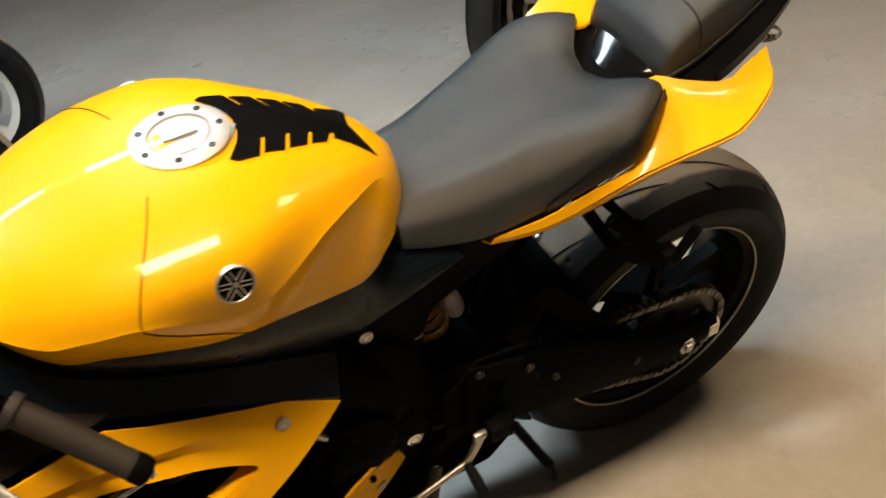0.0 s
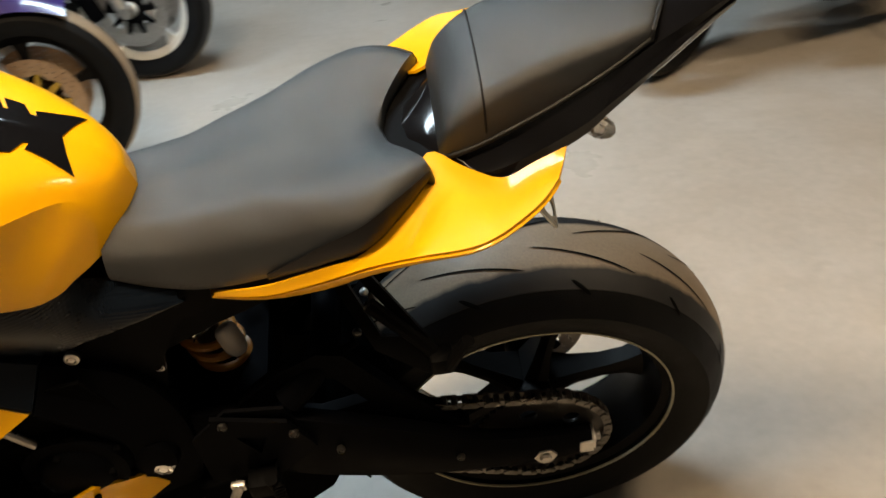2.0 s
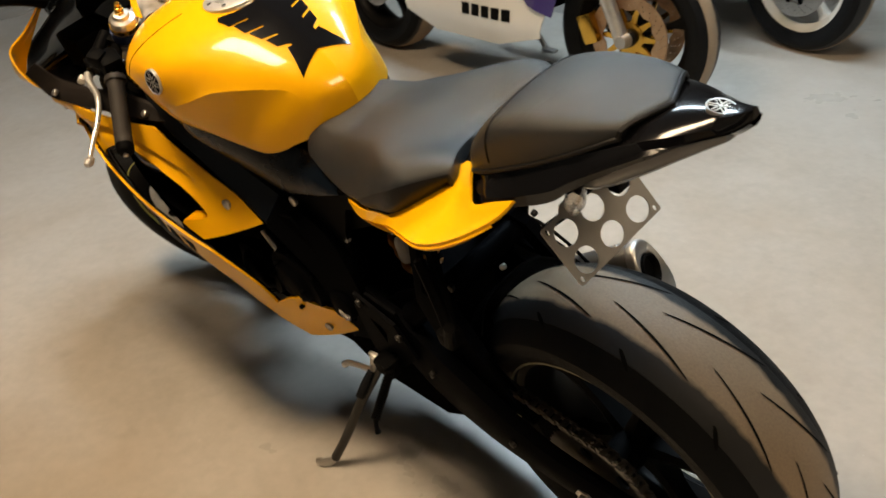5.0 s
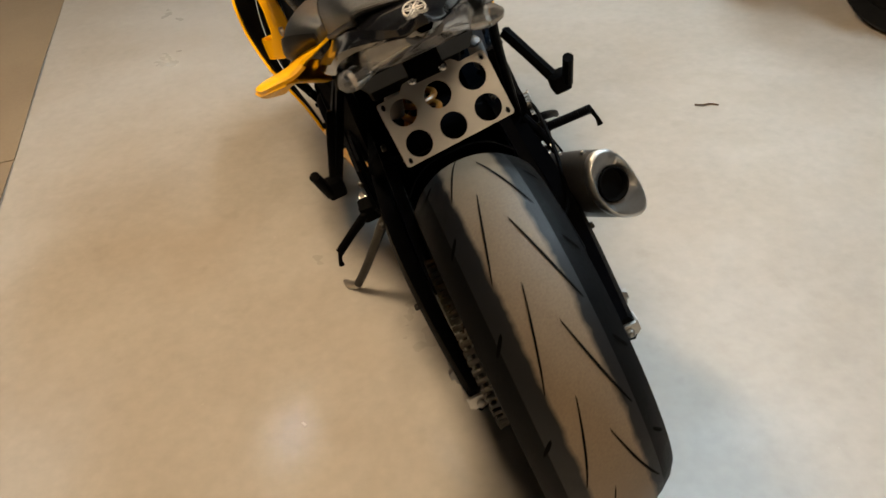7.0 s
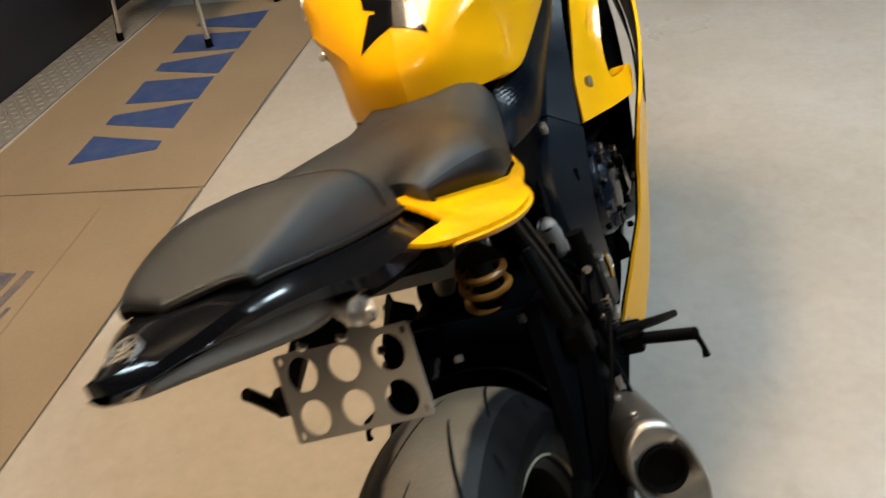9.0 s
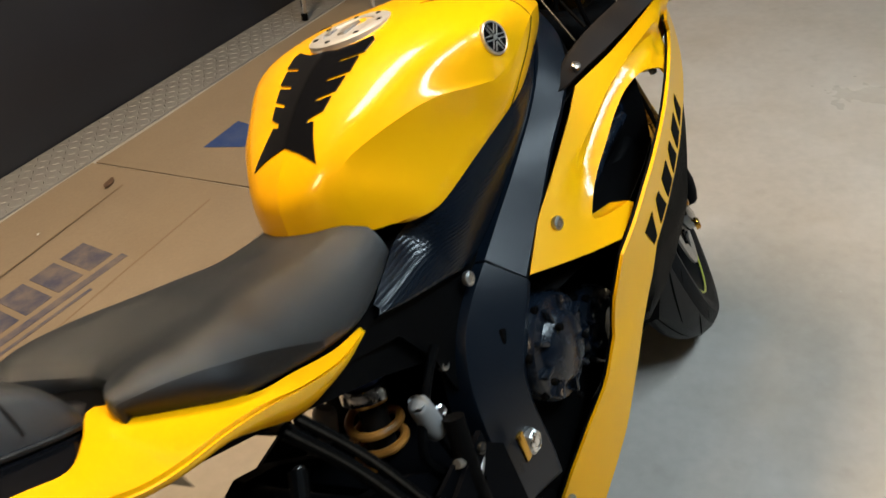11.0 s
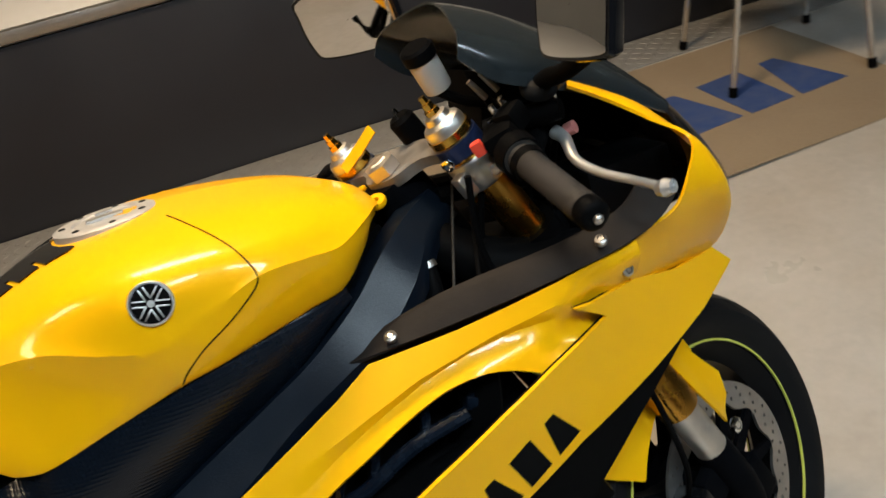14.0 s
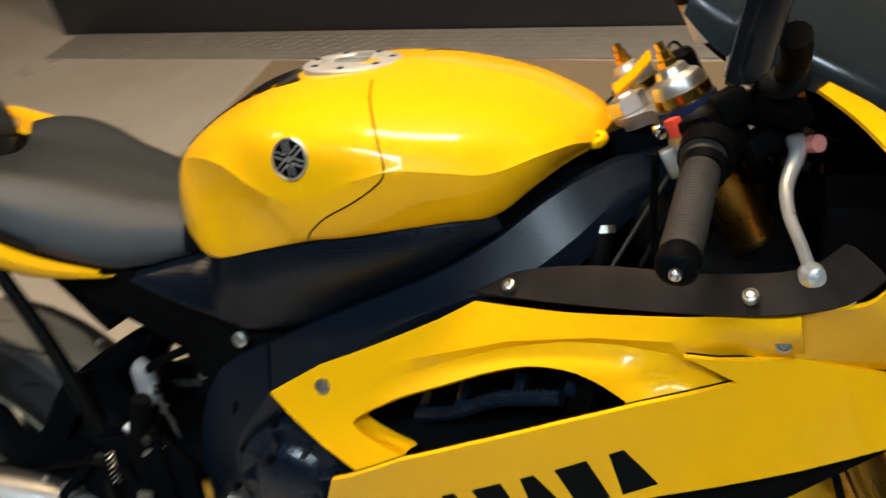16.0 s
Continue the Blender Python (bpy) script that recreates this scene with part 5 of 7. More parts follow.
for y in (0.05, -0.05):
    part("cowl_stay", tube([(1.12, y * 0.8, 0.90), (1.25, y, 0.88), (1.38, y * 1.2, 0.86)], 0.011, 8), BLACK, bike)
    part("wiring_box", block(0.12, 0.10, 0.08, 0.01, (1.33, y * 2, 0.85)), BLACK, bike)
part("cross_stay", tube([(1.30, 0.20, 0.80), (1.36, 0.0, 0.82), (1.30, -0.20, 0.80)], 0.010, 8), BLACK, bike)
part("stay_plate", block(0.10, 0.30, 0.02, 0.004, (1.32, 0, 0.80), (0, 20, 0)), BLACK, bike)


# ---- front end ----
for s in (1, -1):
    fork = part("fork_leg", fm(moved(pose(0, 0.105 * s, 0, -90, 0, 0), turned([(0.020, 0.028), (0.0245, 0.030), (0.0245, 0.34), (0.0290, 0.35), (0.0290, 0.52), (0.031, 0.525), (0.031, 0.565)], 28))), GOLD, bike, "gold anodised fork leg")
    part("lower_tube", fm(moved(pose(0, 0.105 * s, 0, -90, 0, 0), turned([(0.0245, 0.565), (0.0245, 0.72)], 24))), ALLOY, fork, "polished lower fork tube")
    part("fork_foot", fm(joined(moved(pose(0, 0.105 * s, 0, -90, 0, 0), turned([(0.024, 0.655), (0.027, 0.665), (0.027, 0.74), (0.022, 0.775), (0.015, 0.80)], 20)), block(0.06, 0.03, 0.075, 0.008, (0.022, 0.100 * s, -0.775)),
                               block(0.055, 0.022, 0.055, 0.006, (-0.03, 0.098 * s, -0.70)))), FRAME_BLACK, fork)
    cp = part("fork_cap", fm(moved(pose(0, 0.105 * s, 0, -90, 0, 0), turned([(0.026, 0.044), (0.0265, 0.032), (0.024, 0.027), (0.017, 0.023), (0.0145, 0.016), (0.010, 0.014), (0.001, 0.014)], 28))), ALLOY, fork, "machined fork cap")
    part("preload_adjuster", fm(moved(pose(0, 0.105 * s, 0, -90, 0, 0), turned([(0.010, 0.016), (0.010, 0.008), (0.0075, 0.007), (0.0075, -0.001), (0.005, -0.002), (0.005, -0.010), (0.001, -0.010)], 6))), GOLD_BRIGHT, cp, "gold preload adjuster")
    part("cap_ring", fm(moved(pose(0, 0.105 * s, 0, -90, 0, 0), ring_turned([(0.0245, 0.040), (0.0285, 0.040), (0.0285, 0.049), (0.0245, 0.049)], 28))), GOLD_BRIGHT, fork)
    # clip-on bar, grip, switchgear, lever
    clamp = part("clip_on", fm(joined(block(0.030, 0.022, 0.030, 0.005, (0.020, 0.122 * s, -0.085)), tube([(0.018, 0.125 * s, -0.085), (-0.005, 0.165 * s, -0.085), (-0.045, 0.225 * s, -0.090)], 0.011, 12))), BLACK, bike, "black clip-on handlebar")
    part("clamp_collar", fm(moved(pose(0, 0.105 * s, -0.098, -90, 0, 0), ring_turned([(0.0248, -0.020), (0.030, -0.020), (0.032, -0.016), (0.032, 0.016), (0.030, 0.020), (0.0248, 0.020)], 32))), ALLOY, clamp, "grey alloy handlebar clamp")
    part("clamp_ear", fm(block(0.016, 0.018, 0.030, 0.003, (-0.038, 0.112 * s, -0.098), (0, 0, 10 * s))), ALLOY, clamp)
    part("clamp_band", fm(moved(pose(0, 0.105 * s, -0.062, -90, 0, 0), ring_turned([(0.0248, -0.010), (0.0305, -0.010), (0.0305, 0.010), (0.0248, 0.010)], 28))), BLUE_ANOD, clamp)
    screw(FRONT @ Vector((-0.036, 0.110 * s, -0.066)), FRONT.to_3x3() @ Vector((-1, 0.1 * s, 0)), 0.008, clamp, CHROME)
    g0, g1 = np.array((-0.025, 0.205 * s, -0.083)), np.array((-0.100, 0.322 * s, -0.118))
    grip_path = [g0 + (g1 - g0) * k for k in (0, 0.04, 0.08, 0.12, 0.5, 0.9, 0.94, 1.0)]
    grip = part("grip", fm(tube(grip_path, [0.020, 0.021, 0.021, 0.0165, 0.0165, 0.0165, 0.0170, 0.0165], 20, 3)), GRIP, bike, "worn grey-black rubber grip")
    part("grip_ribs", fm(joined(*[tube([g0 + (g1 - g0) * k, g0 + (g1 - g0) * (k + 0.012)], 0.0168, 18) for k in np.arange(0.16, 0.88, 0.028)])), GRIP, grip)
    part("bar_end", fm(tube([g1, g1 + (g1 - g0) * 0.03, g1 + (g1 - g0) * 0.12, g1 + (g1 - g0) * 0.15], [0.0165, 0.0175, 0.0165, 0.010], 18, 3)), BLACK, grip)
    screw(FRONT @ Vector(g1 + (g1 - g0) * 0.152), FRONT.to_3x3() @ Vector(g1 - g0), 0.005, grip, ALLOY)
    sw = part("switch_box", fm(joined(block(0.045, 0.042, 0.05, 0.010, (-0.005, 0.182 * s, -0.077), (0, 0, -32 * s)), block(0.03, 0.03, 0.03, 0.006, (0.015, 0.19 * s, -0.06)))), BLACK, bike, "black switch housing")
    if s < 0:
        part("kill_switch", fm(block(0.011, 0.014, 0.018, 0.003, (-0.032, -0.168, -0.058), (0, 0, 30))), RED, sw, "red kill switch")
        part("start_button", fm(block(0.010, 0.012, 0.010, 0.003, (-0.034, -0.172, -0.088), (0, 0, 30))), STEEL, sw)
    lev = [np.array(q) for q in ((0.053, 0.190 * s, -0.115), (0.045, 0.205 * s, -0.123), (0.020, 0.225 * s, -0.138), (0.002, 0.262 * s, -0.150), (-0.012, 0.310 * s, -0.160), (-0.025, 0.352 * s, -0.168))]
    lever = part("brake_lever" if s < 0 else "clutch_lever", fm(joined(tube(lev, [0.0085, 0.0075, 0.0062, 0.0055, 0.005, 0.005], 14, 6), moved(pose(*lev[-1]), turned([(0.001, -0.012), (0.007, -0.010), (0.0100, 0.0), (0.007, 0.010), (0.001, 0.012)], 16)))), SILVER, bike, "polished alloy lever with ball end")
    part("lever_perch", fm(joined(block(0.06, 0.035, 0.022, 0.006, (0.035, 0.172 * s, -0.105), (0, 0, -20 * s)), tube([(0.055, 0.105 * s, -0.088), (0.050, 0.150 * s, -0.097), (0.045, 0.185 * s, -0.11)], 0.013, 12))), BLACK, lever)
    part("adjuster_wheel", fm(moved(pose(0.062, 0.205 * s, -0.122, 0, 0, 20), turned([(0.001, -0.006), (0.008, -0.006), (0.008, 0.006), (0.001, 0.006)], 10))), PINK if s < 0 else STEEL, lever)
    # calliper and front mudguard stay
    cal = part("brake_calliper", fm(joined(block(0.045, 0.05, 0.12, 0.012, (-0.085, 0.080 * s, -0.735), (0, -24, 0)), block(0.03, 0.06, 0.05, 0.008, (-0.070, 0.080 * s, -0.70)))), BLACK_GLOSS, bike, "black radial brake calliper")
    for dz in (-0.03, 0.03):
        part("piston_cap", fm(moved(pose(-0.087 + dz * 0.3, 0.106 * s, -0.735 + dz, 0, 0, 0 if s > 0 else 180), turned([(0.001, 0.004), (0.010, 0.004), (0.013, 0.0), (0.013, -0.006)], 16))), GOLD, cal, "gold calliper piston cap")
    part("brake_hose", fm(tube([(-0.075, 0.092 * s, -0.67), (-0.06, 0.12 * s, -0.60), (-0.03, 0.128 * s, -0.45), (-0.02, 0.11 * s, -0.30)], 0.0045, 8)), BLACK, cal)
    screw(FRONT @ Vector((0.052, 0.116 * s, -0.676)), FRONT.to_3x3() @ Vector((0, s, 0)), 0.011, bike, CHROME, "axle_clamp_bolt")
yoke = part("top_yoke", fm(joined(sheet([(0.020, -0.028), (0.014, -0.075), (0.028, -0.112), (0.0, -0.134), (-0.028, -0.114), (-0.026, -0.060), (-0.050, -0.030), (-0.054, 0.0), (-0.050, 0.030), (-0.026, 0.060), (-0.028, 0.114), (0.0, 0.134), (0.028, 0.112), (0.014, 0.075), (0.020, 0.028)],
            (), None, 0.014, 0.012, 3))), YOKE, bike, "worn grey-brown alloy top yoke")
yoke.data.transform(FRONT @ Matrix.Translation((0, 0, -0.052)) @ Matrix(((1, 0, 0, 0), (0, 0, 1, 0), (0, 1, 0, 0), (0, 0, 0, 1))) @ FRONT.inverted())
part("lower_yoke", fm(joined(block(0.07, 0.27, 0.035, 0.01, (0.0, 0, -0.225)), *[moved(pose(0, 0.105 * s, -0.225, -90, 0, 0), ring_turned([(0.0265, -0.02), (0.038, -0.02), (0.038, 0.02), (0.0265, 0.02)], 24)) for s in (1, -1)])), BLACK, bike, "black lower yoke")
part("stem_nut", fm(moved(pose(-0.035, 0, -0.045, -90, 0, 0), turned([(0.001, -0.014), (0.011, -0.014), (0.013, -0.012), (0.022, -0.010), (0.022, 0.006)], 6))), ALLOY, bike, "silver steering stem nut")
ign = part("ignition_lock", fm(moved(pose(0.035, 0, -0.030, -90, 0, 0), turned([(0.001, -0.012), (0.014, -0.012), (0.018, -0.006), (0.018, 0.03)], 20))), BLACK, bike, "black ignition lock")
part("key", fm(joined(block(0.004, 0.012, 0.018, 0.001, (0.035, 0, -0.034)), moved(pose(0.035, 0.0, -0.019, 0, 0, 40), ring_turned([(0.010, -0.001), (0.0125, -0.001), (0.0125, 0.001), (0.010, 0.001)], 20)))), CHROME, ign)
t0, t1 = Vector((1.042, 0.073, 0.948)), Vector((1.087, 0.046, 0.992))
tw = (t1 - t0).cross(Vector((-0.35, -0.7, 0.6))).normalized() * 0.0075
tn = (t1 - t0).cross(tw).normalized() * 0.0012
part("key_tag", rings([[p - tw - tn, p + tw - tn, p + tw + tn, p - tw + tn] for p in (t0, (t0 + t1) / 2 + tn * 1.5, t1)]), YELLOW, ign, "yellow key tag")
res = part("fluid_reservoir", fm(moved(pose(0.058, -0.074, 0.006, -78, 0, 0) @ Matrix.Scale(0.86, 4), turned([(0.001, 0.022), (0.020, 0.022), (0.021, 0.018), (0.022, -0.028), (0.019, -0.030)], 24))), RESERVOIR, bike, "milky brake fluid reservoir")
part("reservoir_cap", fm(moved(pose(0.058, -0.074, 0.006, -78, 0, 0) @ Matrix.Scale(0.86, 4), turned([(0.019, -0.028), (0.025, -0.030), (0.025, -0.046), (0.021, -0.050), (0.001, -0.050)], 24))), BLACK, res)
part("reservoir_hose", fm(tube([(0.050, -0.068, -0.005), (0.062, -0.085, -0.040), (0.078, -0.11, -0.07), (0.062, -0.140, -0.095)], 0.007, 10)), BLACK, res)
for i, pts in enumerate((((-0.01, -0.12, -0.10), (-0.06, -0.07, -0.20), (-0.07, -0.03, -0.33)), ((0.03, -0.15, -0.12), (0.05, -0.10, -0.22), (0.02, -0.03, -0.30)), ((-0.01, 0.12, -0.10), (-0.06, 0.07, -0.20), (-0.07, 0.03, -0.33)),
                         ((-0.055, -0.150, -0.075), (-0.09, -0.125, -0.16), (-0.115, -0.135, -0.26)))):
    part("control_cable", fm(tube(pts, 0.0042, 8)), BLACK, bike)
# stay rod, cable ends, hoses and the master cylinder round the right bar
part("stay_rod", tube([(1.147, -0.042, 0.929), (1.073, -0.142, 0.814)], 0.0021, 8), DARK_STEEL, bike, "thin steel stay rod")
part("stay_rod", tube([(1.150, -0.075, 0.905), (1.105, -0.150, 0.822)], 0.0030, 8), BLACK, bike)
mcyl = part("master_cylinder", fm(joined(tube([(0.020, -0.135, -0.068), (0.050, -0.190, -0.085), (0.060, -0.215, -0.092)], [0.013, 0.015, 0.012], 14), block(0.030, 0.036, 0.026, 0.006, (0.030, -0.165, -0.072), (0, 0, 28)))), BLACK, bike, "black front brake master cylinder")
for k, (dx, dy, dz) in enumerate(((0.036, -0.150, -0.055), (0.048, -0.158, -0.055), (0.014, -0.160, -0.060))):
    part("clamp_bolt", fm(moved(pose(dx, dy, dz, -90, 0, 0), turned([(0.001, -0.008), (0.004, -0.008), (0.0046, -0.004), (0.0046, 0.004)], 8))), CHROME, mcyl)
for dx, dy in ((0.060, -0.118), (0.070, -0.132)):
    part("cable_ferrule", fm(tube([(dx, dy, -0.020), (dx + 0.004, dy - 0.002, -0.050)], [0.0035, 0.0042], 8)), STEEL, mcyl, "bright cable ferrule")
    part("cable_sleeve", fm(tube([(dx + 0.004, dy - 0.002, -0.050), (dx + 0.010, dy + 0.02, -0.12), (dx - 0.03, dy + 0.06, -0.22)], 0.0045, 8)), BLACK, mcyl)
part("banjo_bolt", fm(moved(pose(0.066, -0.205, -0.080, -60, 0, 0), turned([(0.001, -0.010), (0.006, -0.010), (0.007, -0.004), (0.007, 0.006)], 6))), CHROME, mcyl)
part("brake_hose", fm(tube([(0.066, -0.205, -0.085), (0.085, -0.170, -0.12), (0.060, -0.110, -0.20), (0.02, -0.06, -0.28)], 0.0050, 8)), BLACK, mcyl)
part("throttle_housing", fm(joined(tube([(-0.018, -0.196, -0.083), (-0.030, -0.214, -0.088)], [0.026, 0.025], 18), tube([(-0.034, -0.220, -0.090), (-0.040, -0.229, -0.093)], [0.021, 0.020], 18))), BLACK, bike, "ribbed black throttle housing")
for y0, y1, z0, z1 in ((-0.030, -0.095, 0.905, 0.835), (0.030, 0.095, 0.905, 0.835)):
    part("ram_duct", tube([(1.075, y0, z0 - 0.03), (1.105, (y0 + y1) / 2, (z0 + z1) / 2 - 0.03), (1.155, y1, z1 - 0.03), (1.250, y1 * 1.3, z1 - 0.05)], [0.026, 0.030, 0.034, 0.036], 14), BLACK, bike, "black ram air duct")
for y in (-1, 1):
    screw((1.027, 0.106 * y, 0.879), (-0.2, y, 0.5), 0.0055, bike, STEEL)
part("coolant_hose", tube([(1.040, -0.070, 0.880), (1.060, -0.105, 0.845), (1.050, -0.125, 0.790), (1.020, -0.130, 0.740)], 0.011, 12), BLACK, bike, "black coolant hose")
part("coolant_hose", tube([(1.030, -0.040, 0.890), (1.045, -0.085, 0.840), (1.030, -0.105, 0.770)], 0.008, 10), BLACK, bike)
part("hose_clip", moved(facing((1.060, -0.106, 0.843), (0.1, -0.4, -0.9)), ring_turned([(0.0112, -0.004), (0.0128, -0.004), (0.0128, 0.004), (0.0112, 0.004)], 18)), STEEL, bike)
# mudguard
mg = []
for a in np.linspace(-20, 34, 8):
    r_, t_ = 0.318, radians(a)
    row = []
    for b in np.linspace(-1, 1, 9):
        rr_ = r_ - 0.055 * b * b - (0.03 * abs(b) ** 6)
        row.append((0.02 - rr_ * math.sin(t_) * 1.0, 0.085 * b, -0.782 + rr_ * math.cos(t_)))
    mg.append(row)
part("front_mudguard", fm(moved(pose(0, 0, 0), thick_net(np.array(mg), 3, 3, 0.003))), YELLOW, bike, "yellow front mudguard")
for s in (1, -1):
    st = sheet([(0.000, -0.440), (0.060, -0.445), (0.079, -0.488), (0.064, -0.513), (0.070, -0.545), (0.081, -0.588), (0.066, -0.620), (0.036, -0.646), (0.031, -0.600), (0.027, -0.560), (0.024, -0.500)], (), lambda u, w: 0.128 - 0.25 * abs(w + 0.62) * 0.2 - 0.004 * math.exp(-((u - 0.05) / 0.012) ** 2), 0.004, 0.010)
    part("mudguard_leg", fm(st if s > 0 else mirrored(st)), YELLOW, bike, "yellow mudguard side leg")

# ---- engine and what shows through the gaps ----
def lumped(x0, x1, z0, z1, half, n, seed):
    """A cluster of bevelled castings filling a box."""
    rnd = random.Random(seed)
    out = []
    for _ in range(n):
        sx, sy, sz = rnd.uniform(0.03, 0.09), rnd.uniform(0.02, 0.05), rnd.uniform(0.03, 0.08)
        out.append(block(sx, sy, sz, 0.007, (rnd.uniform(x0, x1), rnd.choice((-1, 1)) * (half - rnd.uniform(0, 0.02)), rnd.uniform(z0, z1)), (rnd.uniform(-20, 20), rnd.uniform(-30, 30), 0)))
    return out


eng = part("engine", rings([[(x, y * w, z0 + (z1 - z0) * k) for y, k in ((-0.8, 0), (-1, 0.25), (-1, 0.8), (-0.7, 1), (0.7, 1), (1, 0.8), (1, 0.25), (0.8, 0))] for x, w, z0, z1 in ((0.54, 0.12, 0.30, 0.56), (0.62, 0.145, 0.25, 0.60), (0.80, 0.150, 0.24, 0.66), (0.95, 0.145, 0.30, 0.72), (1.02, 0.12, 0.40, 0.76))]),
           CAST, bike, "dark cast engine block", sharp=30)
for q in lumped(0.66, 0.95, 0.34, 0.58, 0.148, 30, 5):
    part("engine_boss", q, CAST, eng)
for s, (cx, cz, r) in ((-1, (0.672, 0.522, 0.078)), (1, (0.66, 0.50, 0.075)), (-1, (0.80, 0.46, 0.06)), (1, (0.82, 0.46, 0.07))):
    cv = part("engine_cover", moved(facing((cx, 0.150 * s, cz), (0, s, 0)), turned([(0.001, 0.045), (r * 0.5, 0.045), (r * 0.62, 0.040), (r * 0.72, 0.03), (r * 0.95, 0.028), (r, 0.02), (r * 1.04, 0.0), (r * 1.04, -0.03)], 36)), NAVY if s < 0 else FRAME_BLACK, eng, "round dark engine cover")
    for k in range(9 if s < 0 else 0):
        a = 2 * math.pi * k / 9
        part("cover_rib", moved(facing((cx, 0.150 * s, cz), (0, s, 0)), block(r * 0.42, 0.012, 0.007, 0.003, (r * 0.72 * math.cos(a), 0.034, r * 0.72 * math.sin(a)), (0, -math.degrees(a), 0))), NAVY, cv)
    for k in range(7):
        a = 2 * math.pi * k / 7
        screw((cx + r * 0.98 * math.cos(a), 0.172 * s, cz + r * 0.98 * math.sin(a)), (0, s, 0), 0.006, eng, CAST)
for s in (1, -1):
    dp = sheet([(0.93, 0.745), (1.04, 0.785), (1.20, 0.79), (1.26, 0.77), (1.22, 0.70), (1.02, 0.68)], (), lambda u, w: 0.118 + 0.25 * max(0, u - 1.02), 0.004, 0.05)
    part("air_duct", dp if s > 0 else mirrored(dp), BLACK, bike, "matt black air duct")
cal = part("rear_calliper", block(0.10, 0.030, 0.055, 0.010, (0.10, -0.117, 0.392), (0, -15, 0)), BLACK, bike, "black rear brake calliper")
for dx in (-0.03, 0.03):
    screw((0.10 + dx, -0.120, 0.422), (0, -0.3, 1), 0.006, cal, STEEL)
for s in (1, -1):
    vi = sheet([(0.78, 0.60), (0.82, 0.69), (1.00, 0.765), (1.13, 0.755), (1.10, 0.70), (0.90, 0.60)], (), lambda u, w: 0.150 + 0.08 * (u - 0.9), 0.004, 0.05)
    part("vent_duct", vi if s > 0 else mirrored(vi), BLACK, bike, "black duct behind the vent")
    for x, z, tilt, hgt in ((0.868, 0.662, 24, 0.070), (0.918, 0.688, 18, 0.085), (0.985, 0.712, 12, 0.080), (1.045, 0.722, 20, 0.060)):
        part("duct_rib", moved(pose(x, (0.168 + 0.10 * (x - 0.9)) * s, z, 0, tilt, 0), joined(block(0.012, 0.030, hgt, 0.004), block(0.020, 0.012, 0.012, 0.003, (0.004, 0.012 * s, -hgt * 0.32)))), NAVY, bike, "dark casting rib behind the vent")
    part("vent_hose", tube([(0.855, 0.176 * s, 0.640), (0.90, 0.184 * s, 0.652), (0.96, 0.192 * s, 0.680), (1.03, 0.200 * s, 0.694)], 0.009, 10), NAVY, bike, "black hose behind the vent")
part("radiator", block(0.05, 0.36, 0.26, 0.008, (1.12, 0, 0.60), (0, -22, 0)), BLACK, bike, "black radiator")
for s in (1, -1):
    side = (lambda q: q) if s > 0 else mirrored
    part("radiator_shroud", side(thick_net(np.array([[(1.04, 0.10, 0.78), (1.05, 0.165, 0.775), (1.08, 0.215, 0.765)], [(1.02, 0.11, 0.68), (1.03, 0.175, 0.68), (1.06, 0.226, 0.68)], [(0.99, 0.12, 0.58), (1.00, 0.180, 0.58), (1.03, 0.222, 0.58)],
                                                   [(0.96, 0.12, 0.46), (0.97, 0.170, 0.46), (1.00, 0.205, 0.46)], [(0.95, 0.11, 0.34), (0.95, 0.150, 0.34), (0.97, 0.180, 0.34)]]), 3, 3, 0.004)), BLACK, bike, "black radiator shroud", sharp=50)
    part("engine_tray", side(thick_net(np.array([[(0.70, 0.130, 0.600), (0.70, 0.160, 0.598), (0.72, 0.178, 0.585)], [(0.82, 0.130, 0.625), (0.82, 0.180, 0.620), (0.83, 0.222, 0.600)], [(0.94, 0.130, 0.640), (0.94, 0.185, 0.635), (0.95, 0.232, 0.620)],
                                              [(1.03, 0.130, 0.650), (1.03, 0.185, 0.648), (1.05, 0.228, 0.640)]]), 3, 3, 0.004)), BLACK, bike, "black plastic tray inside the fairing", sharp=50)
part("radiator_hose", tube([(1.10, -0.17, 0.66), (1.02, -0.19, 0.64), (0.95, -0.16, 0.62), (0.90, -0.12, 0.66)], 0.017, 12), BLACK, bike)
part("radiator_hose", tube([(1.12, 0.17, 0.70), (1.00, 0.20, 0.70), (0.94, 0.15, 0.73)], 0.017, 12), BLACK, bike)
part("chrome_pipe", tube([(1.08, 0.205, 0.735), (1.02, 0.215, 0.705), (0.97, 0.205, 0.690), (0.92, 0.195, 0.690)], 0.010, 12), CHROME, bike, "bright pipe behind the left vent")
part("air_box", rings([[(x, -w, z0), (x, -w, z1), (x, w, z1), (x, w, z0)] for x, w, z0, z1 in ((0.60, 0.10, 0.70, 0.80), (0.75, 0.125, 0.70, 0.84), (0.95, 0.11, 0.74, 0.87), (1.03, 0.06, 0.82, 0.90))]), BLACK, bike)
part("under_seat_tray", rings([[(x, -w, z0), (x, -w, z1), (x, w, z1), (x, w, z0)] for x, w, z0, z1 in ((0.56, 0.09, 0.60, 0.79), (0.42, 0.10, 0.68, 0.78), (0.25, 0.105, 0.76, 0.85), (0.10, 0.10, 0.82, 0.90))]), BLACK, bike)
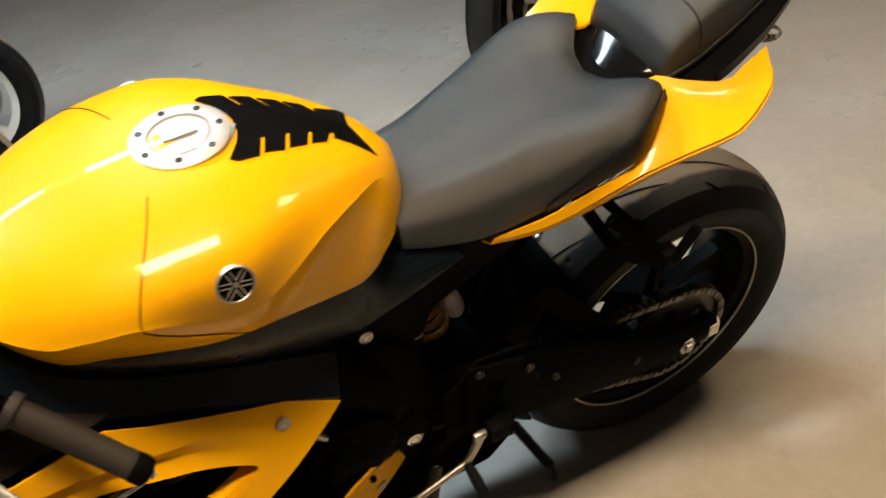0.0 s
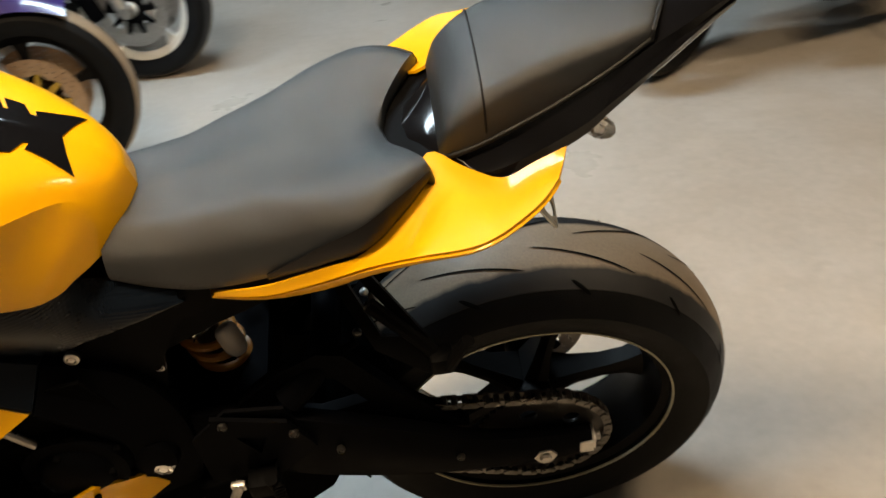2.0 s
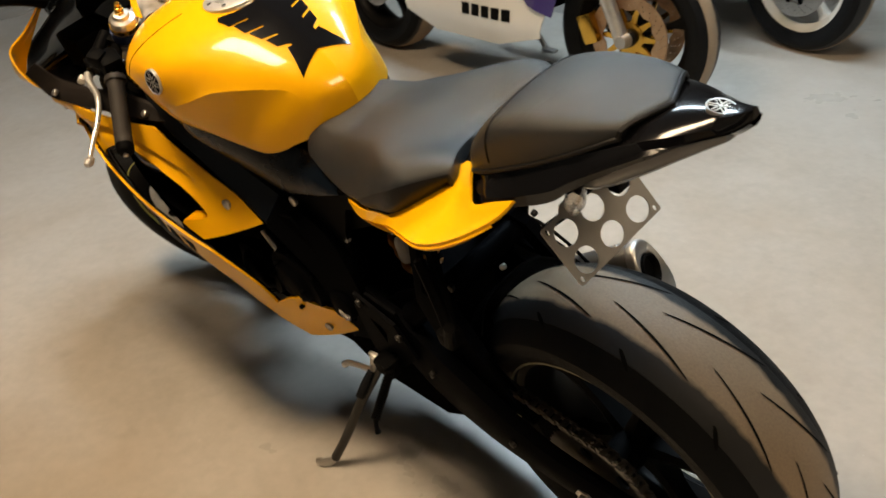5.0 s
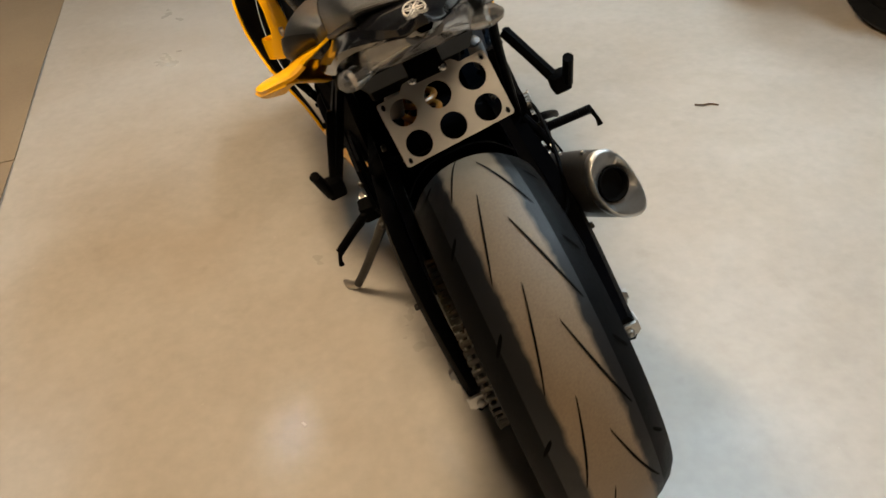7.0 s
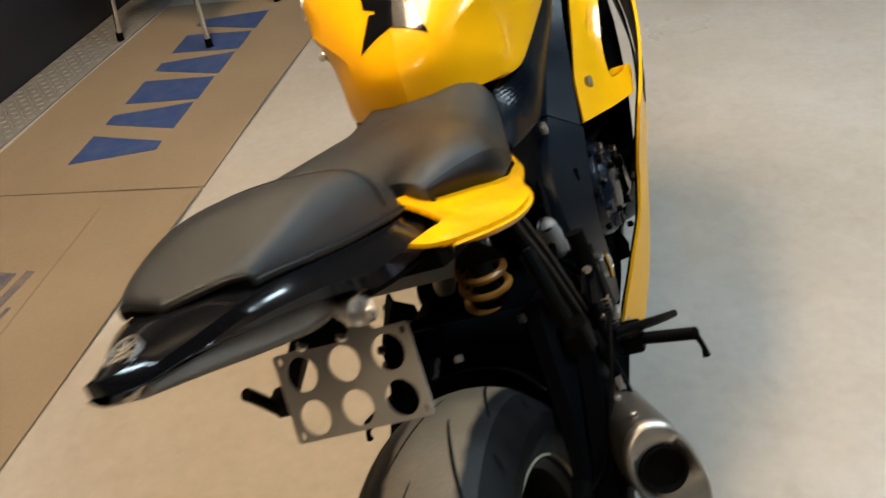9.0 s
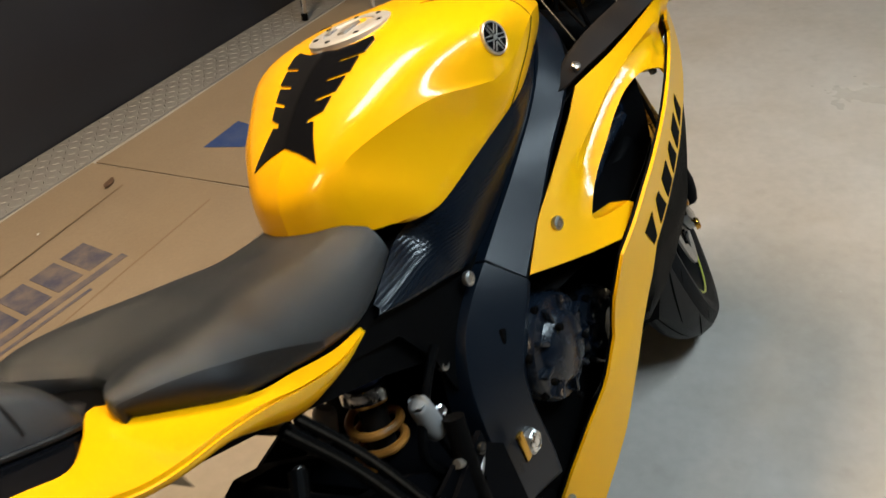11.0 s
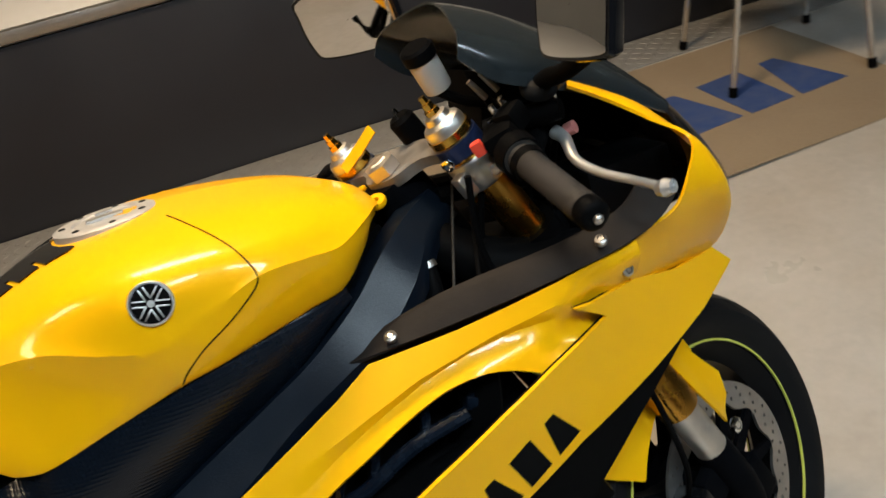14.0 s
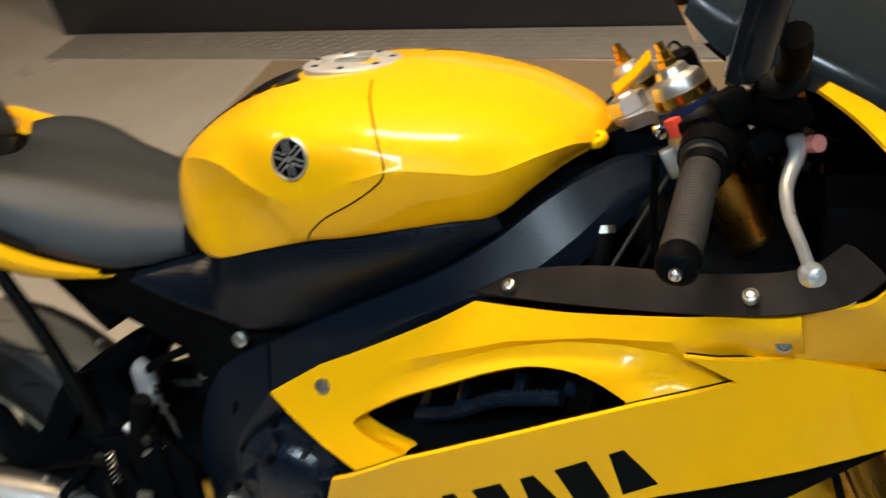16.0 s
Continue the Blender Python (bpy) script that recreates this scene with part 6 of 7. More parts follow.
for s in (1, -1):
    part("heel_guard", moved(pose(0, 0, 0), (lambda q: q if s > 0 else mirrored(q))(sheet([(0.50, 0.50), (0.44, 0.56), (0.36, 0.55), (0.34, 0.47), (0.40, 0.40), (0.50, 0.38)], (), lambda u, w: 0.158, 0.006, 0.03))), FRAME_BLACK, bike, "black heel guard")
    ks = np.linspace(0, 1, 41)
    peg = part("footpeg", tube([(0.425, 0.165 * s, 0.41)] + [(0.398 - 0.024 * k, 0.196 + 0.074 * k, 0.412 - 0.038 * k) if s > 0 else (0.405 - 0.036 * k, -0.20 - 0.082 * k, 0.412 + 0.020 * k) for k in ks], [0.012] + [0.0098 if i % 2 else 0.0076 for i in range(41)], 10, 1), BLACK, bike, "black knurled footpeg", sharp=60)
    part("peg_feeler", tube([(0.374, 0.268, 0.374), (0.371, 0.275, 0.360), (0.371, 0.277, 0.348)] if s > 0 else [(0.369, -0.280, 0.430), (0.362, -0.286, 0.412), (0.356, -0.287, 0.398)], [0.005, 0.004, 0.006], 8), BLACK, peg)
    part("peg_mount", joined(block(0.045, 0.036, 0.034, 0.007, (0.418, 0.182 * s, 0.408)), tube([(0.405, 0.192 * s, 0.395), (0.405, 0.192 * s, 0.425)], 0.009, 10)), BLACK, peg)
    # pillion peg hanger
    hg = part("peg_arm", tube([(0.215, 0.150 * s, 0.735), (0.17, 0.172 * s, 0.695), (0.140, 0.188 * s, 0.664)], [0.010, 0.0095, 0.010], 10), BLACK, bike)
    part("pillion_peg", joined(block(0.030, 0.030, 0.030, 0.006, (0.135, 0.192 * s, 0.660)), tube([(0.128, 0.202 * s, 0.655), (0.112, 0.206 * s, 0.690), (0.100, 0.208 * s, 0.712)], 0.0085, 10)), BLACK, hg, "folded pillion peg")
gear = part("gear_lever", joined(tube([(0.452, 0.186, 0.416), (0.466, 0.189, 0.388), (0.480, 0.190, 0.364), (0.496, 0.190, 0.354), (0.574, 0.190, 0.324), (0.600, 0.192, 0.305)], [0.008, 0.007, 0.006, 0.006, 0.006, 0.008], 10), block(0.022, 0.010, 0.016, 0.003, (0.455, 0.186, 0.412))), STEEL, bike, "bright gear shift lever")
part("toe_peg", tube([(0.482, 0.192, 0.360), (0.480, 0.216, 0.346), (0.478, 0.240, 0.332)], [0.008, 0.010, 0.009], 10), RUBBER, gear)
part("brake_pedal", tube([(0.36, -0.172, 0.470), (0.385, -0.196, 0.452), (0.440, -0.225, 0.412), (0.500, -0.240, 0.368)], [0.009, 0.008, 0.007, 0.006], 10), BLACK, bike, "rear brake pedal")
cyl = part("master_cylinder", tube([(0.44, -0.155, 0.60), (0.42, -0.160, 0.52), (0.42, -0.162, 0.46)], [0.014, 0.014, 0.010], 12), BLACK, bike, "rear brake master cylinder")
part("fluid_pot", tube([(0.425, -0.126, 0.632), (0.426, -0.126, 0.628), (0.432, -0.127, 0.585), (0.433, -0.127, 0.580)], [0.011, 0.0145, 0.0145, 0.010], 16), POT, cyl, "grey brake fluid pot")
part("fluid_hose", tube([(0.445, -0.115, 0.565), (0.432, -0.135, 0.545), (0.43, -0.15, 0.53)], 0.005, 8), BLACK, cyl)
shock = part("rear_shock", tube([(0.505, 0.01, 0.70), (0.475, 0.01, 0.57), (0.45, 0.01, 0.45)], 0.020, 14), DARK_STEEL, bike, "rear shock absorber")
coil = [(0.474 - 0.026 * t + 0.036 * math.cos(2 * math.pi * 4 * t), 0.01 + 0.036 * math.sin(2 * math.pi * 4 * t), 0.572 - 0.105 * t) for t in np.linspace(0, 1, 100)]
part("spring_collar", moved(facing((0.482, 0.01, 0.598), (0.2, 0, 1)), turned([(0.020, 0.016), (0.034, 0.014), (0.037, 0.008), (0.037, -0.006), (0.033, -0.012), (0.020, -0.014)], 24)), CHROME, shock, "bright spring collar")
part("adjuster_ring", moved(facing((0.486, 0.01, 0.622), (0.2, 0, 1)), turned([(0.020, 0.008), (0.031, 0.007), (0.031, -0.007), (0.020, -0.008)], 12)), BLUE_ANOD, shock, "blue adjuster ring")
part("spring", tube(coil, 0.0065, 8, 1), COPPER, shock, "orange coil spring")
part("remote_pot", tube([(0.436, 0.046, 0.608), (0.432, 0.049, 0.600), (0.424, 0.055, 0.572), (0.421, 0.057, 0.562)], [0.012, 0.0165, 0.0165, 0.012], 16), RESERVOIR, shock, "pale shock reservoir")

# swingarm, hugger, chain
for s in (1, -1):
    arm = [(0.565, 0.105, 0.450, 0.100, 0.030), (0.48, 0.118, 0.450, 0.130, 0.032), (0.36, 0.138, 0.428, 0.156, 0.034), (0.22, 0.149, 0.393, 0.132, 0.034), (0.10, 0.146, 0.348, 0.088, 0.032), (0.0, 0.138, 0.322, 0.074, 0.030), (-0.075, 0.132, 0.316, 0.055, 0.026)]
    st = [[(x, (y - t / 2) * s, z - h / 2 + 0.006), (x, (y + t / 2 - 0.008) * s, z - h / 2), (x, (y + t / 2) * s, z - h / 4), (x, (y + t / 2) * s, z + h / 4), (x, (y + t / 2 - 0.008) * s, z + h / 2), (x, (y - t / 2) * s, z + h / 2 - 0.006)] for x, y, z, h, t in arm]
    st = spline(np.array(st).reshape(len(st), -1), 5).reshape(-1, 6, 3)
    sa = part("swingarm", rings(st), FRAME_BLACK, bike, "black alloy swingarm", sharp=28)
    part("chain_adjuster", joined(block(0.009, 0.030, 0.026, 0.002, (-0.077, 0.131 * s, 0.317)), block(0.022, 0.005, 0.026, 0.001, (-0.066, 0.148 * s, 0.317))), ALLOY, sa, "bright chain adjuster plate")
    screw((-0.086, 0.131 * s, 0.317), (-1, 0, 0), 0.007, sa, STEEL)
    part("axle_nut", moved(facing((0, 0.146 * s, 0.316), (0, s, 0)), turned([(0.001, 0.016), (0.009, 0.016), (0.010, 0.010), (0.018, 0.010), (0.019, 0.0), (0.019, -0.01)], 6)), STEEL, sa)
for s in (1, -1):
    br = sheet([(0.470, 0.470), (0.430, 0.520), (0.360, 0.575), (0.305, 0.600), (0.270, 0.590), (0.205, 0.500), (0.110, 0.395), (0.250, 0.420), (0.360, 0.450)], [[(0.395, 0.500), (0.330, 0.548), (0.290, 0.548), (0.250, 0.490), (0.320, 0.475)]],
               lambda u, w: 0.128 - 0.10 * max(0, w - 0.45), 0.020, 0.03)
    part("swingarm_brace", br if s > 0 else mirrored(br), FRAME_BLACK, bike, "black alloy swingarm brace", sharp=35)
part("swingarm_bridge", joined(block(0.14, 0.24, 0.14, 0.02, (0.46, 0, 0.44)), tube([(0.36, 0.125, 0.52), (0.30, 0.08, 0.57), (0.30, -0.08, 0.57), (0.36, -0.125, 0.52)], 0.022, 12)), FRAME_BLACK, bike)
part("exhaust_chamber", rings([[(x, y * w, z0 + (z1 - z0) * k) for y, k in ((-1, 0.15), (-1, 0.85), (-0.8, 1), (0.8, 1), (1, 0.85), (1, 0.15), (0.8, 0), (-0.8, 0))] for x, w, z0, z1 in ((0.305, 0.07, 0.26, 0.34), (0.345, 0.110, 0.212, 0.40), (0.40, 0.122, 0.180, 0.40), (0.60, 0.125, 0.180, 0.40), (0.74, 0.10, 0.17, 0.36))]), CAST, bike, "dark exhaust chamber under the engine")
for s in (1, -1):
    cs = sheet([(0.555, 0.55), (0.60, 0.665), (0.68, 0.66), (0.78, 0.655), (0.84, 0.60), (0.80, 0.48), (0.70, 0.42), (0.60, 0.40), (0.55, 0.42)], (), lambda u, w: 0.150 + 0.010 * math.sin((u - 0.55) * 9) if s > 0 else 0.118, 0.006, 0.02)
    part("crankcase_cover", cs if s > 0 else mirrored(cs), CAST, bike, "black crankcase side cover")
    hp = sheet([(0.275, 0.80), (0.235, 0.80), (0.150, 0.690), (0.128, 0.655), (0.150, 0.645), (0.215, 0.680)], [[(0.245, 0.775), (0.225, 0.765), (0.165, 0.690), (0.205, 0.695)]], lambda u, w: 0.106 + 0.62 * (0.80 - w), 0.012, 0.02)
    if s > 0:
        part("hanger_plate", hp, BLACK, bike, "black pillion peg hanger")
part("linkage_rod", tube([(0.72, 0.168, 0.60), (0.66, 0.172, 0.52), (0.64, 0.172, 0.49)], 0.006, 8), STEEL, bike)
hug = []
for a in np.linspace(8, 112, 10):
    r_, t_ = 0.345, radians(a)
    wid = 0.100 if a < 80 else 0.085
    hug.append([(r_ * math.sin(t_) - 0.035 * abs(b) ** 3 * math.sin(t_), wid * b, 0.313 + r_ * math.cos(t_) - 0.05 * abs(b) ** 3 * math.cos(t_)) for b in np.linspace(-1, 1, 9)])
hugger = part("rear_hugger", thick_net(np.array(hug[3:]), 3, 2, 0.003), BLACK, bike, "black rear hugger")
screw((0.236, 0.0, 0.585), (0.6, 0, 0.9), 0.006, hugger, ALLOY)
part("inner_mudguard", rings([[(x, -0.085, z), (x, -0.05, z + 0.012), (x, 0.05, z + 0.012), (x, 0.085, z), (x, 0.08, z - 0.006), (x, -0.08, z - 0.006)] for x, z in ((0.34, 0.66), (0.24, 0.76), (0.12, 0.83), (0.02, 0.875), (-0.03, 0.90))]), BLACK, bike, "black inner mudguard under the tail")
spr = part("rear_sprocket", moved(pose(0, 0.112, 0.313), sheet([((0.104 + 0.005 * (i % 2)) * math.cos(i * math.pi / 44), (0.104 + 0.005 * (i % 2)) * math.sin(i * math.pi / 44)) for i in range(88)],
           [[(0.06 * math.cos(a) + 0.014 * math.cos(t), 0.06 * math.sin(a) + 0.014 * math.sin(t)) for t in np.arange(14) * math.pi / 7] for a in np.arange(5) * 2 * math.pi / 5], None, 0.006, 0.03)), DARK_STEEL, rear_wheel, "dark steel rear sprocket")
links, rollers = [], []
R1, R2, C1, C2 = 0.106, 0.040, np.array((0.0, 0.313)), np.array((0.585, 0.455))
d = C2 - C1
ang = math.atan2(d[1], d[0])
off = math.acos((R1 - R2) / np.linalg.norm(d))
a_top, a_bot = ang + off, ang - off
path = [C1 + R1 * np.array((math.cos(a), math.sin(a))) for a in np.linspace(a_top, a_bot + 2 * math.pi, 40)]
path += [C2 + R2 * np.array((math.cos(a), math.sin(a))) for a in np.linspace(a_bot, a_top, 14)]
path = np.array(path + [path[0]])
seg = np.r_[0, np.cumsum(np.linalg.norm(np.diff(path, axis=0), axis=1))]
for i in range(int(seg[-1] / 0.0159)):
    q = np.array([np.interp(i * 0.0159, seg, path[:, k]) for k in (0, 1)])
    q2 = np.array([np.interp(i * 0.0159 + 0.0159, seg, path[:, k]) for k in (0, 1)])
    a = math.degrees(math.atan2(q2[1] - q[1], q2[0] - q[0]))
    m_ = (q + q2) / 2
    y = 0.0085 if i % 2 else 0.0065
    for sy in (-y, y):
        links.append(moved(pose(m_[0], 0.112 + sy, m_[1], 0, -a, 0), block(0.021, 0.0018, 0.0125, 0.0)))
    rollers.append(moved(pose(q[0], 0.112, q[1]), turned([(0.0052, -0.0105), (0.0052, 0.0105)], 8)))
CHAIN = material("worn_chain_steel", (0.17, 0.16, 0.145), 0.36, metal=0.75, vary=0.8, vary_scale=40, tint=(0.08, 0.075, 0.07), rough_vary=0.12)
chain = tagged(part("drive_chain", joined(*links), CHAIN, bike, "oily steel drive chain"), kind="stuff")
tagged(part("chain_core", joined(*rollers), CHAIN, chain), kind="stuff")
# small fittings round the footrests and the swingarm
for s in (1, -1):
    side = (lambda q: q) if s > 0 else mirrored
    rs = part("footrest_plate", side(sheet([(0.46, 0.56), (0.36, 0.53), (0.33, 0.46), (0.40, 0.395), (0.47, 0.41)], [[(0.435, 0.51), (0.395, 0.50), (0.41, 0.46)], [(0.39, 0.445), (0.42, 0.43), (0.43, 0.415), (0.405, 0.415)]],
                                         lambda u, w: 0.168, 0.007, 0.02)), FRAME_BLACK, bike, "black footrest hanger plate")
    for at in ((0.445, 0.170, 0.545), (0.355, 0.170, 0.505), (0.405, 0.170, 0.405)):
        screw((at[0], at[1] * s, at[2]), (0, s, 0), 0.007, rs, DARK_STEEL)
    for at in ((0.30, 0.166, 0.44), (0.13, 0.166, 0.372), (0.245, 0.1, 0.62), (0.215, 0.152, 0.735), (0.27, 0.112, 0.79)):
        screw((at[0], at[1] * s, at[2]), (0, s, 0.15), 0.006, bike, DARK_STEEL)
    part("pivot_cap", moved(facing((0.557, 0.154 * s, 0.448), (0, s, 0)), turned([(0.006, 0.010), (0.014, 0.010), (0.018, 0.006), (0.019, -0.004), (0.006, -0.004)], 6)), ALLOY, bike)
    for k in range(4):
        screw((0.655 + 0.055 * math.cos(1.5 * k), 0.198 * s, 0.51 + 0.055 * math.sin(1.5 * k)), (0, s, 0), 0.005, bike, CAST)
part("brake_line", tube([(0.42, -0.170, 0.465), (0.36, -0.178, 0.500), (0.26, -0.172, 0.475), (0.16, -0.150, 0.430), (0.12, -0.122, 0.418)], 0.0035, 8), BLACK, bike)
part("pushrod", tube([(0.42, -0.164, 0.46), (0.405, -0.176, 0.425)], 0.004, 8), CHROME, bike)
part("pedal_spring", tube([(0.38 + 0.002 * math.cos(k), -0.176 + 0.006 * math.sin(k * 1.0), 0.47 + 0.0012 * k) for k in np.arange(0, 44, 0.7)], 0.0014, 6, 1), STEEL, bike)
part("exhaust_hanger", tube([(0.335, -0.150, 0.50), (0.30, -0.172, 0.46), (0.275, -0.180, 0.43)], [0.010, 0.008, 0.010], 10), FRAME_BLACK, bike)
part("heat_clip", moved(facing((0.285, -0.178, 0.445), (0, -1, 0.3)), ring_turned([(0.006, -0.004), (0.012, -0.004), (0.012, 0.004), (0.006, 0.004)], 16)), ALLOY, bike)
# bright bolts, links and struts on the right of the swingarm pivot
for path, r in ((((0.232, -0.142, 0.772), (0.287, -0.142, 0.663), (0.346, -0.144, 0.508)), 0.0085), (((0.250, -0.146, 0.772), (0.305, -0.146, 0.663), (0.362, -0.148, 0.512)), 0.0065)):
    st = part("hanger_strut", tube(path, r, 10), BLACK, bike, "black hanger strut")
    # Thin steel line along each strut, added to stand for its edge highlight.
    part("sheen_edge", tube([(x - 0.004, y - r * 0.75, z + 0.004) for x, y, z in path], 0.0018, 8), DARK_STEEL, st, "thin steel line standing for the strut's edge highlight")
for at in ((0.447, -0.132, 0.602), (0.455, -0.132, 0.571)):
    screw(at, (-0.3, -1, 0.4), 0.008, bike, CHROME)
part("pushrod", tube([(0.450, -0.134, 0.590), (0.462, -0.134, 0.555), (0.470, -0.134, 0.528)], 0.0034, 8), CHROME, bike)
part("pedal_link", joined(tube([(0.405, -0.160, 0.556), (0.430, -0.161, 0.540), (0.459, -0.160, 0.524)], 0.006, 10), tube([(0.448, -0.163, 0.530), (0.432, -0.165, 0.520), (0.409, -0.163, 0.507)], 0.005, 10)), STEEL, bike, "steel brake pedal link")
part("pivot_plate", block(0.014, 0.006, 0.044, 0.002, (0.525, -0.166, 0.470)), GOLD_BRIGHT, bike, "gold pivot plate")
part("heel_bolt", block(0.022, 0.007, 0.011, 0.002, (0.423, -0.176, 0.457)), ALLOY, bike)
part("wiring_loom", tube([(0.50, -0.120, 0.66), (0.44, -0.128, 0.63), (0.40, -0.122, 0.57), (0.42, -0.13, 0.52)], 0.006, 8), BLACK, bike)
part("speed_sensor", block(0.03, 0.018, 0.022, 0.004, (0.60, -0.150, 0.60), (0, 20, 0)), CAST, bike)
part("sprocket_cover", moved(facing((0.575, 0.148, 0.465), (0, 1, 0)), turned([(0.001, 0.016), (0.030, 0.016), (0.042, 0.010), (0.046, 0.0), (0.046, -0.01)], 28)), FRAME_BLACK, bike, "black front sprocket cover")
part("hugger_stay", tube([(0.335, 0.085, 0.53), (0.30, 0.092, 0.56), (0.25, 0.088, 0.585)], 0.006, 8), BLACK, bike)

# silencer
ax0, ax1 = np.array((0.44, -0.085, 0.30)), np.array((0.130, -0.227, 0.433))
axd = (ax1 - ax0) / np.linalg.norm(ax1 - ax0)
sx = np.cross(axd, (0, 0, 1.0))
sx /= np.linalg.norm(sx)
sz = np.cross(sx, axd)


def can(k, scale, inset=1.0):
    base = spline([(0.004, 0.064), (0.036, 0.046), (0.050, 0.005), (0.036, -0.042), (-0.006, -0.072), (-0.038, -0.072), (-0.052, -0.036), (-0.048, 0.018), (-0.030, 0.052)], 4, True) * scale * (0.84, 0.98)
    c = ax0 + (ax1 - ax0) * k
    return [c + sx * u + sz * w for u, w in base]


ex = part("silencer", rings([can(0.05, 0.55), can(0.2, 0.9), can(0.35, 1.04), can(0.8, 1.06), can(0.93, 1.04), can(0.96, 1.0)], caps=True), TITAN, bike, "stubby satin titanium silencer", sharp=45)
circ = lambda r_, k: [ax0 + (ax1 - ax0) * k + sx * r_ * math.cos(-t) + sz * r_ * math.sin(-t) for t in np.arange(36) * math.pi / 18 - math.pi / 2]
part("end_cap", rings([can(0.95, 1.02), can(0.985, 1.05), can(1.0, 1.0), can(1.005, 0.92), circ(0.032, 0.985), circ(0.029, 0.95)], caps=False), ALLOY, ex, "bright triangular end cap", sharp=50)
part("tail_pipe", rings([circ(0.029, 0.93), circ(0.030, 1.0), circ(0.027, 1.0), circ(0.025, 0.966)], caps=True), GROOVE, ex)
for k in (0.7, 0.9):
    p_ = ax0 + (ax1 - ax0) * k + sz * 0.066
    screw(tuple(p_), tuple(sz), 0.005, ex, STEEL)
part("exhaust_pipe", tube([(0.46, -0.08, 0.29), (0.56, -0.05, 0.25), (0.70, 0.0, 0.22), (0.9, 0, 0.24)], 0.030, 14), TITAN, bike)
# side stand
std = part("side_stand", tube([(0.520, 0.150, 0.325), (0.564, 0.205, 0.235), (0.598, 0.262, 0.150), (0.622, 0.302, 0.096)], [0.013, 0.011, 0.010, 0.010], 12), DARK_STEEL, bike, "grey steel side stand")
part("stand_foot", joined(tube([(0.622, 0.302, 0.094), (0.640, 0.322, 0.090), (0.655, 0.33, 0.092)], [0.012, 0.016, 0.010], 10, 4, 0.6), ), STEEL, std)
part("stand_spring", tube([(0.52, 0.150, 0.33), (0.555, 0.190, 0.255)], 0.007, 8), STEEL, std)
part("stand_bracket", block(0.06, 0.04, 0.05, 0.008, (0.50, 0.135, 0.34)), CAST, std)


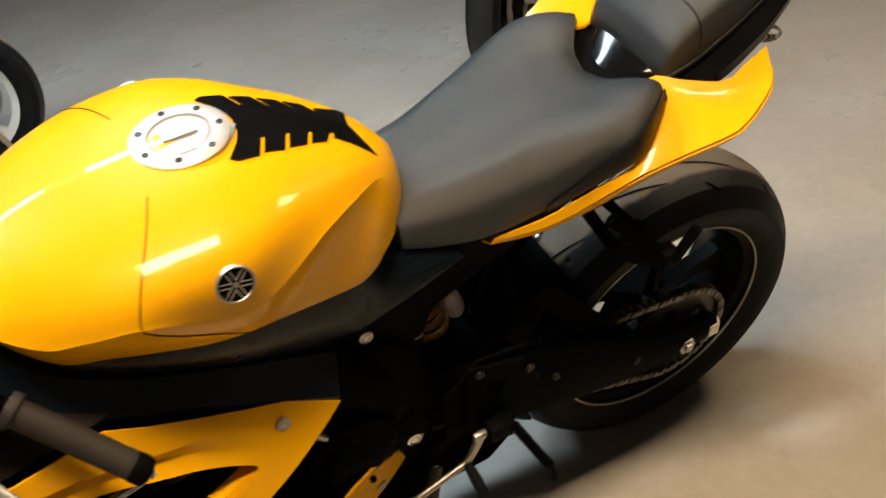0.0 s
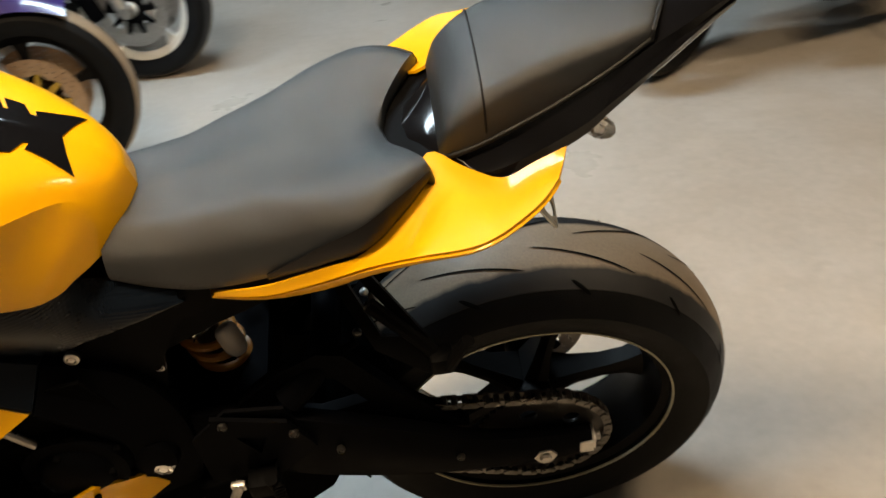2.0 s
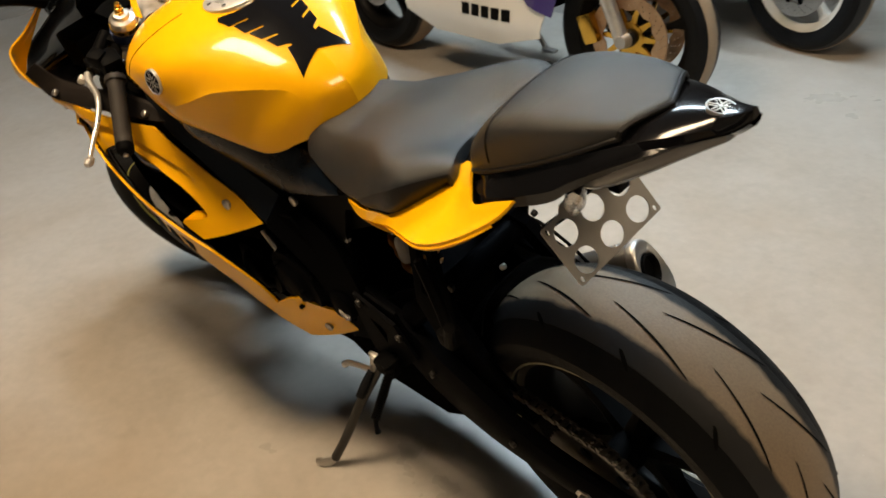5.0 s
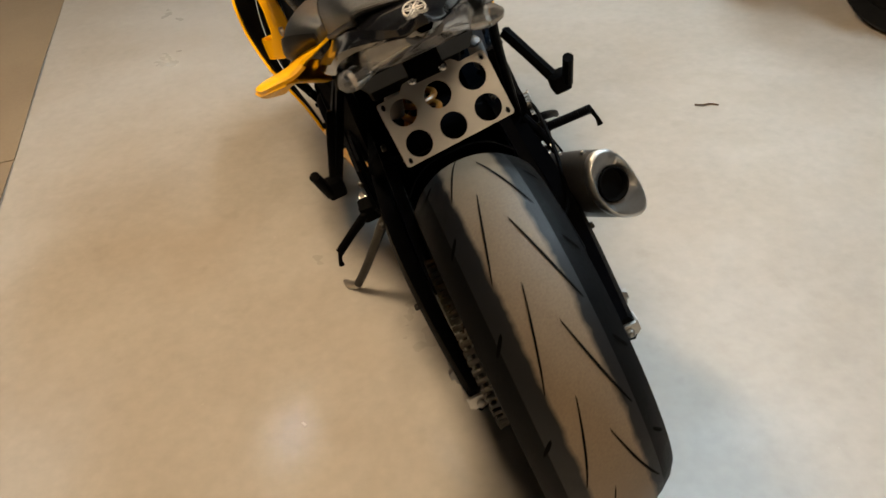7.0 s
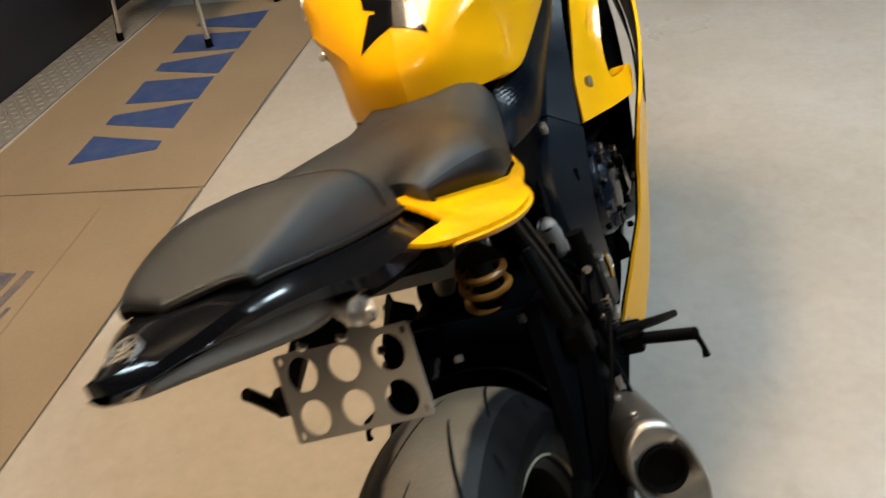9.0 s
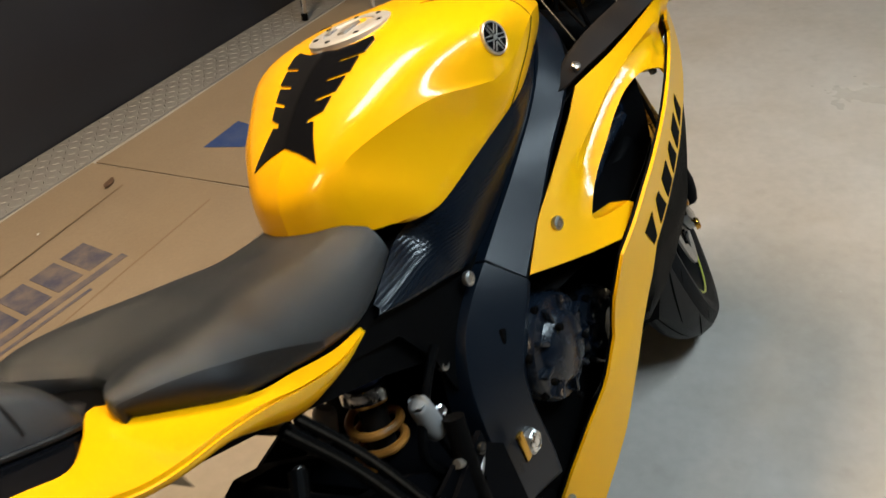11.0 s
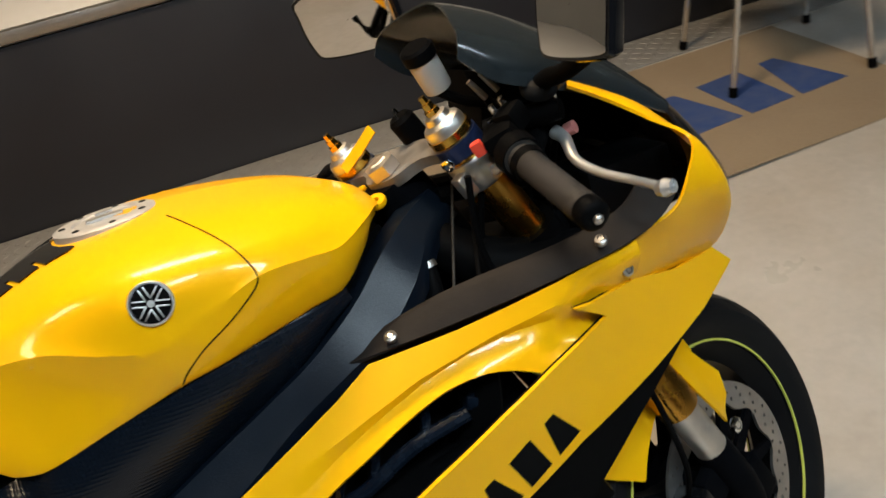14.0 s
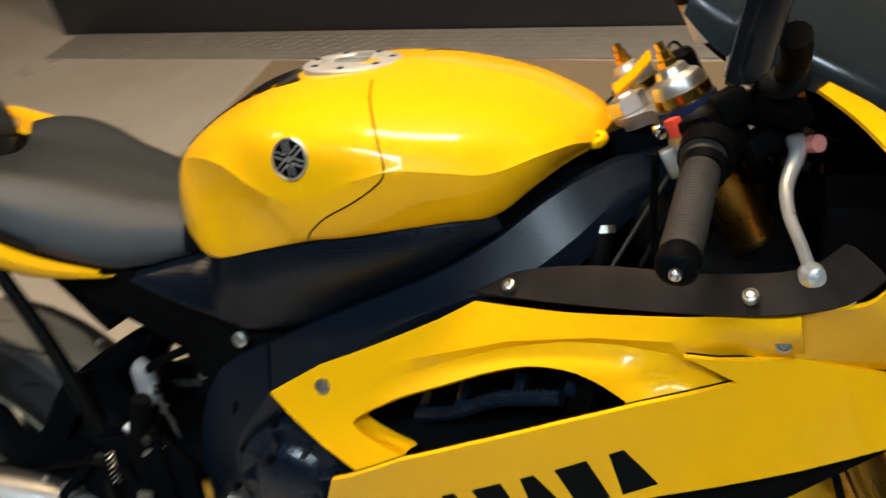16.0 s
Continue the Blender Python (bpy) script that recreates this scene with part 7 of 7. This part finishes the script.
# ---- other motorcycles in the row, a chair, and small things on the floor ----
def parked(label, m, body, accent, flash, rim, disc_mat, carrier, spoke_w=0.02, steer=0):
    """A full-faired sport motorcycle: x ahead from under its front axle."""
    b = thing("motorcycle", label, "motorcycle", m, group="motorcycles parked in the row")
    fw = pose(0, 0, 0.30, 0, 0, steer)
    wheel("front_wheel", fw, 0.30, 0.125, 0.222, 0.068, 0.046, [], spoke_w, [(0.10, 0.150, 0.062, disc_mat, "large brake disc"), (0.10, 0.150, -0.062, disc_mat, "large brake disc")], 18, b, rim, False, carrier, "front wheel with large brake discs")
    wheel("rear_wheel", pose(-1.40, 0, 0.315), 0.315, 0.18, 0.222, 0.095, 0.066, [], 0.024, [(0.07, 0.105, -0.085, STEEL, "rear brake disc")], 18, b, rim, False, None, "rear wheel")
    for s in (1, -1):
        up = lambda h: tuple(np.array(fw) @ np.array((-0.42 * (h - 0.28), 0.098 * s, h - 0.30, 1)))[:3]
        fl = part("fork_leg", tube([up(0.30), up(0.60)], 0.026, 16), ALLOY, b, "silver lower fork leg")
        part("fork_tube", tube([up(0.58), up(0.95)], 0.020, 14), CHROME, fl)
        part("axle_end", tube([tuple(np.array(fw) @ np.array((0, 0.085 * s, 0, 1)))[:3], tuple(np.array(fw) @ np.array((0, 0.125 * s, 0, 1)))[:3]], [0.030, 0.022], 14), STEEL, fl)
        part("brake_calliper", block(0.06, 0.05, 0.11, 0.012, tuple(np.array(fw) @ np.array((-0.15, 0.075 * s, 0.02, 1)))[:3], (0, -20, steer)), carrier or FRAME_BLACK, b)
        side = (lambda q: q) if s > 0 else mirrored
        low = sheet([(-0.26, 0.56), (-0.21, 0.42), (-0.27, 0.29), (-0.50, 0.225), (-0.85, 0.225), (-0.98, 0.30), (-0.95, 0.42), (-0.72, 0.47), (-0.58, 0.56), (-0.50, 0.66)], (),
                    lambda u, w: 0.255 - 0.10 * max(0, (u + 0.45)) - 0.5 * max(0, 0.33 - w) - 0.06 * max(0, w - 0.5), 0.004, 0.03)
        part("lower_fairing", side(low), body, b, "lower side fairing", sharp=40)
        mid = sheet([(-0.12, 0.98), (-0.06, 0.86), (-0.10, 0.72), (-0.16, 0.52), (-0.20, 0.38), (-0.28, 0.42), (-0.46, 0.62), (-0.66, 0.74), (-0.55, 0.84), (-0.34, 0.93)], (),
                    lambda u, w: 0.262 - 0.55 * max(0, u + 0.26) - 0.10 * max(0, w - 0.70), 0.004, 0.03)
        part("upper_fairing", side(mid), accent, b, "upper side fairing", sharp=40)
        fla = sheet([(-0.14, 0.72), (-0.19, 0.56), (-0.27, 0.54), (-0.44, 0.68), (-0.30, 0.82)], (), lambda u, w: 0.270 - 0.55 * max(0, u + 0.26) - 0.10 * max(0, w - 0.70), 0.003, 0.03)
        part("flash_panel", side(fla), flash, b, "bright flash panel")
        for i in range(5):
            cx = -0.38 - i * 0.052
            q = [(cx, 0.385), (cx - 0.040, 0.385), (cx - 0.044, 0.340), (cx - 0.004, 0.340)]
            part("lettering_slab", side(sheet(q, (), lambda u, w: 0.2572 - 0.10 * max(0, (u + 0.45)), 0.001, 0.02)), GROOVE, b)
        part("tail_side", side(sheet([(-1.0, 0.80), (-1.30, 0.86), (-1.62, 0.98), (-1.60, 0.92), (-1.30, 0.76), (-1.02, 0.72)], (), lambda u, w: 0.15 + 0.10 * (u + 1.2) * 0.6, 0.004, 0.05)), body, b, sharp=40)
    part("fuel_tank", rings([[(x, w * math.cos(t), z + h * math.sin(t)) for t in np.arange(14) * 2 * math.pi / 14] for x, w, z, h in ((-0.36, 0.10, 0.90, 0.07), (-0.48, 0.17, 0.93, 0.11), (-0.62, 0.18, 0.93, 0.12), (-0.78, 0.14, 0.88, 0.10), (-0.86, 0.08, 0.84, 0.06))]), body, b, sharp=60)
    part("seat", rings([[(x, w * math.cos(t), z + 0.04 * math.sin(t)) for t in np.arange(12) * 2 * math.pi / 12] for x, w, z in ((-0.84, 0.09, 0.81), (-1.0, 0.14, 0.81), (-1.18, 0.13, 0.84), (-1.34, 0.11, 0.90))]), VINYL, b, sharp=60)
    part("engine", block(0.50, 0.34, 0.36, 0.04, (-0.68, 0, 0.48)), CAST, b)
    for y in (0.12, -0.12):
        part("swingarm", block(0.52, 0.035, 0.07, 0.01, (-1.16, y, 0.37), (0, -12, 0)), FRAME_BLACK, b)
    mgp = [[(0.335 * math.sin(radians(a)), 0.07 * k, 0.30 + (0.335 - 0.04 * k * k) * math.cos(radians(a))) for k in np.linspace(-1, 1, 7)] for a in np.linspace(-70, 30, 8)]
    part("front_mudguard", moved(pose(0, 0, 0, 0, 0, steer), thick_net(np.array(mgp), 3, 3, 0.003)), accent, b)
    part("front_cowl", rings([[(x, w * math.cos(t), z + h * math.sin(t)) for t in np.arange(14) * 2 * math.pi / 14] for x, w, z, h in ((-0.42, 0.20, 0.92, 0.13), (-0.2, 0.20, 0.92, 0.15), (-0.05, 0.16, 0.88, 0.13), (0.06, 0.07, 0.84, 0.06))]), body, b, sharp=60)
    std = part("side_stand", tube([(-0.80, 0.14, 0.30), (-0.76, 0.24, 0.14), (-0.73, 0.30, 0.02)], 0.012, 10), CHROME, b, "bright side stand")
    part("stand_foot", block(0.07, 0.035, 0.012, 0.004, (-0.72, 0.31, 0.008)), STEEL, std)
    return b


parked("white, purple and lime sport motorcycle with gold brake carriers", Matrix.Translation((1.285, -1.545, 0)) @ pose(0, 0, 0, 0, 0, 180), WHITE_PAINT, PURPLE, LIME, RIM, BRONZE, GOLD_BRIGHT, steer=8)
parked("white and grey sport motorcycle with pale wheel rims", Matrix.Translation((1.16, -2.44, 0)) @ pose(0, 0, 0, 0, 0, 180), WHITE_PAINT, BLACK_GLOSS, WHITE_PAINT, WHITE_PAINT, STEEL, FRAME_BLACK, steer=-10)
parked("dark sport motorcycle parked on its side stand", Matrix.Translation((-0.77, -1.80, 0)) @ pose(0, 0, 0, -8, 0, 15), BLACK_GLOSS, BLACK_GLOSS, BLACK, RIM, STEEL, FRAME_BLACK, steer=28)

# tube-legged chair on the cardboard
chair = thing("chair", "metal chair with chrome tube legs on the cardboard", "chair", Matrix.Translation((3.038, 1.744, 0.014)) @ pose(0, 0, 0, 0, 0, -17.7))
for x, y in ((-0.2185, -0.2185), (-0.2185, 0.2185), (0.2185, -0.2185), (0.2185, 0.2185)):
    leg = part("leg", tube([(x * 1.12, y * 1.12, 0.0), (x * 1.0, y * 1.0, 0.30), (x * 0.95, y * 0.95, 0.44)], 0.0115, 12), CHROME, chair, "chrome tube leg")
    part("foot_cap", tube([(x * 1.125, y * 1.125, -0.002), (x * 1.11, y * 1.11, 0.03)], 0.015, 10), BLACK, leg)
part("seat_rail", tube([(-0.205, -0.200, 0.42), (0, -0.225, 0.405), (0.205, -0.200, 0.42)], 0.012, 12), CHROME, chair)
part("seat_rail", tube([(-0.205, 0.200, 0.42), (0, 0.215, 0.415), (0.205, 0.200, 0.42)], 0.012, 12), CHROME, chair)
part("seat", block(0.42, 0.42, 0.04, 0.015, (0, 0, 0.46)), VINYL, chair, "dark padded seat")
part("backrest", block(0.40, 0.03, 0.22, 0.012, (0, 0.23, 0.78), (-8, 0, 0)), VINYL, chair)
for x in (-0.19, 0.19):
    part("back_post", tube([(x, 0.19, 0.44), (x, 0.205, 0.62), (x, 0.23, 0.86)], 0.0115, 10), CHROME, chair)
